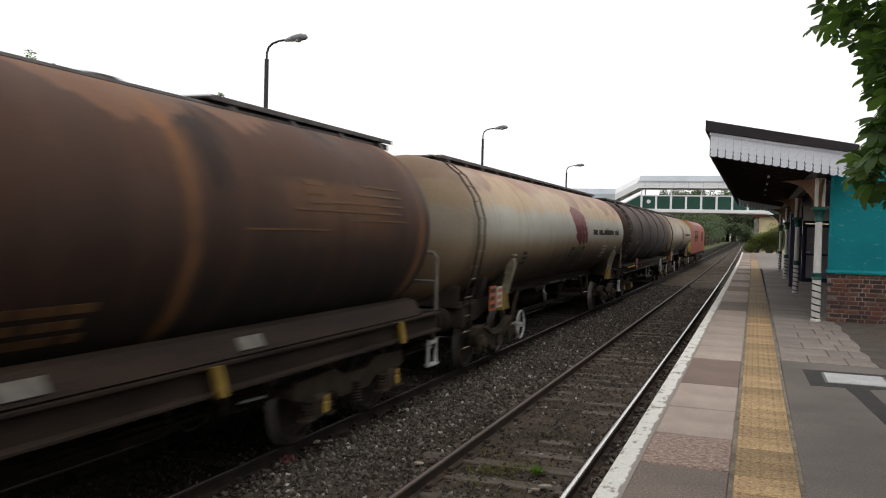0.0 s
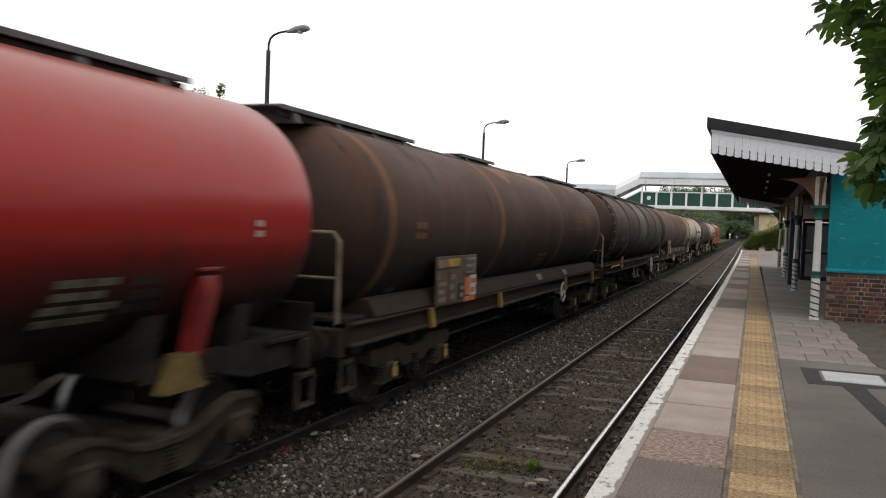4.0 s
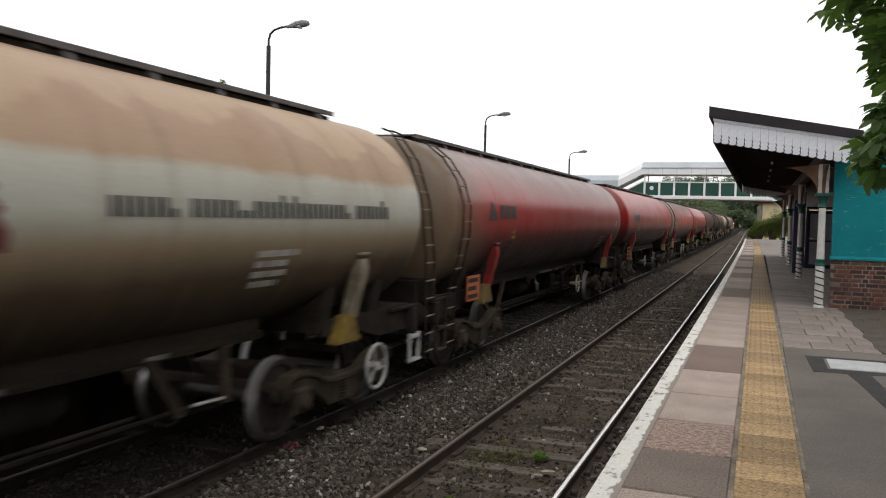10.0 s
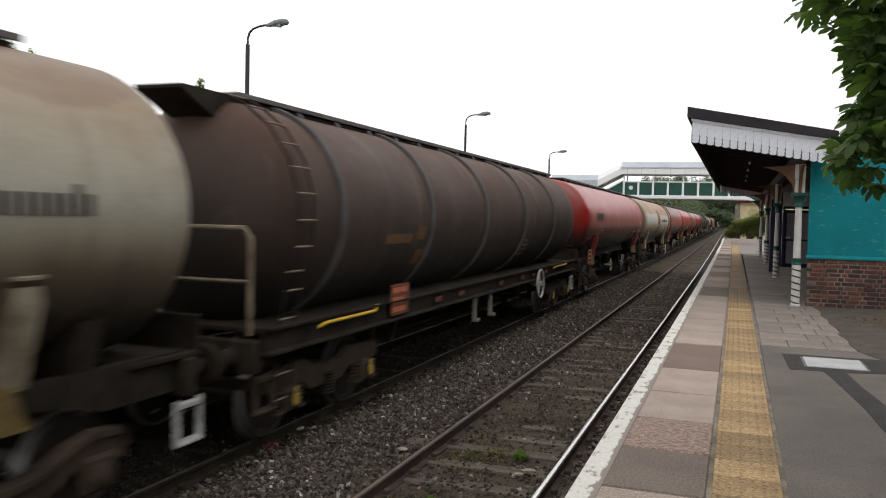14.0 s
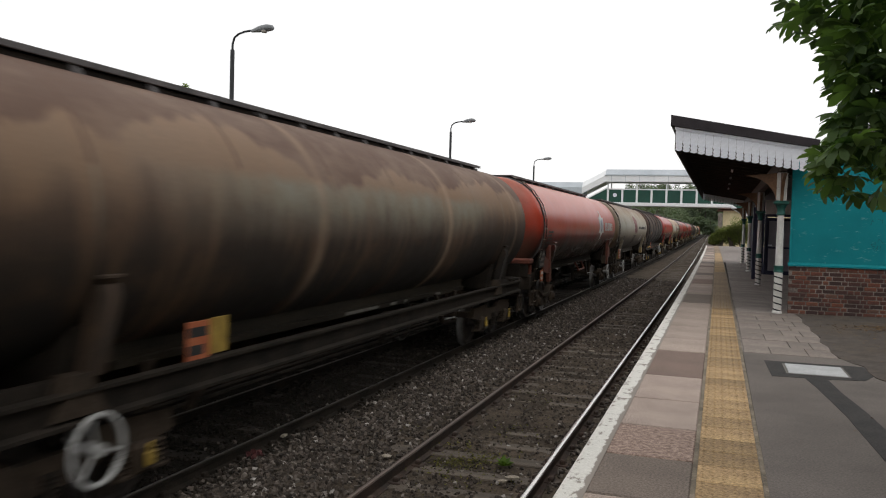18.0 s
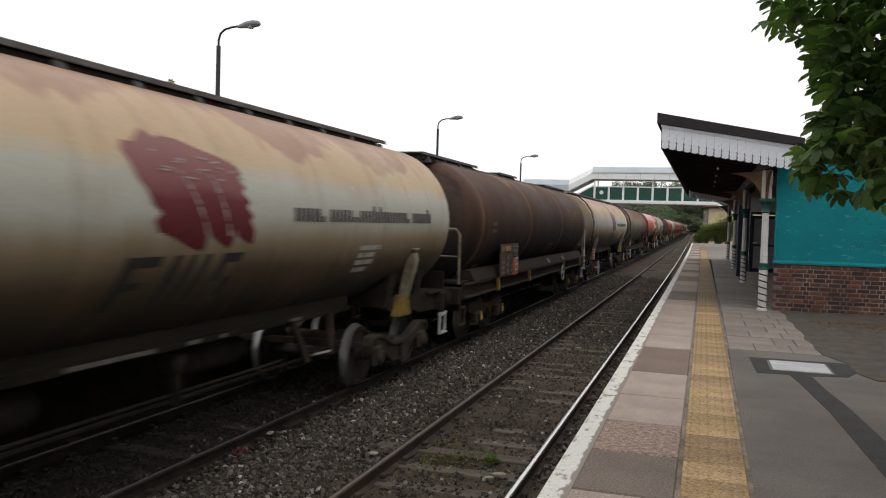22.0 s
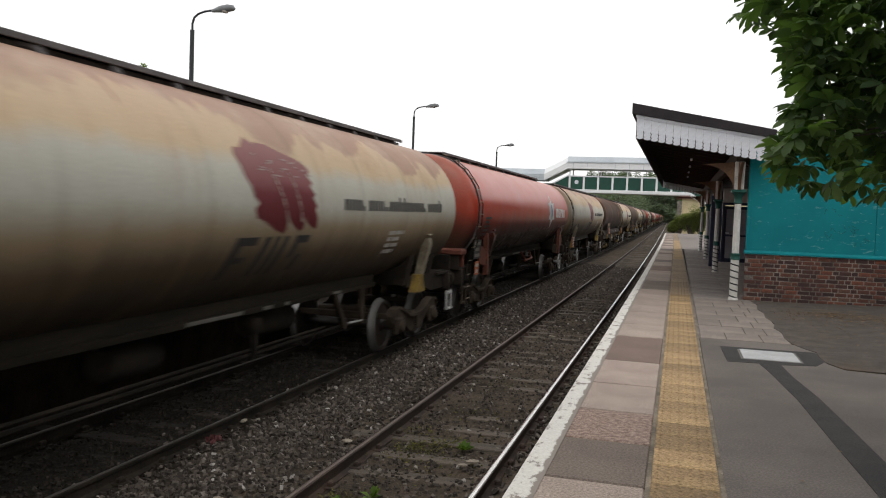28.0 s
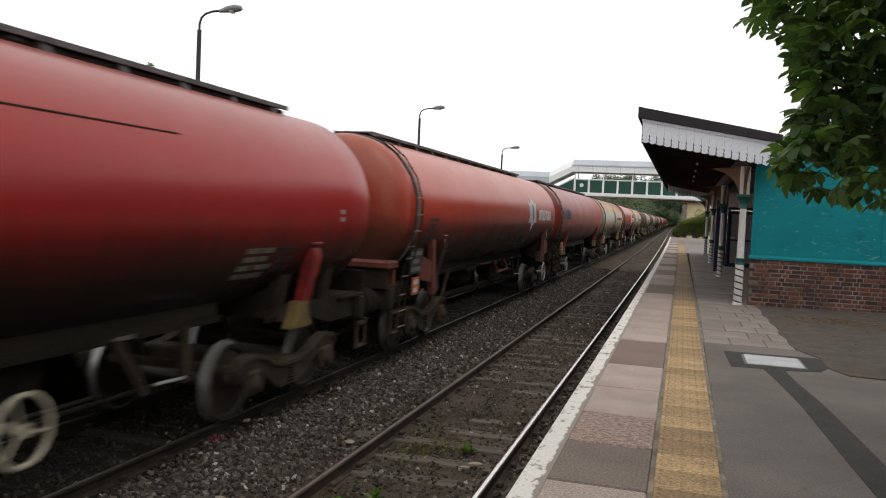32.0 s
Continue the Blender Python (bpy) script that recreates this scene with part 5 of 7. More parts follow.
def build_bush(x, y, h, w, seed):
    k = thing("bush", "straggling olive green bush at the end of the platform", "bush", "platform end bushes", pose(x, y, 0))
    rnd = random.Random(seed)
    g = Geo()
    for i in range(16):
        a = rnd.random() * 6.3
        o = w * 0.36 * rnd.random() ** 0.5
        z = h * (0.2 + 0.58 * rnd.random())
        p = (math.cos(a) * o, math.sin(a) * o, z)
        c = rnd.uniform(0.17, 0.29)
        leaf_cloud(g, rnd, p, (w * c, w * c, h * c), 420, 0.13)
        part("stem", Geo().tube([(0, 0, -0.7), (p[0] * 0.5, p[1] * 0.5, z * 0.6), p], [0.05, 0.03, 0.01], 5), "bark", k)
    part("crown", g, "bush_leaf", k, smooth=0)


def chestnut_leaf(g, rnd, p, q, s):
    """A hand-shaped leaf of five to seven drooping leaflets."""
    n = rnd.choice((5, 6, 7))
    for i in range(n):
        a = (i - (n - 1) / 2) * 0.8
        ln = s * (1.0 - 0.22 * abs(i - (n - 1) / 2) / ((n - 1) / 2)) * rnd.uniform(0.9, 1.08)
        d, e = Vector((math.cos(a), math.sin(a), 0)), Vector((-math.sin(a), math.cos(a), 0))
        mid, lf, rt = [], [], []
        for u, wd in ((0.05, 0.03), (0.32, 0.13), (0.58, 0.215), (0.78, 0.225), (0.93, 0.12), (1.0, 0.01)):
            c = d * (u * ln) + Vector((0, 0, -0.42 * u * u * ln))
            mid.append(c)
            lf.append(c + e * (wd * ln) + Vector((0, 0, 0.05 * ln * (wd > 0.05))))
            rt.append(c - e * (wd * ln) + Vector((0, 0, 0.05 * ln * (wd > 0.05))))
        k = len(mid)
        vs = [q @ v + p for v in mid + lf + rt]
        g.add(vs, [(j, j + 1, k + j + 1, k + j) for j in range(k - 1)] + [(j, 2 * k + j, 2 * k + j + 1, j + 1) for j in range(k - 1)])


def build_chestnut():
    tree = thing("chestnut_tree", "overhanging chestnut tree with large dark green leaves", "tree", m=pose(0, 0, 0))
    rnd = random.Random(33)
    base = Vector((4.2, 5.6, -0.06))
    part("trunk", Geo().tube([base, base + Vector((0.05, 0, 0.9)), base + Vector((0.0, -0.1, 2.2)), base + Vector((-0.3, -0.2, 3.6)), base + Vector((-0.2, 0, 5.2))], [0.34, 0.26, 0.23, 0.18, 0.08], 12), "bark", tree)
    g = Geo()
    limbs = []
    def limb(a, b, r):
        a, b = Vector(a), Vector(b)
        mid = (a + b) / 2 + Vector((0, 0, 0.18))
        limbs.append(part("limb", Geo().tube([a, mid, b], [r, r * 0.7, r * 0.25], 7), "bark", tree))
    limb((4.05, 5.5, 2.6), (1.35, 4.75, 2.75), 0.06)
    limb((4.0, 5.4, 3.2), (1.0, 4.6, 3.3), 0.06)
    limb((4.1, 5.5, 2.3), (1.7, 4.9, 2.15), 0.05)
    limb((3.9, 5.4, 3.6), (2.2, 4.4, 4.3), 0.06)
    count = 0
    # the hanging edge of the crown: how far it reaches to the left at each height
    reach = [(1.8, 0.92), (1.86, 0.66), (1.91, 0.44), (1.96, 0.39), (2.02, 0.4), (2.1, 0.43), (2.22, 0.45), (2.32, 0.5), (2.38, 0.54), (2.46, 0.43), (2.54, 0.47), (2.72, 0.46), (2.78, 0.3), (2.84, 0.21), (2.95, 0.2), (3.1, 0.26), (3.4, 0.4), (4.2, 0.9)]
    while count < 3300:
        z = rnd.uniform(1.81, 4.1)
        y = rnd.uniform(4.15, 5.6)
        left = np.interp(z, [a for a, _ in reach], [b for _, b in reach]) * y / 4.6
        x = left + 0.08 + (rnd.random() ** 1.5) * 3.0
        if z > 2.76 and x < left + 0.42 and rnd.random() < 0.6:
            continue
        if z < 2.02 and rnd.random() < 0.5:
            continue
        tilt = Euler((rnd.uniform(-0.5, 0.9), rnd.uniform(-0.6, 0.6), rnd.uniform(2.2, 5.4))).to_matrix()
        chestnut_leaf(g, rnd, Vector((x, y, z)), tilt, rnd.uniform(0.075, 0.13))
        count += 1
    part("crown", g, "leaf", tree, "large hand-shaped dark green leaves", smooth=60)
    # unseen foliage outside the view, added to shade train, wall and tarmac
    rear = Geo()
    for c, r in (((6.4, 2.0, 5.6), (3.3, 5.5, 2.8)), ((5.6, -3.0, 5.0), (3.6, 4.0, 2.6)), ((7.4, 6.0, 5.0), (3.2, 3.4, 2.4)), ((8.5, 1.0, 3.2), (2.6, 6.0, 2.0)), ((8.0, 12.4, 4.9), (2.4, 3.8, 2.1))):
        leaf_cloud(rear, rnd, c, r, 4200 if c[1] < 8 else 1700, 0.34)
    part("crown", rear, "leaf", tree, "unseen upper crown added to block sky light", smooth=0)
    # unseen limb added to carry the shading foliage
    limb((4.2, 5.7, 3.0), (7.2, 11.5, 4.2), 0.12)
    for _ in range(60):
        z = rnd.uniform(1.85, 2.5)
        y = rnd.uniform(4.3, 5.3)
        x = np.interp(z, [a for a, _ in reach], [b for _, b in reach]) * y / 4.6 + rnd.uniform(0.3, 1.0)
        part("twig", Geo().tube([(x, y, z), (x + 0.25, y + 0.05, z + rnd.uniform(0.0, 0.12)), (x + 0.6, y + 0.15, z + rnd.uniform(0.1, 0.3))], [0.004, 0.006, 0.01], 5), "bark", tree)


def build_house():
    h = thing("cream_house", "cream rendered house with brown tiled roof beyond the platform", "house", m=pose(0, 104, 0))
    part("wall", Geo().box((4.3, 4, 1.3), (8.0, 8, 5.8), 0.02), "cream", h)
    part("wall", Geo().box((-0.02, -0.6, 1.1), (0.5, 0.6, 5.2), 0.02), "mortar", h, "grey rendered pier")
    part("roof", Geo().prism([(-0.4, 4.1), (9.0, 4.1), (4.3, 6.4)], -0.6, 8.5, "y"), "house_roof", h, smooth=0)
    part("eaves", Geo().box((4.3, -0.45, 4.15), (9.2, 0.3, 0.2), 0.02), "house_roof", h)


def build_litter():
    rnd = random.Random(15)
    g = Geo()
    for cx, cy, n, rx, ry in ((2.6, 15.9, 330, 0.4, 0.3), (3.2, 15.2, 420, 0.6, 0.5), (2.5, 14.2, 90, 0.5, 0.6), (3.9, 15.6, 260, 0.6, 0.5), (3.0, 12.8, 60, 0.7, 0.8), (1.4, 16.9, 10, 0.3, 0.4), (1.8, 7.0, 14, 0.8, 2.5)):
        for _ in range(n):
            p = Vector((rnd.gauss(cx, rx), rnd.gauss(cy, ry), rnd.uniform(0.004, 0.012)))
            p.z += 0.02 * max(p.x - 1.57, 0) if p.y > 10.1 else 0
            if p.y > 18.0 or p.x < 0.5 or (p.y < 11.8 and p.x > 13):
                continue
            q = Euler((rnd.uniform(-0.25, 0.25), rnd.uniform(-0.25, 0.25), rnd.random() * 6.3)).to_matrix()
            s = rnd.uniform(0.02, 0.055)
            g.add([q @ Vector(v) * s + p for v in ((-0.5, 0, 0), (0, -0.3, 0.08), (0.6, 0, 0), (0, 0.3, 0.08))], [(0, 1, 2), (0, 2, 3)])
    tagged(part("leaf_litter", g, "dead_leaf", smooth=0), "dead brown leaves scattered on the platform", "dead leaves", kind="stuff")


def build_weeds():
    rnd = random.Random(12)
    g = Geo()
    for cx, cy, n, r in ((-2.75, 8.75, 210, 0.14), (-2.44, 9.0, 170, 0.14), (-2.9, 6.85, 130, 0.13), (-2.7, 8.2, 90, 0.28), (-2.3, 8.3, 60, 0.25), (-2.95, 9.4, 70, 0.2), (-2.5, 10.4, 60, 0.3), (-3.9, 10.2, 40, 0.3), (-2.6, 12.5, 60, 0.4)):
        for _ in range(n):
            p = Vector((rnd.gauss(cx, r), rnd.gauss(cy, r), RAIL_Z - 0.16 + rnd.random() * 0.06))
            q = Euler((rnd.uniform(-0.8, 0.8), rnd.uniform(-0.8, 0.8), rnd.random() * 6.3)).to_matrix()
            s = rnd.uniform(0.02, 0.05)
            g.add([q @ Vector(v) * s + p for v in ((-0.5, 0, 0), (0, -0.25, 0.12), (0.6, 0, 0), (0, 0.25, 0.12))], [(0, 1, 2), (0, 2, 3)])
    tagged(part("track_weeds", g, "weed", smooth=0), "yellow green weeds growing between the rails", "weeds", kind="stuff")
    for x, y, count in ((-2.21, 8.87, 26), (-2.86, 6.75, 20), (-2.62, 7.05, 12)):
        tuft = thing("weed", "small bright green weed growing in the ballast", "weed", "weeds between the rails", pose(x, y, RAIL_Z - 0.15))
        blades = Geo()
        for _ in range(count):
            turn, tilt, ln = rnd.random() * 6.3, rnd.uniform(0.25, 1.15), rnd.uniform(0.07, 0.16)
            d, e = Vector((math.cos(turn) * math.sin(tilt), math.sin(turn) * math.sin(tilt), math.cos(tilt))), Vector((-math.sin(turn), math.cos(turn), 0))
            blades.add([d * 0.01, d * ln * 0.55 + e * ln * 0.2, d * ln + Vector((0, 0, -ln * 0.2)), d * ln * 0.55 - e * ln * 0.2], [(0, 1, 2), (0, 2, 3)])
        part("leaves", blades, "weed_green", tuft, smooth=0)
    # pale flat stones and a red scrap that catch the eye
    stone = mesh_of(Geo().lathe([(0.0, 0.03), (0.05, 0.028), (0.075, 0.012), (0.07, -0.01), (0.0, -0.02)], 7), M["pale_stone"], 25, "pale_stone")
    for x, y, k in ((-1.98, 8.35, 0.8), (-3.5, 8.55, 0.6), (-4.99, 8.84, 0.6), (-3.85, 6.4, 0.55), (-2.05, 8.2, 0.55), (-2.5, 17.6, 0.9), (-2.45, 30.0, 0.8)):
        ob = thing("stone", "pale flat stone lying on the ballast", "stone", "pale stones on the ballast", pose(x + bend(y), y, RAIL_Z - 0.1, 8, 5, x * 90))
        put("slab", stone, ob, Matrix.Diagonal((k * 1.4, k, k, 1)))
    scrap = thing("litter_scrap", "crumpled faded red scrap of litter on the ballast", "litter", m=pose(-4.87, 8.01, RAIL_Z - 0.1))
    g = Geo()
    for _ in range(16):
        c = Vector((rnd.gauss(0, 0.045), rnd.gauss(0, 0.045), rnd.uniform(-0.02, 0.03)))
        q = Euler((rnd.random() * 6, rnd.random() * 6, rnd.random() * 6)).to_matrix()
        g.add([q @ Vector(v) * 0.035 + c for v in ((-1, -0.5, 0), (0.8, -0.6, 0.2), (1, 0.6, 0), (-0.7, 0.7, 0.3))], [(0, 1, 2), (0, 2, 3)])
    part("wrapper", g, "scrap_red", scrap, smooth=0)


build_ground()
build_ballast()
build_track("near_track", "near railway track with worn rails on timber sleepers", NEAR_L, NEAR_R, ("rail_dull", "rail_head"), "sleeper", 0.86)
# far track in the dark colours that stand for the train's shade
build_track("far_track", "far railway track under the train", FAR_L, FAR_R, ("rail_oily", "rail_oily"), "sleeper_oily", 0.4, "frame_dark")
build_platform()
build_far_platform()
build_fence()
build_station()
build_canopy()
for cx, cy in ((1.165, 18.0), (1.165, 27.05), (1.165, 36.1), (1.165, 45.1)):
    build_column(cx, cy)
build_bridge()
for ly, dz in ((14.2, 0), (28.3, -0.02), (42.6, -0.2)):
    build_lamp(ly, dz)
build_woods()
for i, (bx, by, bh, bw) in enumerate(((0.2, 96.5, 2.1, 1.9), (1.2, 96.2, 2.5, 2.2), (2.3, 96, 3.4, 2.6), (3.6, 95.6, 4.3, 3.0), (1.5, 98.5, 2.4, 3.0), (-0.5, 97.5, 1.4, 1.5))):
    build_bush(bx, by, bh, bw, 40 + i)
build_house()
# unseen wall behind the platform, added to cut low light on the train
tagged(part("boundary_wall", Geo().box((13.9, 20, 1.2), (0.3, 130, 2.6), 0.03), "brick"), "unseen plain brick wall added to block low sky light", "wall", kind="structure")
build_weeds()
build_litter()
build_chestnut()


# ---- the tank train; each wagon's own space: x to its side, y ahead, z above the rails ----
TANK_R, TANK_Z, TANK_H = 1.325, 2.542, 8.28
WHEEL_R = 0.46


def tank_shell(half, r, rear, deep=0.4):
    prof = [(r * math.cos(a), -half - deep * math.sin(a)) for a in [math.pi / 2 * (1 - i / 9) for i in range(10)]]
    prof[0] = (0.0, prof[0][1])
    prof += [(r, -half + (2 * half) * i / 24) for i in range(1, 24)]
    prof += [(q, -h) for q, h in reversed(prof[:10])]
    prof = [(q, h - (rear - half) if i < 10 else h) for i, (q, h) in enumerate(prof)]
    return Geo().lathe(prof, 56, "y", (0, 0, TANK_Z))


def shell_patch(g, y0, y1, a0, a1, r, n=8, m=2):
    """A thin patch bent round the shell: along from y0 to y1, from angle a0 to a1 above the side."""
    vs = []
    for lift in (0.0, 0.003):
        for i in range(n + 1):
            a = a0 + (a1 - a0) * i / n
            for j in range(m + 1):
                y = y0 + (y1 - y0) * j / m
                vs.append(((r + lift) * math.cos(a), y, TANK_Z + (r + lift) * math.sin(a)))
    k, o = m + 1, (n + 1) * (m + 1)
    fs = [(o + i * k + j, o + i * k + j + 1, o + (i + 1) * k + j + 1, o + (i + 1) * k + j) for i in range(n) for j in range(m)]
    rim = [j for j in range(k)] + [i * k + m for i in range(1, n + 1)] + [n * k + j for j in range(m - 1, -1, -1)] + [i * k for i in range(n - 1, 0, -1)]
    fs += [(a, b, o + b, o + a) for a, b in zip(rim, rim[1:] + rim[:1])]
    g.add(vs, fs)


def shell_shape(g, outline, r, y0=0.0, z0=0.0):
    """A flat-cut shape (along, up) laid round the shell in thin level slices."""
    zs = [p[1] for p in outline]
    lo, hi = min(zs), max(zs)
    n = 44 if len(outline) > 4 else 14
    for i in range(n):
        z = lo + (hi - lo) * (i + 0.5) / n
        cuts = []
        for (a, b), (c, d) in zip(outline, outline[1:] + outline[:1]):
            if (b > z) != (d > z):
                cuts.append(a + (c - a) * (z - b) / (d - b))
        cuts.sort()
        for s, e in zip(cuts[::2], cuts[1::2]):
            a0, a1 = ((lo + (hi - lo) * i / n) + z0) / r, ((lo + (hi - lo) * (i + 1) / n) + z0) / r
            shell_patch(g, y0 + s, y0 + e, a0, a1, r, 1, 2)


_made = {}


def kept(key, make, look_i, smooth=35):
    if key not in _made:
        _made[key] = mesh_of(make(), M[look_i], smooth, key.split("|")[0])
    return _made[key]


def wheelset_geo():
    g = Geo()
    for s in (-1, 1):
        c = s * 0.7525
        g.lathe([(0.08, c - 0.06), (0.1, c - 0.055), (0.12, c - 0.02), (0.38, c - 0.01), (0.4, c - 0.06), (0.45, c - 0.065), (WHEEL_R, c - 0.02 * s), (0.45, c + 0.065), (0.4, c + 0.06), (0.38, c + 0.02), (0.12, c + 0.03), (0.1, c + 0.055), (0.08, c + 0.06)], 28, "x")
        g.lathe([(0.45, c - s * 0.05 - 0.016), (0.487, c - s * 0.05 - 0.014), (0.487, c - s * 0.05 + 0.014), (0.45, c - s * 0.05 + 0.016)], 28, "x")
    g.lathe([(0.075, -1.05), (0.085, -0.7), (0.08, 0), (0.085, 0.7), (0.075, 1.05)], 14, "x")
    return g


def bogie_cast():
    """Cast side frames that dip between the axles, with a cross beam."""
    g = Geo()
    top = [(-1.34, 0.66), (-1.26, 0.78), (-0.98, 0.81), (-0.7, 0.74), (-0.45, 0.63), (-0.2, 0.6), (0.2, 0.6), (0.45, 0.63), (0.7, 0.74), (0.98, 0.81), (1.26, 0.78), (1.34, 0.66)]
    low = [(1.3, 0.5), (1.2, 0.56), (1.16, 0.42), (0.84, 0.42), (0.78, 0.56), (0.5, 0.4), (0.3, 0.28), (-0.3, 0.28), (-0.5, 0.4), (-0.78, 0.56), (-0.84, 0.42), (-1.16, 0.42), (-1.2, 0.56), (-1.3, 0.5)]
    for s in (-1, 1):
        g.prism(top + low, s * 1.03 - 0.06, s * 1.03 + 0.06, "x")
        g.prism([(a * 0.985, b * 0.985 + 0.012) for a, b in top] + [(a * 0.985, b - 0.05) for a, b in reversed(top)], s * 1.1 - 0.03, s * 1.1 + 0.03, "x")
        for y in (-1, 1):
            g.box((s * 1.09, y, 0.47), (0.1, 0.3, 0.3), 0.03)
    g.box((0, 0, 0.5), (2.1, 0.34, 0.26), 0.03)
    for y in (-1.3, 1.3):
        g.box((0, y, 0.66), (2.0, 0.09, 0.1), 0.01)
    return g


def bogie_plate():
    """Straight plate frames with paired coil springs at each axle box."""
    g = Geo()
    o = [(-1.5, 0.62), (-1.45, 0.8), (-0.55, 0.84), (-0.35, 0.72), (0.35, 0.72), (0.55, 0.84), (1.45, 0.8), (1.5, 0.62), (1.38, 0.58), (0.62, 0.58), (0.4, 0.46), (-0.4, 0.46), (-0.62, 0.58), (-1.38, 0.58)]
    for s in (-1, 1):
        g.prism(o, s * 1.02 - 0.04, s * 1.02 + 0.04, "x")
        for y in (-1, 1):
            g.box((s * 1.07, y, 0.46), (0.16, 0.28, 0.28), 0.04)
            for d in (-0.24, 0.24):
                for k in range(5):
                    g.lathe([(0.05, -0.014), (0.075, 0.0), (0.05, 0.014)], 10, "z", (s * 1.07, y + d, 0.38 + k * 0.045))
                g.box((s * 1.07, y + d, 0.34), (0.16, 0.18, 0.04), 0.01)
    g.box((0, 0, 0.58), (2.0, 0.4, 0.24), 0.03)
    for y in (-1.45, 1.45):
        g.box((0, y, 0.68), (2.0, 0.1, 0.12), 0.01)
    return g


def add_bogie(w, y, cast, caps=""):
    b = put("bogie", kept("bogie|cast" if cast else "bogie|plate", bogie_cast if cast else bogie_plate, "bogie"), w, pose(0, y, 0), "dusty cast bogie frame")
    for d in (-1.0, 1.0):
        put("wheelset", kept("wheelset", wheelset_geo, "wheel"), b, pose(0, d, WHEEL_R))
    for s in (-1, 1):
        for d in (-1.0, 1.0):
            put("axle_box_cover", kept("axle_box_cover|" + caps, lambda: Geo().lathe([(0.0, 0.07), (0.06, 0.07), (0.1, 0.05), (0.115, 0.0)], 14, "x") if not caps else Geo().box((0.05, 0, 0), (0.05, 0.1, 0.14), 0.02).box((0.05, 0, 0.1), (0.03, 0.05, 0.08), 0.008), caps or "bogie"), b, pose(s * 1.15, d, 0.47, 0, 0, 0 if s > 0 else 180), "yellow axle box cover" if caps else "")
        put("spring_nest", kept("spring_nest", lambda: Geo().lathe([(r, z) for k in range(7) for r, z in ((0.07, 0.3 + k * 0.04), (0.09, 0.315 + k * 0.04), (0.07, 0.33 + k * 0.04))], 10), "frame_dark"), b, pose(s * 1.06, 0, 0.03))


def add_ends(w, half, frame):
    for s in (-1, 1):
        put("headstock", kept("headstock|" + frame, lambda: Geo().box((0, 0, 1.04), (2.3, 0.14, 0.36), 0.02).box((0, 0, 0.78), (0.5, 0.12, 0.2), 0.02), frame), w, pose(0, s * (half - 0.52), 0))
        for x in (-0.87, 0.87):
            b = put("buffer", kept("buffer", lambda: Geo().lathe([(0.12, 0.0), (0.12, 0.05), (0.1, 0.06), (0.1, 0.3), (0.07, 0.3), (0.07, 0.44)], 16, "y"), "frame_dark"), w, pose(x, s * (half - 0.46), 1.04, 0, 0, 0 if s > 0 else 180))
            put("buffer_head", kept("buffer_head", lambda: Geo().lathe([(0.0, 0.44), (0.2, 0.44), (0.225, 0.46), (0.2, 0.48), (0.0, 0.495)], 18, "y"), "frame_dark"), b)
        put("coupling", kept("coupling", lambda: Geo().tube([(0, 0, 0.95), (0, 0.2, 0.95), (0, 0.36, 0.9), (0, 0.42, 0.7), (0.03, 0.46, 0.62)], 0.035, 8).box((0, 0.1, 0.97), (0.1, 0.3, 0.1), 0.02), "frame_dark"), w, pose(0, s * (half - 0.46), 0, 0, 0, 0 if s > 0 else 180))
        put("air_hose", kept("air_hose", lambda: Geo().tube([(0.3, 0, 0.9), (0.3, 0.15, 0.85), (0.3, 0.28, 0.6), (0.3, 0.4, 0.5), (0.3, 0.5, 0.52)], 0.022, 7), "frame_dark"), w, pose(0, s * (half - 0.46), 0, 0, 0, 0 if s > 0 else 180))


def end_ladder_geo(h0):
    """The rails of a ladder that follows the shell up to the walkway."""
    g = Geo()
    for y in (-0.17, 0.17):
        g.tube([(1.12, y, h0), (1.14, y, 1.3), (1.3, y, 1.9)] + [((TANK_R + 0.07) * math.cos(a), y, TANK_Z + (TANK_R + 0.07) * math.sin(a)) for a in [math.radians(d) for d in (-10, 8, 26, 44, 60, 72)]], 0.014, 6)
    return g


def add_rungs(ladder, where):
    for x, z in where:
        put("rung", kept("rung", lambda: Geo().tube([(0, -0.18, 0), (0, 0.18, 0)], 0.013, 6), "rail_paint"), ladder, pose(x, 0, z), "rubbed bare rung")


SHELL_RUNGS = [((TANK_R + 0.075) * math.cos(math.radians(d)), TANK_Z + (TANK_R + 0.075) * math.sin(math.radians(d))) for d in range(-26, 74, 12)] + [(1.13, 0.51), (1.13, 0.79), (1.13, 1.07), (1.16, 1.4), (1.24, 1.72)]
TALL_WAY = [(1.14, 0.45), (1.14, 1.3), (1.12, 2.0), (1.02, 2.8), (0.82, 3.4), (0.5, 3.84), (0.34, 3.9)]
TALL_RUNGS = [(float(np.interp(0.5 + 0.27 * k, [b for _, b in TALL_WAY], [a for a, _ in TALL_WAY])), 0.5 + 0.27 * k) for k in range(13)]


def tall_ladder_geo():
    """A free-standing end ladder that leans in towards the walkway."""
    g = Geo()
    for y in (-0.17, 0.17):
        g.tube([(x, y, z) for x, z in TALL_WAY], 0.016, 6)
    return g


def step_geo():
    return Geo().box((0, -0.16, 0.2), (0.05, 0.05, 0.42), 0.008).box((0, 0.16, 0.2), (0.05, 0.05, 0.42), 0.008).box((0, 0, 0.02), (0.12, 0.3, 0.035), 0.008).box((0, 0, 0.36), (0.08, 0.3, 0.05), 0.008)


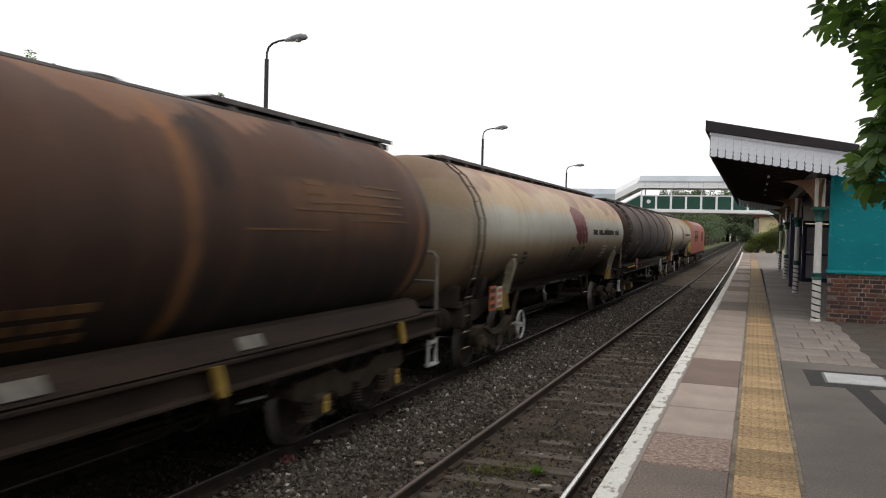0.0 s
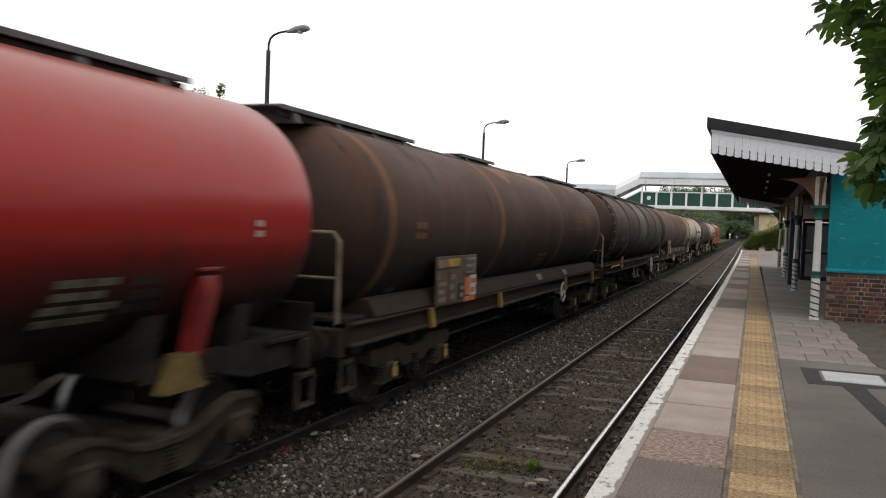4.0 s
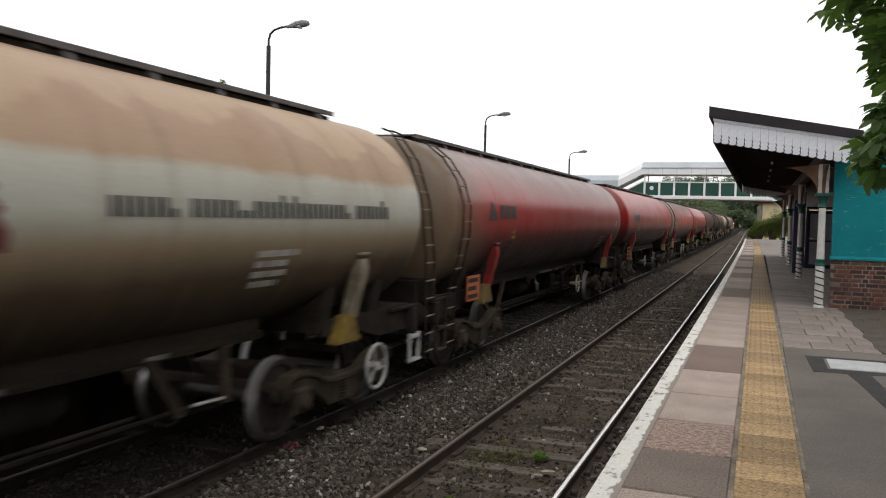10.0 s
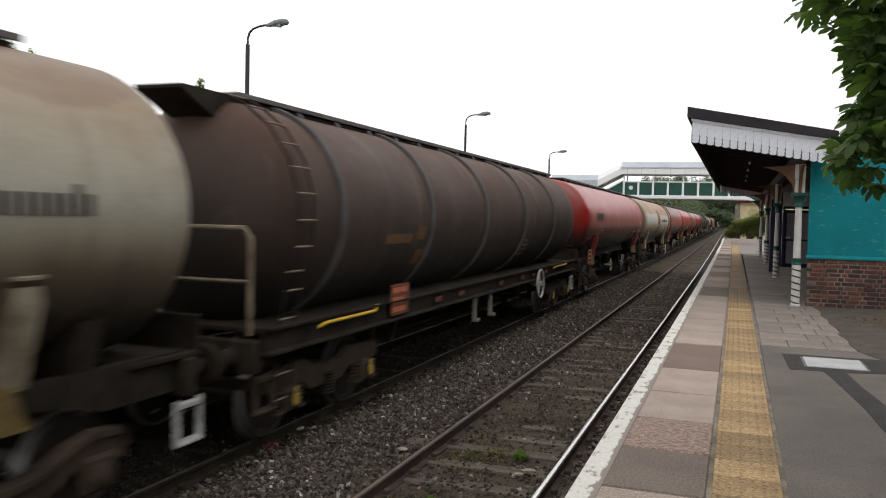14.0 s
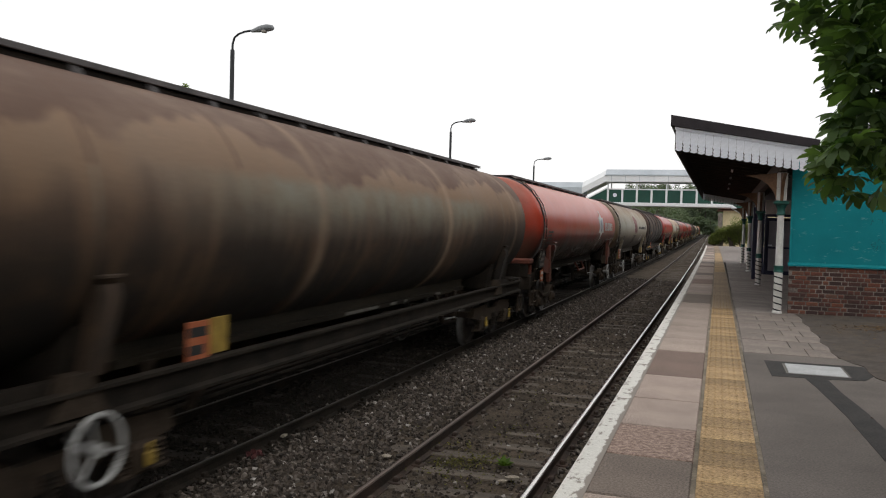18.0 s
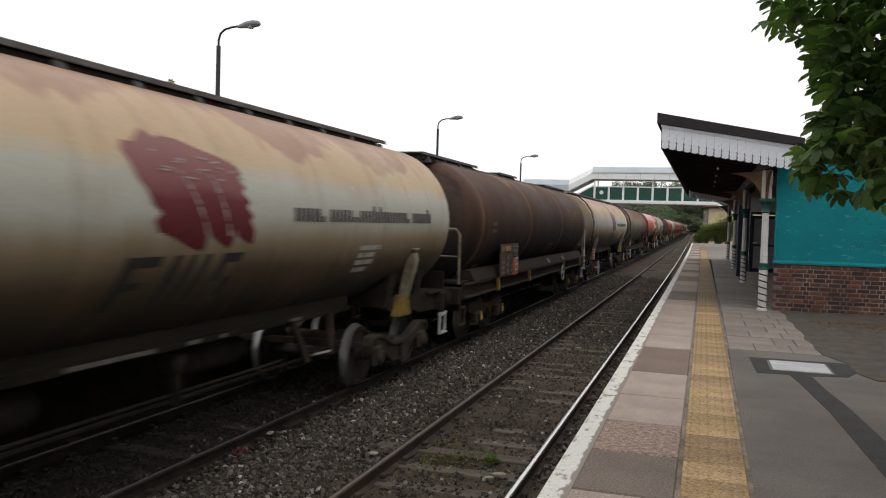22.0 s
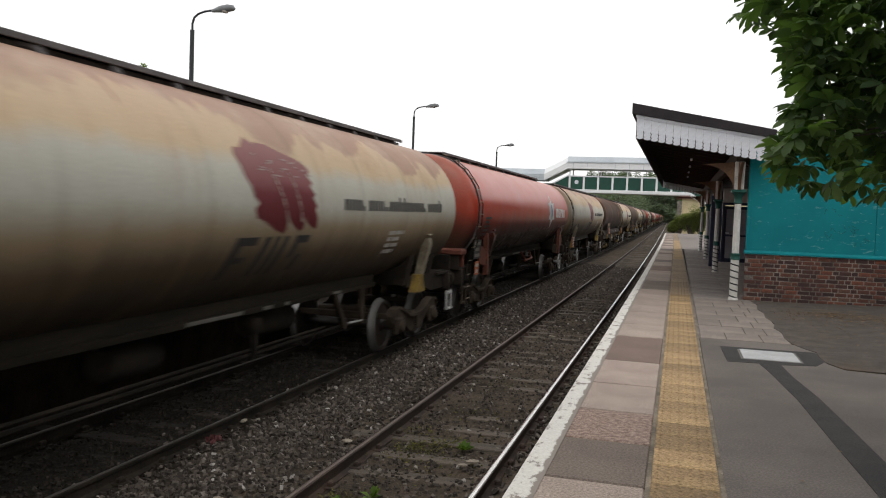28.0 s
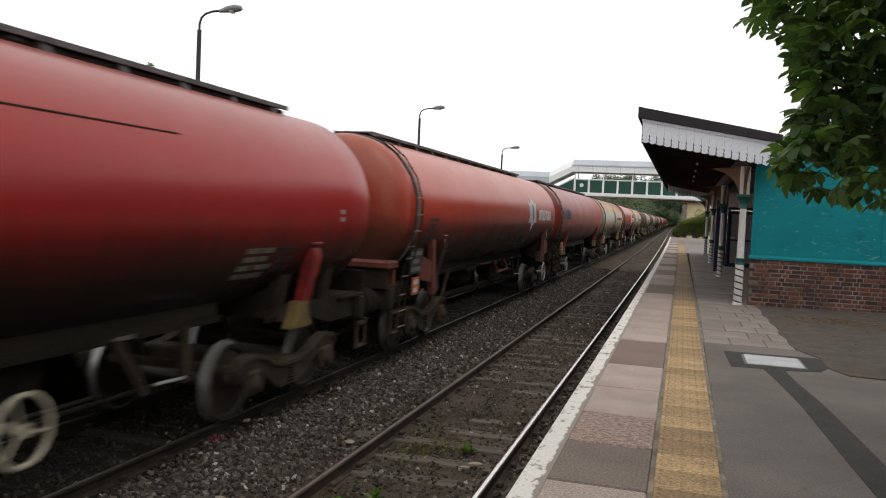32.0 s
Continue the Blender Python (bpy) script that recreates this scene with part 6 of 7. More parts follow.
def handwheel_geo(r, spokes=3):
    g = Geo()
    n = 28
    g.tube([(0, r * math.cos(2 * math.pi * i / n), r * math.sin(2 * math.pi * i / n)) for i in range(n + 1)], r * 0.085, 8, False)
    for i in range(spokes):
        a = 2 * math.pi * i / spokes + math.pi / 2
        g.tube([(-0.02, 0, 0), (-0.01, r * 0.5 * math.cos(a), r * 0.5 * math.sin(a)), (0, r * math.cos(a), r * math.sin(a))], r * 0.055, 6)
    g.lathe([(0.0, 0.04), (r * 0.2, 0.04), (r * 0.2, -0.1), (0.02, -0.3)], 10, "x")
    return g


def add_handwheel(w, y, z, r, look_i, x=1.22):
    h = put("handwheel", kept("handwheel|%s%.2f" % (look_i, r), lambda: handwheel_geo(r), look_i), w, pose(x, y, z, 18, 0, 0), "spoked brake handwheel")
    put("shaft", kept("handwheel_shaft|%.2f" % x, lambda: Geo().tube([(-0.05, 0, 0), (-0.5, 0, 0)], 0.03, 8).box((-0.45, 0, 0.12), (0.1, 0.2, 0.5), 0.02), "frame_dark"), h)


def add_gear(w, light="step_grey"):
    """Brake gear hung under the tank between the bogies."""
    put("brake_cylinder", kept("brake_cylinder", lambda: Geo().lathe([(0.0, -0.45), (0.17, -0.42), (0.19, -0.3), (0.19, 0.3), (0.17, 0.42), (0.0, 0.45)], 16, "y", (0.25, 0, 0.85)), "frame_dark"), w, pose(0, -0.9, 0))
    put("air_tank", kept("air_tank", lambda: Geo().lathe([(0.0, -0.7), (0.15, -0.64), (0.2, -0.5), (0.2, 0.5), (0.15, 0.64), (0.0, 0.7)], 16, "y", (0.2, 0, 0.9)), "frame_dark"), w, pose(0, 2.3, 0))
    put("pull_rod", kept("pull_rod", lambda: Geo().tube([(0.3, -5.2, 0.5), (0.3, 5.2, 0.5)], 0.028, 7).tube([(0.55, -5, 0.66), (0.55, 3.5, 0.66)], 0.022, 7), "frame_dark"), w)
    for y, t in ((3.9, 0.9), (4.62, 0.1), (-4.2, -0.9), (-4.9, -0.1)):
        put("strut", kept("strut|%.2f" % t, lambda: Geo().prism([(-0.07 - t * 0.5, 1.2), (0.07 - t * 0.5, 1.2), (0.06, 0.6), (-0.06, 0.6)], 0.7, 0.76, "x"), "bogie"), w, pose(0, y, 0), "dirty hanger strut")
    put("lever", kept("lever", lambda: Geo().tube([(0.72, -0.2, 0.665), (0.78, 0.2, 0.665)], 0.018, 7), "hand_white"), w, pose(0, 4.3, 0), "white brake release lever")
    put("valve", kept("valve", lambda: Geo().lathe([(0.0, 0.12), (0.08, 0.11), (0.09, 0.0), (0.06, -0.1), (0.0, -0.12)], 10, "z", (0.6, 0, 0.98)).tube([(0.6, 0, 0.9), (0.6, 0, 0.55)], 0.05, 8), "frame_dark"), w, pose(0, 1.2, 0), "discharge valve")


WALK = {"full": ((-0.22, 15.35),), "split": ((-1.94, 11.95), (5.16, 1.35)), "parts": ((-6.9, 4.2), (-1.4, 2.2), (6.3, 4.6)), "over": ((0.5, 16.9),), "long": ((-0.72, 16.35),)}


def add_walkway(w, plan="full", drop=0.0):
    full = plan != "parts"
    for y0, ln in WALK[plan]:
        p = put("walkway", kept("walkway|%.2f" % ln, lambda: Geo().box((0, 0, 3.925), (0.7, ln, 0.03), 0.008), "catwalk"), w, pose(0, y0, -drop), "dark steel roof walkway")
        for s in (-1, 1):
            put("runner", kept("runner|%.2f" % ln, lambda: Geo().box((0, 0, 3.836), (0.04, ln - 0.1, 0.085), 0.006), "frame_dark"), p, pose(s * 0.3, 0, 0))
            put("toe_board", kept("toe_board|%.2f" % ln, lambda: Geo().box((0, 0, 3.915), (0.022, ln, 0.06), 0.006), "catwalk"), p, pose(s * 0.36, 0, 0))
        for i in range(max(2, int(ln))):
            put("walkway_bracket", kept("walkway_bracket", lambda: Geo().prism([(-0.34, 3.91), (0.34, 3.91), (0.36, 3.86), (0.42, 3.75), (-0.42, 3.75), (-0.36, 3.84)], -0.045, 0.045, "y"), "catwalk"), p, pose(0, -ln / 2 + 0.4 + (ln - 0.8) * i / (max(2, int(ln)) - 1), 0), "small walkway bracket")
    if not full:
        put("roof_pipe", kept("roof_pipe", lambda: Geo().tube([(0.3, -8.0, 3.86), (0.3, 8.0, 3.86)], 0.035, 8), "catwalk"), w, pose(0, 0, -0.03))
    for y in (-2.4, 2.6):
        put("manlid", kept("manlid", lambda: Geo().lathe([(0.3, 3.6), (0.3, 3.84), (0.33, 3.85), (0.33, 3.88), (0.2, 3.91), (0.0, 3.915)], 18), "catwalk"), w, pose(0, y, 0))


def add_label(w, name, y, z, wd, hh, look_i, bars="", lab="", x=None):
    """A flat plate on the near and far sides, with plain bars for its writing."""
    for s in (1, -1):
        xx = x if x else 1.16
        p = put(name, kept("%s|%.2f,%.2f%s" % (name, wd, hh, look_i), lambda: Geo().box((0, 0, 0), (0.02, wd, hh), 0.004), look_i), w, pose(s * xx, y, z), lab)
        if bars:
            tagged(put("writing", kept("writing|%.2f,%.2f%s" % (wd, hh, bars), lambda: bars_geo(wd, hh), bars), p, pose(0.012 * s, 0, 0)), kind="stuff")


def bars_geo(wd, hh):
    g = Geo()
    n = max(2, int(hh / 0.13))
    for i in range(n):
        u = (0.82, 0.66, 0.76)[i % 3]
        g.box((0, -wd * (0.9 - u) / 2, hh * (0.5 - (i + 0.6) / (n + 0.2))), (0.004, wd * u, hh * 0.5 / n))
    return g


def stencil(w, y, z, wd, hh, look_i, lab=""):
    """Rows of unreadable stencilled writing on the shell, as bars."""
    def make():
        g = Geo()
        n = max(2, int(hh / 0.1))
        rnd = random.Random(int(y * 100) + int(z * 100) + int(wd * 1000))
        for i in range(n):
            if hh > 0.6 and rnd.random() < 0.42:
                continue
            zz = z - TANK_Z + hh * (0.5 - (i + 0.5) / n)
            a0, a1 = math.asin((zz - 0.3 * hh / n) / TANK_R), math.asin((zz + 0.3 * hh / n) / TANK_R)
            at, end = y - wd / 2 + rnd.choice((0, 0, 0.06)) * wd, y + wd / 2 - rnd.uniform(0, 0.3) * wd
            while at < end - 0.03:
                to = min(at + wd * rnd.uniform(0.12, 0.45), end)
                shell_patch(g, at, to, a0, a1, TANK_R + 0.002, 1, 1)
                at = to + rnd.uniform(0.02, 0.09) * wd
        return g
    tagged(put("stencil", kept("stencil|%.2f,%.2f,%.2f%s" % (y, z, wd, look_i), make, look_i), w, None, lab), kind="stuff")


def pad_geo():
    """A bracket that stands off the shell over the bogie."""
    return Geo().prism([(1.02, 1.28), (1.14, 1.28), (1.3, 1.92), (1.27, 2.02), (1.16, 2.02), (1.1, 1.7)], -0.11, 0.11, "y").box((1.24, 0, 2.08), (0.12, 0.26, 0.035), 0.008)


EMBLEM = [(-0.96, 0.4), (-0.8, 0.42), (-0.58, 0.58), (-0.45, 0.5), (-0.3, 0.54), (-0.1, 0.52), (0.2, 0.44), (0.5, 0.38), (0.8, 0.28), (0.85, 0.19), (0.72, 0.14), (0.87, 0.04), (0.77, -0.01), (0.91, -0.12), (0.83, -0.17), (0.95, -0.28), (0.89, -0.33), (0.98, -0.45), (0.96, -0.6), (0.8, -0.56), (0.66, -0.5), (0.6, -0.42), (0.56, -0.57), (0.48, -0.63), (0.3, -0.56), (0.15, -0.48), (0.1, -0.42), (0.08, -0.6), (0.0, -0.65), (-0.2, -0.6), (-0.45, -0.5), (-0.68, -0.44), (-0.74, -0.34), (-0.62, -0.26), (-0.74, -0.2), (-0.8, -0.05), (-0.9, 0.05), (-0.94, 0.2), (-1.0, 0.32)]
SLITS = []
for x, z, bx, bz, lift in ((-0.3, 0.18, 0.1, -0.5, 0.0), (0.2, 0.16, 0.5, -0.52, 0.0)):
    for k in range(9):
        u, v = k / 9, (k + 0.55 + 0.3 * (k % 2)) / 9
        ends = [(x + (bx - x) * q ** 0.75, z + (bz - z) * q) for q in (u, v)]
        wide = 0.008 + 0.008 * ((k * 7) % 3)
        SLITS.append([(ends[0][0] - wide, ends[0][1]), (ends[0][0] + wide, ends[0][1] + 0.01), (ends[1][0] + wide * 0.7, ends[1][1]), (ends[1][0] - wide, ends[1][1] - 0.012)])
for k in range(15):
    x, z, ln = -0.62 + 0.3 * (k % 5) + 0.06 * (k % 3), 0.34 - 0.09 * (k // 5) - 0.05 * (k % 2), 0.07 + 0.04 * (k % 4)
    SLITS.append([(x, z), (x + ln, z + 0.03 - 0.02 * (k % 3)), (x + ln, z + 0.012 - 0.02 * (k % 3)), (x, z - 0.014)])
STAR = [(0.0, 0.62), (0.08, 0.42), (0.2, 0.32), (0.46, 0.33), (0.37, 0.16), (0.36, -0.1), (0.46, -0.3), (0.2, -0.3), (0.08, -0.4), (0.0, -0.6), (-0.08, -0.4), (-0.2, -0.3), (-0.46, -0.3), (-0.36, -0.1), (-0.37, 0.16), (-0.46, 0.33), (-0.2, 0.32), (-0.08, 0.42)]


def shape_part(w, name, key, shapes, look_i, lab):
    def make():
        g = Geo()
        for outline, y, z in shapes:
            shell_shape(g, outline, TANK_R + 0.003, y, z)
        return g
    tagged(put(name, kept(key, make, look_i), w, None, lab), kind="stuff")


def bar(a, b, c, d):
    return [(a, c), (b, c), (b, d), (a, d)]


def belly(w, pad_look, foot_look):
    """What frameless wagons share below the tank."""
    for s in (-1, 1):
        put("sill", kept("sill", lambda: Geo().prism([(0.6, 1.17), (0.7, 1.17), (0.715, 1.24), (0.66, 1.25), (0.66, 1.42), (0.58, 1.42)], -5.3, 5.3, "y"), "sill"), w, pose(0, 0, 0, 0, 0, 0 if s > 0 else 180), "grimy sill along the belly")
        for y, ln in ((0.1, 1.2), (1.35, 0.25), (1.9, 0.12), (3.6, 0.3)):
            put("worn_strip", kept("worn_strip|%.2f" % ln, lambda: Geo().box((0, 0, 0), (0.01, ln, 0.045), 0.003), "label_grey"), w, pose(s * 0.712, y, 1.21), "paint worn to pale metal on the sill")
        for e in (-1, 1):
            put("end_frame", kept("end_frame", lambda: Geo().prism([(-1.35, 1.28), (1.2, 1.28), (1.2, 0.92), (0.2, 0.92), (-0.4, 1.06), (-1.35, 1.1)], -0.05, 0.05, "x"), "frame_dark"), w, pose(s * 0.98, e * 7.45, 0, 0, 0, 0 if e > 0 else 180))
            put("cradle", kept("cradle", lambda: Geo().prism([(-1.0, 1.15), (1.0, 1.15), (1.12, 1.7), (0.9, 1.5), (0.5, 1.34), (0, 1.3), (-0.5, 1.34), (-0.9, 1.5), (-1.12, 1.7)], -0.14, 0.14, "y"), "frame_dark"), w, pose(0, e * (7.4 if s > 0 else 6.1), 0))
            put("side_pad", kept("side_pad|" + pad_look, pad_geo, pad_look), w, pose(0, 6.65 if e > 0 else -6.0, 0, 0, 0, 0 if s > 0 else 180), "stand-off bracket on the shell")
            if foot_look:
                put("pad_foot", kept("pad_foot|" + foot_look, lambda: Geo().prism([(-0.28, 1.0), (0.28, 1.0), (0.2, 1.12), (0.11, 1.33), (-0.11, 1.33), (-0.2, 1.12)], 1.02, 1.18, "x"), foot_look), w, pose(0, 6.5 if e > 0 else -6.2, 0, 0, 0, 0 if s > 0 else 180), "ochre painted bracket foot")
    put("end_plate", kept("end_plate", lambda: Geo().box((0, 0, 1.24), (2.2, 0.9, 0.05), 0.01).box((0, -0.43, 1.42), (2.2, 0.04, 0.36), 0.01), "frame_dark"), w, pose(0, -8.35, 0), "dark end platform")
    put("end_plate", kept("end_plate", lambda: None, "frame_dark"), w, pose(0, 8.35, 0, 0, 0, 180), "dark end platform")


BOGIE = {"frame": 6.15, "frame_b": 6.15, "hoop": 6.93, "band": 6.4, "cream": 6.5, "grey": 6.5, "red": 6.4, "red_b": 6.4, "dusty": 6.4, "orange": 6.5}


LOGO = [([(-6.7, -0.04), (-6.2, -0.04), (-6.3, 0.18), (-6.44, 0.32), (-6.6, 0.18)], 0, 0)] + [(bar(a, a + 0.3, 0.0, 0.26), 0, 0) for a in (-6.0, -5.62, -5.25)]
LOGO_B = [([(-8.1, -0.02), (-7.85, 0.1), (-7.75, 0.42), (-7.55, 0.42), (-7.45, 0.1), (-7.3, -0.02), (-7.5, -0.1), (-7.9, -0.1)], 0, 0)] + [([(a, 0.34), (a + 0.42, 0.34), (a + 0.4, -0.06), (a + 0.06, -0.06)], 0, 0) for a in (-7.12, -6.64, -6.2)]


def wagon(label, tank_look, kind):
    turned = kind in ("red_c", "cream_b")
    plain = kind == "frame_c"
    kind = {"frame_c": "frame_b", "hoop_b": "hoop", "red_c": "red", "cream_b": "cream"}.get(kind, kind)
    w = thing("tank_wagon", label, "tank wagon", "tank wagons of the train")
    framed = kind in ("frame", "frame_b", "hoop")
    r = TANK_R
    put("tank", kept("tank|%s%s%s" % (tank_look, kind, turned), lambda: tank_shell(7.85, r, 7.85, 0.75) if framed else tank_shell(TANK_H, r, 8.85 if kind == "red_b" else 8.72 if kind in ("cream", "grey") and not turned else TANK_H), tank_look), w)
    add_ends(w, 9.15, "frame_brown" if kind != "hoop" and framed else "frame_dark")
    caps = "yellow_dirty" if framed or kind == "band" else ""
    for y in (-BOGIE[kind], BOGIE[kind]):
        add_bogie(w, y, not framed and kind != "band", caps)
    add_gear(w)
    if not framed:
        add_walkway(w, "split" if kind == "orange" else "long" if kind == "red_b" or turned and kind == "cream" else "full")
        belly(w, {"cream": "pad_cream", "grey": "pad_cream", "red": "pad_red", "red_b": "pad_red", "dusty": "pad_red"}.get(kind, tank_look), "foot_yellow" if kind == "cream" else "bogie" if kind in ("orange", "band") else "ochre")
        for y in () if kind in ("red", "red_b", "orange") else (-6.2, -4.1, -2.05, 0, 2.05, 4.1, 6.2):
            put("weld_band", kept("weld_band|" + tank_look, lambda: Geo().lathe([(r - 0.002, -0.03), (r + 0.002, -0.02), (r + 0.002, 0.02), (r - 0.002, 0.03)], 56, "y", (0, 0, TANK_Z)), tank_look), w, pose(0, y, 0))
    else:
        add_walkway(w, "parts" if kind != "hoop" else "over", 0.0)
        for s in (-1, 1):
            put("solebar", kept("solebar|" + kind, lambda: Geo().prism([(-0.02, 1.35), (0.11, 1.35), (0.11, 1.325), (0.03, 1.31), (0.03, 1.1), (0.11, 1.085), (0.11, 1.06), (-0.02, 1.06)], -8.6, 8.6, "y"), "frame_brown" if kind != "hoop" else "frame_dark"), w, pose(s * 1.17, 0, -0.06 if kind != "hoop" else 0, 0, 0, 0 if s > 0 else 180), "long channel solebar")
            if kind != "hoop":
                put("tank_flange", kept("tank_flange", lambda: Geo().prism([(0.6, 1.295), (1.22, 1.295), (1.235, 1.31), (1.12, 1.52), (0.98, 1.54)], -7.9, 7.9, "y"), "frame_brown"), w, pose(0, 0, 0, 0, 0, 0 if s > 0 else 180), "sloping saddle plate")
        put("deck", kept("deck", lambda: Geo().box((0, 0, 1.3), (2.2, 17.0, 0.06), 0.01), "frame_dark"), w)
        put("end_rail", kept("end_rail|wide", lambda: Geo().tube([(-1.14, 0, 1.3), (-1.14, 0, 2.3), (-1.06, 0, 2.4), (1.06, 0, 2.4), (1.14, 0, 2.3), (1.14, 0, 1.3)], 0.03, 8).tube([(-1.14, 0, 1.85), (1.14, 0, 1.85)], 0.02, 7).tube([(0, 0, 1.3), (0, 0, 1.9)], 0.025, 7), "rail_paint"), w, pose(0, -8.8, 0), "dirty cream handrail across the end")
        for y in (8.72,):
            put("end_rail", kept("end_rail|%s%s" % (kind, plain), lambda: Geo().tube([(0.3, 0, 1.3), (0.3, 0, 2.12), (0.36, 0, 2.2), (1.08, 0, 2.2), (1.14, 0, 2.12), (1.14, 0, 1.3)], 0.03, 8).tube([(0.3, 0, 1.75), (1.14, 0, 1.75)], 0.02, 7), "label_grey" if kind != "hoop" and not plain else "frame_brown"), w, pose(0, y, 0), "end handrail hoop")
    for y, s in ((8.55, 1), (-8.55, 1), (8.55, -1), (-8.55, -1)):
        pale = y > 0 and kind in ("cream", "grey", "frame", "frame_b", "hoop") and not plain
        if y < 0 and kind in ("cream", "grey"):
            continue
        put("step", kept("step|white" if pale else "step|grey", step_geo, "hand_white" if pale else "bogie"), w, pose(s * 1.16, y, 0.45), "white painted foot step" if pale else "")
    if kind == "cream" and turned:
        add_rungs(put("ladder", kept("ladder|end", lambda: tall_ladder_geo(), "bogie"), w, pose(0, -9.12, 0), "dusty end ladder up to the walkway"), TALL_RUNGS)
    elif kind in ("cream", "grey", "dusty", "orange", "band", "red_b"):
        for s in (0, 180):
            add_rungs(put("ladder", kept("ladder|shell", lambda: end_ladder_geo(0.45), "frame_dark"), w, pose(0, (-8.82 if kind == "red_b" else -8.48 if kind in ("cream", "grey") else -8.05) if s == 0 else 8.05, 0, 0, 0, s), "dark steel ladder up the shell"), SHELL_RUNGS)
    if kind == "dusty":
        add_rungs(put("ladder", kept("ladder|dark", lambda: tall_ladder_geo(), "frame_dark"), w, pose(0, -8.98, 0), "dark end ladder up to the walkway"), TALL_RUNGS)
    if kind in ("cream", "grey"):
        shape_part(w, "emblem", "emblem|cream", [([(u * 0.95 - v * 0.08, v * 0.92) for u, v in EMBLEM], 0.52, 0.27)], "maroon", "maroon company emblem")
        shape_part(w, "emblem_stroke", "emblem_stroke", [([(u * 0.95 - v * 0.08, v * 0.92) for u, v in o], 0.52, 0.27) for o in SLITS], "emblem_pale", "pale strokes in the emblem")
        for ob in [c for c in w.children if c.name.startswith("emblem_stroke")]:
            ob.matrix_basis = pose(0.01, 0, 0)
        slant = [(-0.56, -0.42, -0.88, -0.36), (-0.41, -0.1, -0.46, -0.36), (-0.41, -0.22, -0.68, -0.6), (0.08, 0.2, -0.88, -0.36), (0.32, 0.42, -0.88, -0.36), (0.55, 0.66, -0.88, -0.36), (0.86, 1.22, -0.46, -0.36), (0.86, 0.98, -0.66, -0.46), (1.08, 1.2, -0.86, -0.62)]
        shape_part(w, "wordmark", "wordmark|cream", [([(a + (lo + 0.88) * 0.27, lo), (c + (lo + 0.88) * 0.27, lo), (c + (hi + 0.88) * 0.27, hi), (a + (hi + 0.88) * 0.27, hi)], 0, 0) for a, c, lo, hi in slant], "ink", "faded dark wordmark drawn as slanted bars")
        strokes = [(2.35 + k * 0.233 + d, 0.075, 0.04 if k in (3, 7, 16) else 0.2 if k in (10, 11, 20) and d == 0 else 0.13) for k in range(21) for d in ((0.0,) if k in (3, 16) else (0.0, 0.115))]
        shape_part(w, "web_line", "web_line|cream", [(bar(a, a + wd, -0.03, hi), 0, 0) for a, wd, hi in strokes], "ink", "dark line of lettering drawn as bars")
        stencil(w, 4.75, 2.0, 0.75, 0.42, "label_white", "white stencilled data panel")
        stencil(w, -5.02, 2.0, 0.5, 0.32, "label_dark", "dark data panel")
        if not turned:
            add_handwheel(w, -5.4, 0.62, 0.28, "hand_white", 1.27)
        else:
            add_handwheel(w, 7.08, 0.62, 0.28, "hand_white", 1.27)
        add_label(w, "hazard_plate", -7.3, 1.3, 0.38, 0.46, "orange", "label_dark", "orange hazard plate", 1.24)
        add_label(w, "hazard_diamond", -6.88, 1.3, 0.32, 0.4, "label_white", "orange", "white hazard label", 1.24)
    if kind in ("red", "red_b", "dusty"):
        blue = "ink_blue" if kind == "red_b" else "ink"
        shape_part(w, "logo", "logo|" + kind, LOGO_B if kind == "red_b" else LOGO, blue, "dark logo drawn as plain shapes")
        stencil(w, 5.3, 1.88, 0.75, 0.4, "panel_grey", "grey green stencilled data panel")
        stencil(w, -5.15, 1.93, 0.4, 0.42, "label_dark", "dark data panel")
        stencil(w, 6.0, 1.9, 0.5, 0.36, "label_dark", "dark stencilled panel")
        stencil(w, 7.35, 2.45, 0.16, 0.2, "label_white", "small white label")
        stencil(w, -4.97, 2.24, 0.28, 0.2, "yellow_dirty", "small yellow label")
        if kind == "red_b":
            add_handwheel(w, -6.2, 0.62, 0.28, "hand_cream", 1.27)
        else:
            add_handwheel(w, 1.95 if turned else 2.32 if kind == "dusty" else -1.3, 0.76, 0.28 if turned else 0.23, "hand_cream", 1.1)
        if turned:
            shape_part(w, "scrape", "scrape", [(bar(-7.6, 3.75, 0.675, 0.69), 0, 0)], "frame_dark", "long thin dark scrape")
        if kind == "red_b":
            add_label(w, "hazard_plate", -7.87, 1.33, 0.38, 0.44, "orange", "bogie", "orange hazard plate", 1.24)
            add_label(w, "hazard_label", -7.47, 1.33, 0.36, 0.44, "label_white", "orange", "white and orange hazard label", 1.24)
        else:
            add_label(w, "hazard_plate", -7.13, 1.33, 0.66, 0.44, "orange", "bogie", "orange hazard plate", 1.2)
        for s in (-1, 1):
            put("end_label", kept("end_label", lambda: Geo().box((0, 0, 0), (0.24, 0.02, 0.26), 0.004), "yellow_dirty"), w, pose(0.35, s * 8.68, 2.7), "small yellow end label")
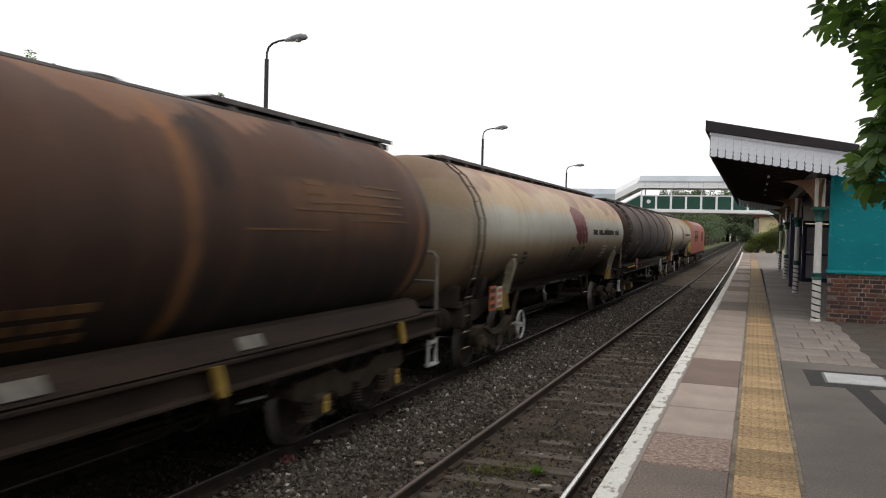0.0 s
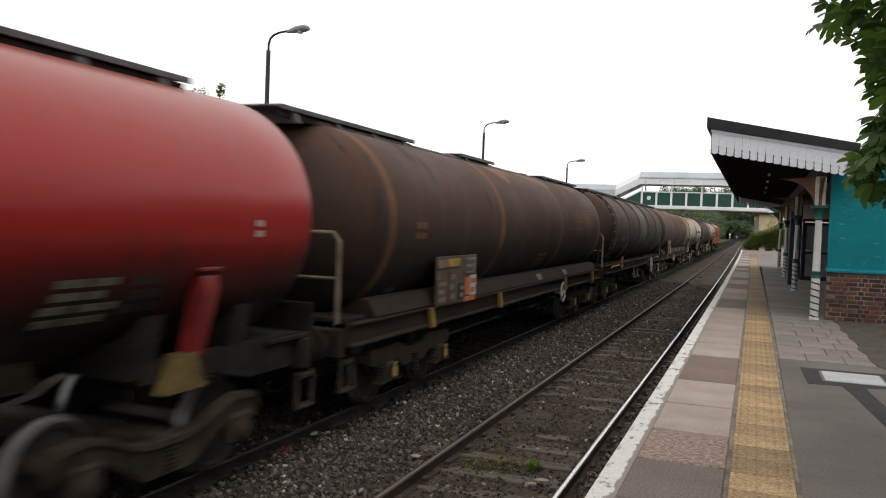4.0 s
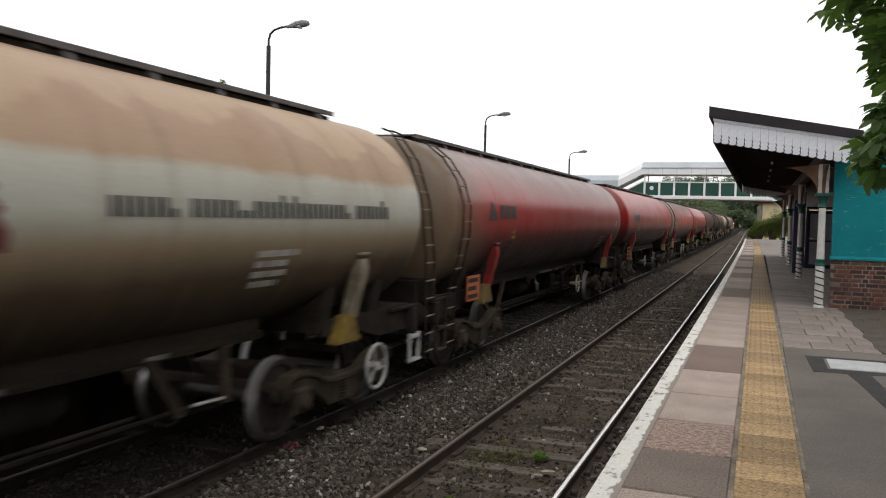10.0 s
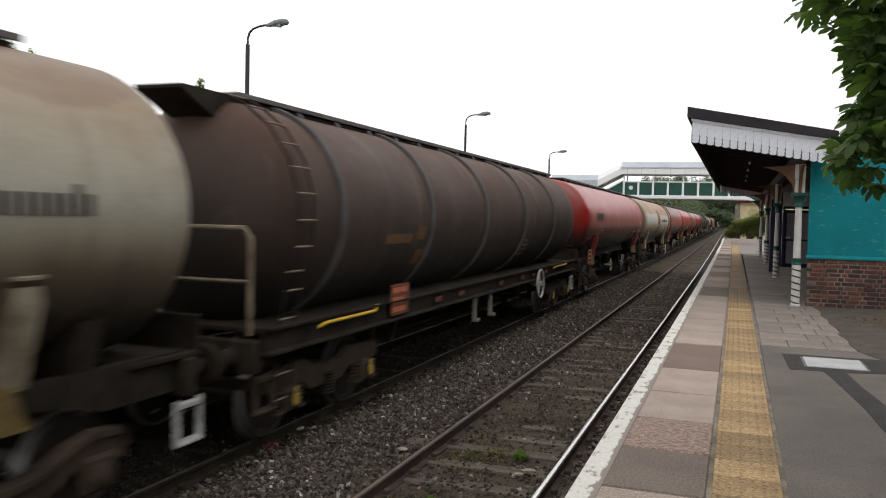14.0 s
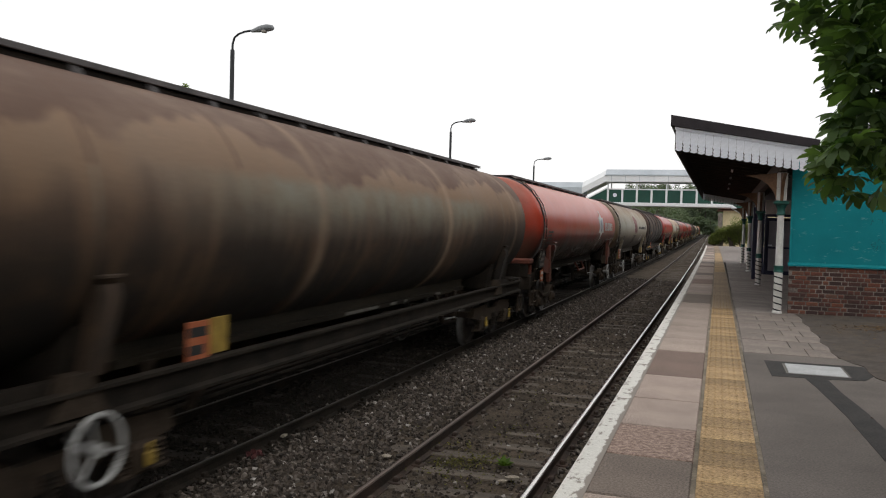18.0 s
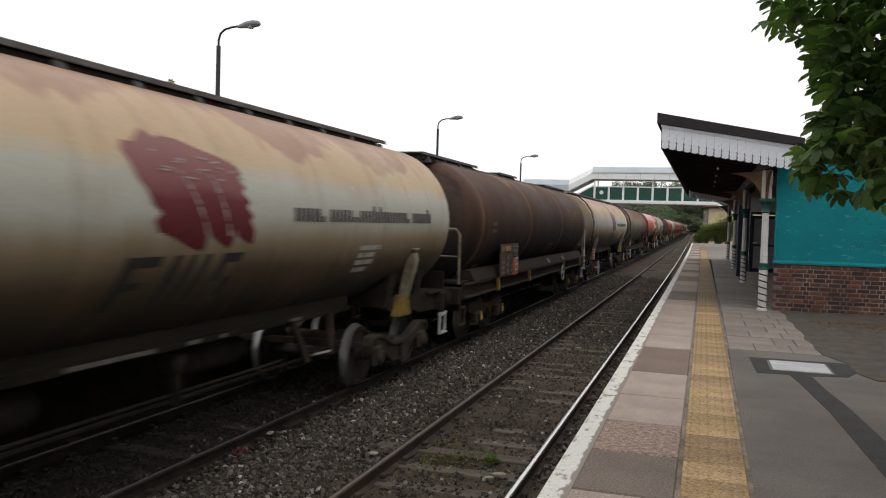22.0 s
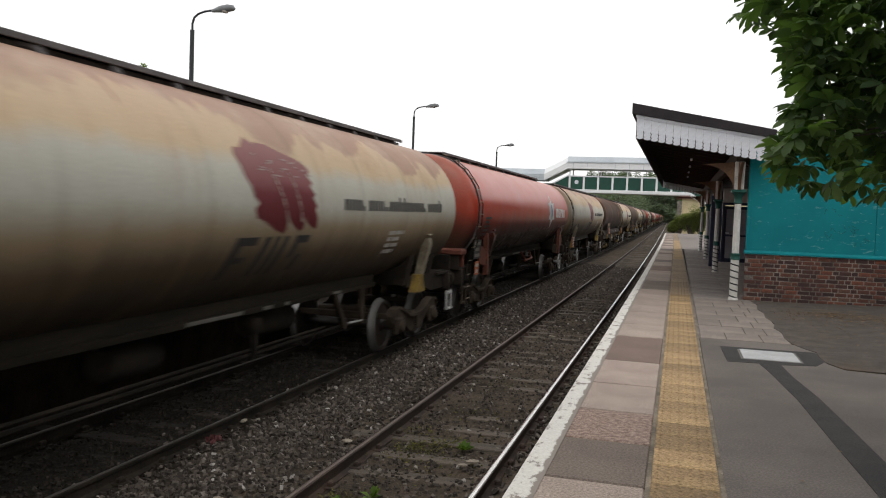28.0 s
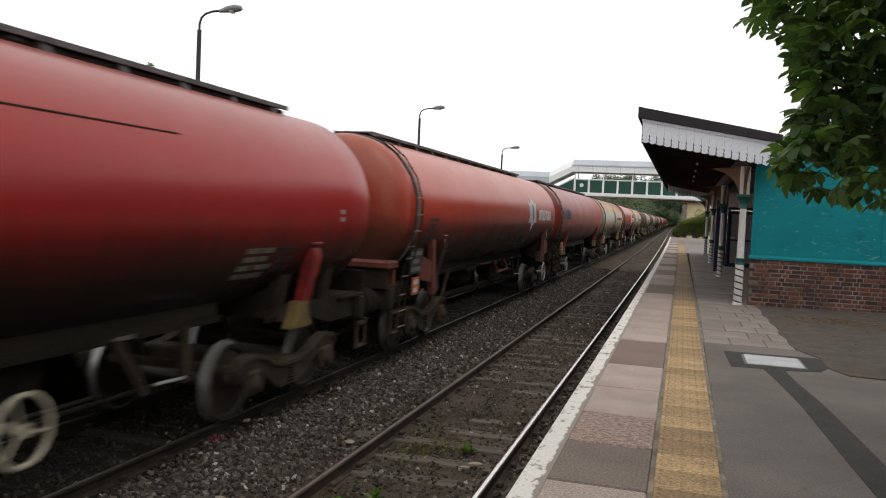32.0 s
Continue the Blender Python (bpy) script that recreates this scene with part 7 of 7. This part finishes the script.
    if kind == "orange":
        shape_part(w, "emblem", "emblem|star", [([(u * 1.5, v) for u, v in STAR], 3.62, 0.1)], "emblem_white", "white star emblem")
        shape_part(w, "emblem_centre", "emblem_centre|star", [([(0.11 * math.cos(a), 0.27 * math.sin(a)) for a in [math.pi * 2 * i / 16 for i in range(16)]], 3.62, 0.1)], "emblem_blue", "blue oval at the emblem's centre")
        for ob in [c for c in w.children if c.name.startswith("emblem_centre")]:
            ob.matrix_basis = pose(0.012, 0, 0)
        strokes = [(4.75, 0.15, 0.2), (4.99, 0.15, 0.22), (5.24, 0.15, 0.2), (5.53, 0.15, 0.22), (5.79, 0.15, 0.22), (6.07, 0.15, 0.22), (6.23, 0.09, 0.22), (6.42, 0.17, 0.2), (6.6, 0.12, 0.21), (6.84, 0.14, 0.2), (7.04, 0.14, 0.2)]
        shape_part(w, "wordmark", "wordmark|orange", [(bar(a, a + wd, 0.08 if wd < 0.1 else -0.12, hi), 0, 0) for a, wd, hi in strokes] + [(bar(a, c, lo, lo + 0.07), 0, 0) for a, c, lo in ((4.9, 5.24, 0.15), (5.68, 5.79, -0.12), (6.98, 7.04, -0.12), (6.98, 7.04, 0.13))], "emblem_white", "white wordmark drawn as bars")
        put("girth_band", kept("girth_band", lambda: Geo().lathe([(r, -0.05), (r + 0.03, -0.04), (r + 0.03, 0.04), (r, 0.05)], 56, "y", (0, 0, TANK_Z)), "catwalk"), w, pose(0, -7.95, 0), "dark girth band")
        put("end_valve", kept("end_valve", lambda: Geo().lathe([(0.2, 0.02), (0.24, -0.04), (0.2, -0.1), (0.12, -0.12), (0.0, -0.12)], 18, "y"), "frame_dark"), w, pose(0, -8.64, 2.55), "round end fitting")
        for e in (-1, 1):
            for s in (-1, 1):
                put("bolster_post", kept("bolster_post", lambda: Geo().prism([(-0.12, 0.97), (0.12, 0.97), (0.18, 1.6), (0.2, 2.02), (0.04, 2.02), (-0.02, 1.6)], -0.05, 0.05, "x").prism([(0.12, 1.2), (0.85, 1.3), (0.95, 1.5), (0.7, 1.72), (0.18, 1.6)], -0.03, 0.02, "x"), "orange_dusty"), w, pose(s * 1.2, e * 6.5, 0, 0, 0, 0 if e > 0 else 180), "dusty orange bolster post")
        put("brake_lever", kept("brake_lever|orange", lambda: Geo().tube([(0.86, 0.95, 0.93), (0.86, 2.35, 0.96)], 0.035, 8).tube([(0.86, 2.3, 0.96), (0.74, 2.35, 1.22)], 0.03, 8).tube([(0.86, 1.1, 0.93), (0.72, 1.0, 1.22)], 0.03, 8), "orange_dusty"), w, None, "dusty orange brake lever under the tank")
        stencil(w, -6.9, 2.2, 0.7, 0.5, "label_dark", "dark data boards")
        add_label(w, "data_board", -7.6, 1.65, 0.7, 0.45, "label_dark", "label_grey", "dark data board", 1.22)
        add_label(w, "hazard_plate", -7.6, 1.2, 0.35, 0.32, "orange", "label_white", "orange hazard plate", 1.22)
        add_handwheel(w, 6.5, 0.64, 0.3, "hand_white", 1.27)
        put("end_beam", kept("end_beam", lambda: Geo().box((0, 0, 1.62), (2.3, 0.5, 0.14), 0.03).box((0, 0.2, 1.35), (2.2, 0.06, 0.5), 0.02), "orange_dusty"), w, pose(0, -8.6, 0))
    if kind == "band":
        for s in (-1, 1):
            put("solebar", kept("solebar|band", lambda: Geo().prism([(-0.02, 1.2), (0.1, 1.2), (0.1, 1.17), (0.03, 1.15), (0.03, 0.98), (0.1, 0.96), (0.1, 0.93), (-0.02, 0.93)], -8.6, 8.6, "y"), "frame_dark"), w, pose(s * 1.1, 0, 0, 0, 0, 0 if s > 0 else 180), "long dark channel solebar")
        add_handwheel(w, -6.1, 0.72, 0.28, "hand_white", 1.26)
        add_label(w, "hazard_plate", -4.6, 1.38, 0.36, 0.38, "orange", "label_dark", "orange and yellow hazard plate", 1.1)
        add_label(w, "hazard_label", -4.26, 1.4, 0.3, 0.36, "yellow_dirty", "", "yellow hazard label", 1.1)
        put("girth_band", kept("girth_band", lambda: None, "catwalk"), w, pose(0, -7.9, 0), "dark girth band")
    if kind in ("frame", "frame_b"):
        add_label(w, "data_board", -5.0, 1.66, 1.9, 0.78, "board_brown", "", "brown data board with plates and rows of writing", 1.29)
        for y, z, wd, hh, look_i, bars, lab in (
                (-5.72, 1.5, 0.42, 0.4, "board_brown", "board_pink", "block of faded pink writing"), (-5.27, 1.56, 0.32, 0.5, "board_brown", "board_pink", "block of faded pink writing"),
                (-5.75, 1.93, 0.34, 0.13, "board_pink", "", "faded pink plate"), (-5.25, 1.94, 0.56, 0.13, "yellow_dirty", "", "yellow plate"),
                (-4.4, 1.87, 0.5, 0.26, "label_grey", "board_brown", "worn grey plate"), (-4.55, 1.53, 0.24, 0.3, "orange", "", "orange hazard plate"),
                (-4.25, 1.53, 0.3, 0.34, "label_white", "orange", "white hazard label"), (-4.42, 1.31, 0.6, 0.08, "orange", "", "orange strip"), (-4.82, 1.46, 0.24, 0.26, "label_dark", "label_grey", "small dark plate")):
            add_label(w, "plate", y, z, wd, hh, look_i, bars, lab, 1.315)
        stencil(w, -6.75, 1.52, 0.5, 0.24, "label_grey", "grey stencilled lines low on the shell")
        stencil(w, 4.75, 2.85, 0.5, 0.9, "rubbed", "rubbed gold remains of lettering")
        shape_part(w, "rubbed_line", "rubbed_line", [(bar(4.9, 7.0, 0.3, 0.325), 0, 0), (bar(4.2, 6.9, 0.2, 0.222), 0, 0), (bar(5.4, 7.1, 0.1, 0.118), 0, 0), (bar(5.6, 7.0, 0.42, 0.45), 0, 0), (bar(5.9, 6.9, 0.54, 0.56), 0, 0), (bar(3.3, 4.9, -0.02, 0.0), 0, 0)], "rubbed", "long thin rubbed gold lines")
        stencil(w, 1.2, 1.8, 1.0, 0.36, "rubbed", "rubbed stencilled data panel")
        stencil(w, -6.6, 2.45, 0.5, 0.3, "rubbed", "rubbed gold panel")
        for y in (0.9, 3.6):
            put("sole_plate", kept("sole_plate", lambda: Geo().box((0, 0, 0), (0.02, 0.42, 0.14), 0.004), "label_grey"), w, pose(1.19, y, 1.41, 0, -28, 0), "pale worn plate on the saddle")
        add_handwheel(w, -1.7 if kind == "frame" else 2.95, 0.93, 0.24, "hand_cream" if kind == "frame" else "hand_white", 1.32)
        for y in (-6.07, -2.5, 2.95 if kind == "frame" else 3.35, 7.06):
            put("tie_down", kept("tie_down", lambda: Geo().prism([(-0.1, 1.28), (0.02, 1.28), (0.14, 0.98), (0.02, 0.98)], 1.26, 1.32, "x"), "yellow_dirty"), w, pose(0, y, 0), "yellow lever")
        if kind == "frame_b" and not plain:
            put("end_steps", kept("end_steps", lambda: Geo().box((0, -0.17, 1.1), (0.05, 0.05, 0.7), 0.008).box((0, 0.17, 1.1), (0.05, 0.05, 0.7), 0.008).box((0, 0, 0.78), (0.1, 0.32, 0.05), 0.008).box((0, 0, 1.08), (0.1, 0.32, 0.05), 0.008), "hand_white"), w, pose(1.2, 8.88, 0), "white painted end steps")
            put("step_plate", kept("step_plate", lambda: Geo().box((0, 0, 0), (0.04, 0.38, 0.3), 0.008), "hand_white"), w, pose(1.2, 8.88, 1.42), "white plate over the steps")
            put("grab_hoop", kept("grab_hoop", lambda: Geo().tube([(-0.02, 0.17, 1.5), (-0.02, 0.17, 2.3), (-0.05, 0.1, 2.42), (-0.05, -0.22, 2.46), (-0.04, -0.3, 2.4)], 0.025, 8), "hand_white"), w, pose(1.2, 8.88, 0), "white grab hoop")
    if kind == "hoop":
        add_rungs(put("ladder", kept("ladder|shell", lambda: end_ladder_geo(0.45), "frame_dark"), w, pose(0, -8.1, 0), "dark steel ladder up the shell"), SHELL_RUNGS)
        put("walkway_gusset", kept("walkway_gusset", lambda: Geo().prism([(-8.85, 3.9), (-7.3, 3.9), (-7.3, 3.78), (-7.9, 3.5), (-8.1, 3.55), (-8.85, 3.86)], -0.3, 0.3, "x"), "frame_dark"), w, None, "dark gusset under the walkway's end")
        for y in (-7.1, -4.02, -1.0, 2.05, 5.1):
            put("hoop", kept("hoop", lambda: Geo().lathe([(r, -0.06), (r + 0.045, -0.05), (r + 0.055, 0.0), (r + 0.045, 0.05), (r, 0.06)], 56, "y", (0, 0, TANK_Z)), "hoop_steel"), w, pose(0, y, 0), "raised girth hoop")
        add_handwheel(w, 3.66, 0.97, 0.34, "hand_white", 1.34)
        stencil(w, 2.5, 1.9, 1.0, 0.42, "label_grey", "grey stencilled data panel")
        add_label(w, "hazard_plate", -5.1, 1.36, 0.66, 0.44, "orange_dusty", "orange", "faded orange hazard plate", 1.26)
        shape_part(w, "rubbed_lettering", "rubbed_lettering", [(bar(-5.7, -4.75, -0.38, -0.24), 0, 0), (bar(-4.45, -4.15, -0.75, -0.5), 0, 0), (bar(-4.55, -4.25, -0.33, -0.12), 0, 0)], "rubbed", "rubbed gold remains of lettering")
        for y in (-3.4, -2.2, 0.4, 2.2, 3.3, 4.7):
            put("orange_mark", kept("orange_mark", lambda: Geo().box((0, 0, 0), (0.012, 0.3, 0.08), 0.003), "orange_dusty"), w, pose(1.245, y, 1.21), "faded orange stencil")
        for y in (-6.6, 6.5):
            put("grab_rail", kept("grab_rail", lambda: Geo().tube([(1.24, -0.9, 1.24), (1.28, -0.8, 1.28), (1.28, 0.6, 1.28), (1.24, 0.75, 1.34)], 0.022, 7), "yellow"), w, pose(0, y, 0), "yellow grab rail")
        for y in (-1.28, -0.24):
            put("hanger", kept("hanger", lambda: Geo().box((1.2, 0, 0.85), (0.06, 0.14, 0.5), 0.01).box((1.24, 0, 0.62), (0.1, 0.2, 0.06), 0.01), "label_grey"), w, pose(0, y, 0))
    return w


KINDS = {
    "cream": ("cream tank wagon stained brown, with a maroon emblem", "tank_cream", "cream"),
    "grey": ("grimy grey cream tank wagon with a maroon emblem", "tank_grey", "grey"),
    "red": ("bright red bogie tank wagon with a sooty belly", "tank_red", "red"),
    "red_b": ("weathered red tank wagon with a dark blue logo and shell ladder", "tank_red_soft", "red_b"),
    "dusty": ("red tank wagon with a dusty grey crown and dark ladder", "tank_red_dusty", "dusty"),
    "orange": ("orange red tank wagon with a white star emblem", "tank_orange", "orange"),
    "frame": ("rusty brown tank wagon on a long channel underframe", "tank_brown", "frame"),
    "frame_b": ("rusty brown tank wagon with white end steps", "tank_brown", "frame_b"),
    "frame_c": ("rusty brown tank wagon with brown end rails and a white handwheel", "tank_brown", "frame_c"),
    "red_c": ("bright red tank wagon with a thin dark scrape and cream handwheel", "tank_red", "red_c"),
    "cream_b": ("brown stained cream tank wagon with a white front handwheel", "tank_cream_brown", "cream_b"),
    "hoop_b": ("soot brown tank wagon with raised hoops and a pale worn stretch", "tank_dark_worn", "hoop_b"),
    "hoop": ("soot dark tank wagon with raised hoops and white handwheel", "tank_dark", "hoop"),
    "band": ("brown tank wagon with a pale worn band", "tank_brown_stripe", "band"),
}
# each wagon's kind and where the front shoulder of its tank stands at the start
TRAIN = [("grey", 66.0), ("hoop", 48.0), ("cream", 30.2), ("frame", 11.5), ("hoop_b", -6.25), ("frame_c", -24.6), ("red", -42.7), ("dusty", -60.89), ("red", -78.67), ("dusty", -97.15), ("cream_b", -115.33), ("red", -133.38), ("hoop", -152.14), ("grey", -170.5), ("orange", -188.76), ("band", -207.27), ("cream", -225.72), ("frame_b", -244.45), ("cream", -262.87), ("frame", -281.25), ("cream", -299.6), ("orange", -317.9), ("cream", -336.28), ("red_b", -354.7), ("orange", -373.3), ("red_c", -391.88)]
wagons, first = [], {}
for kind, nose in TRAIN:
    if kind in first:
        w = copy_thing(first[kind], pose(0, 0, 0))
    else:
        w = first[kind] = wagon(*KINDS[kind])
    wagons.append((w, nose - TANK_H))


def build_loco():
    w = thing("diesel_locomotive", "faded red diesel locomotive with yellow ends hauling the wagons", "locomotive")
    side = [(-1.3, 1.1), (-1.33, 1.5), (-1.33, 2.9), (-1.15, 3.45), (-0.7, 3.8), (0, 3.88), (0.7, 3.8), (1.15, 3.45), (1.33, 2.9), (1.33, 1.5), (1.3, 1.1)]
    part("body", Geo().prism(side, -8.6, 8.6, "y"), "loco_red", w, "faded red body side", smooth=30)
    for s in (-1, 1):
        n = len(side)
        vs = [(x, s * 8.6, z) for x, z in side] + [(x * 0.93, s * (10.25 if z < 2.3 else 9.85 if z < 3 else 9.35), z * 0.995) for x, z in side]
        cab = part("cab", Geo().add(vs, [(i, (i + 1) % n, n + (i + 1) % n, n + i) for i in range(n)]), "loco_red", w, "red cab side", smooth=0)
        front = [(x * 0.93, s * (10.25 if z < 2.3 else 9.85 if z < 3 else 9.35), z * 0.995) for x, z in side]
        part("cab_front", Geo().add(front + [(x, y + s * 0.03, z) for x, y, z in front], [tuple(range(n)), tuple(range(n, 2 * n))] + [(i, (i + 1) % n, n + (i + 1) % n, n + i) for i in range(n)]), "yellow_dirty", cab, "yellow cab end", smooth=0)
        for x in (-0.55, 0.55):
            part("windscreen", Geo().box((x, s * 9.98, 2.75), (0.85, 0.1, 0.6), 0.03, pose(0, 0, 0, -14 * s, 0, 0)), "glass", cab)
            part("lamp", Geo().lathe([(0.0, 0.03), (0.09, 0.02), (0.1, -0.05)], 12, "y", (x * 1.6, s * 10.3, 1.6)), "label_white", cab)
        part("buffer_beam", Geo().box((0, s * 10.2, 1.05), (2.5, 0.2, 0.4), 0.03), "frame_dark", w)
        for x in (-0.87, 0.87):
            part("buffer", Geo().lathe([(0.1, 0), (0.1, 0.4), (0.24, 0.42), (0.2, 0.5), (0, 0.51)] if s > 0 else [(0, -0.51), (0.2, -0.5), (0.24, -0.42), (0.1, -0.4), (0.1, 0)], 16, "y", (x, s * 10.3, 1.05)), "frame_dark", w)
        b = part("bogie", Geo().box((1.08, 0, 0.62), (0.1, 5.4, 0.3), 0.04).box((-1.08, 0, 0.62), (0.1, 5.4, 0.3), 0.04).box((0, 0, 0.6), (2.1, 0.4, 0.3), 0.03).box((1.12, -2, 0.5), (0.14, 0.4, 0.4), 0.05).box((1.12, 0, 0.5), (0.14, 0.4, 0.4), 0.05).box((1.12, 2, 0.5), (0.14, 0.4, 0.4), 0.05), "bogie", w, m=pose(0, s * 6.6, 0))
        for d in (-2.0, 0.0, 2.0):
            put("wheelset", kept("wheelset", wheelset_geo, "wheel"), b, pose(0, d, WHEEL_R))
    part("fuel_tank", Geo().box((0, 0, 0.72), (2.4, 4.6, 0.7), 0.08), "frame_dark", w)
    part("skirt", Geo().box((0, 0, 1.06), (2.62, 17.4, 0.16), 0.02), "frame_dark", w)
    for y in (-6.4, -4.9, -3.4, 3.6, 5.2):
        for s in (-1, 1):
            g = Geo()
            for k in range(9):
                g.box((s * 1.335, y, 2.1 + k * 0.1), (0.03, 1.2, 0.05), 0.005)
            part("grille", g, "frame_dark", w, "dark louvred grille")
    return w


wagons.append((build_loco(), 66.0 + 0.87 + 10.7))


# ---- what moves: the train rolls away down the far line ----
def motions():
    for w, start in wagons:
        rows = []
        for i in range(17):
            t = 2.0 * i
            y = start + SPEED * t
            rows.append((t, pose(TRAIN_X + bend(y), y, RAIL_Z, 0, 0, lean(y))))
        walk(w, rows)
    turning = {}
    for ob in [o for o in scene.objects if o.name.split(".")[0] == "wheelset"]:
        d = round(ob.matrix_basis.translation.y, 2)
        if d not in turning:
            walk(ob, [(i / FPS, pose(0, d, WHEEL_R, -math.degrees(SPEED * i / FPS / WHEEL_R), 0, 0)) for i in range(32 * FPS + 1)])
            turning[d] = ob
        else:
            ob.rotation_mode = "QUATERNION"
            keys = ob.animation_data_create()
            keys.action = turning[d].animation_data.action
            keys.action_slot = turning[d].animation_data.action_slot


motions()
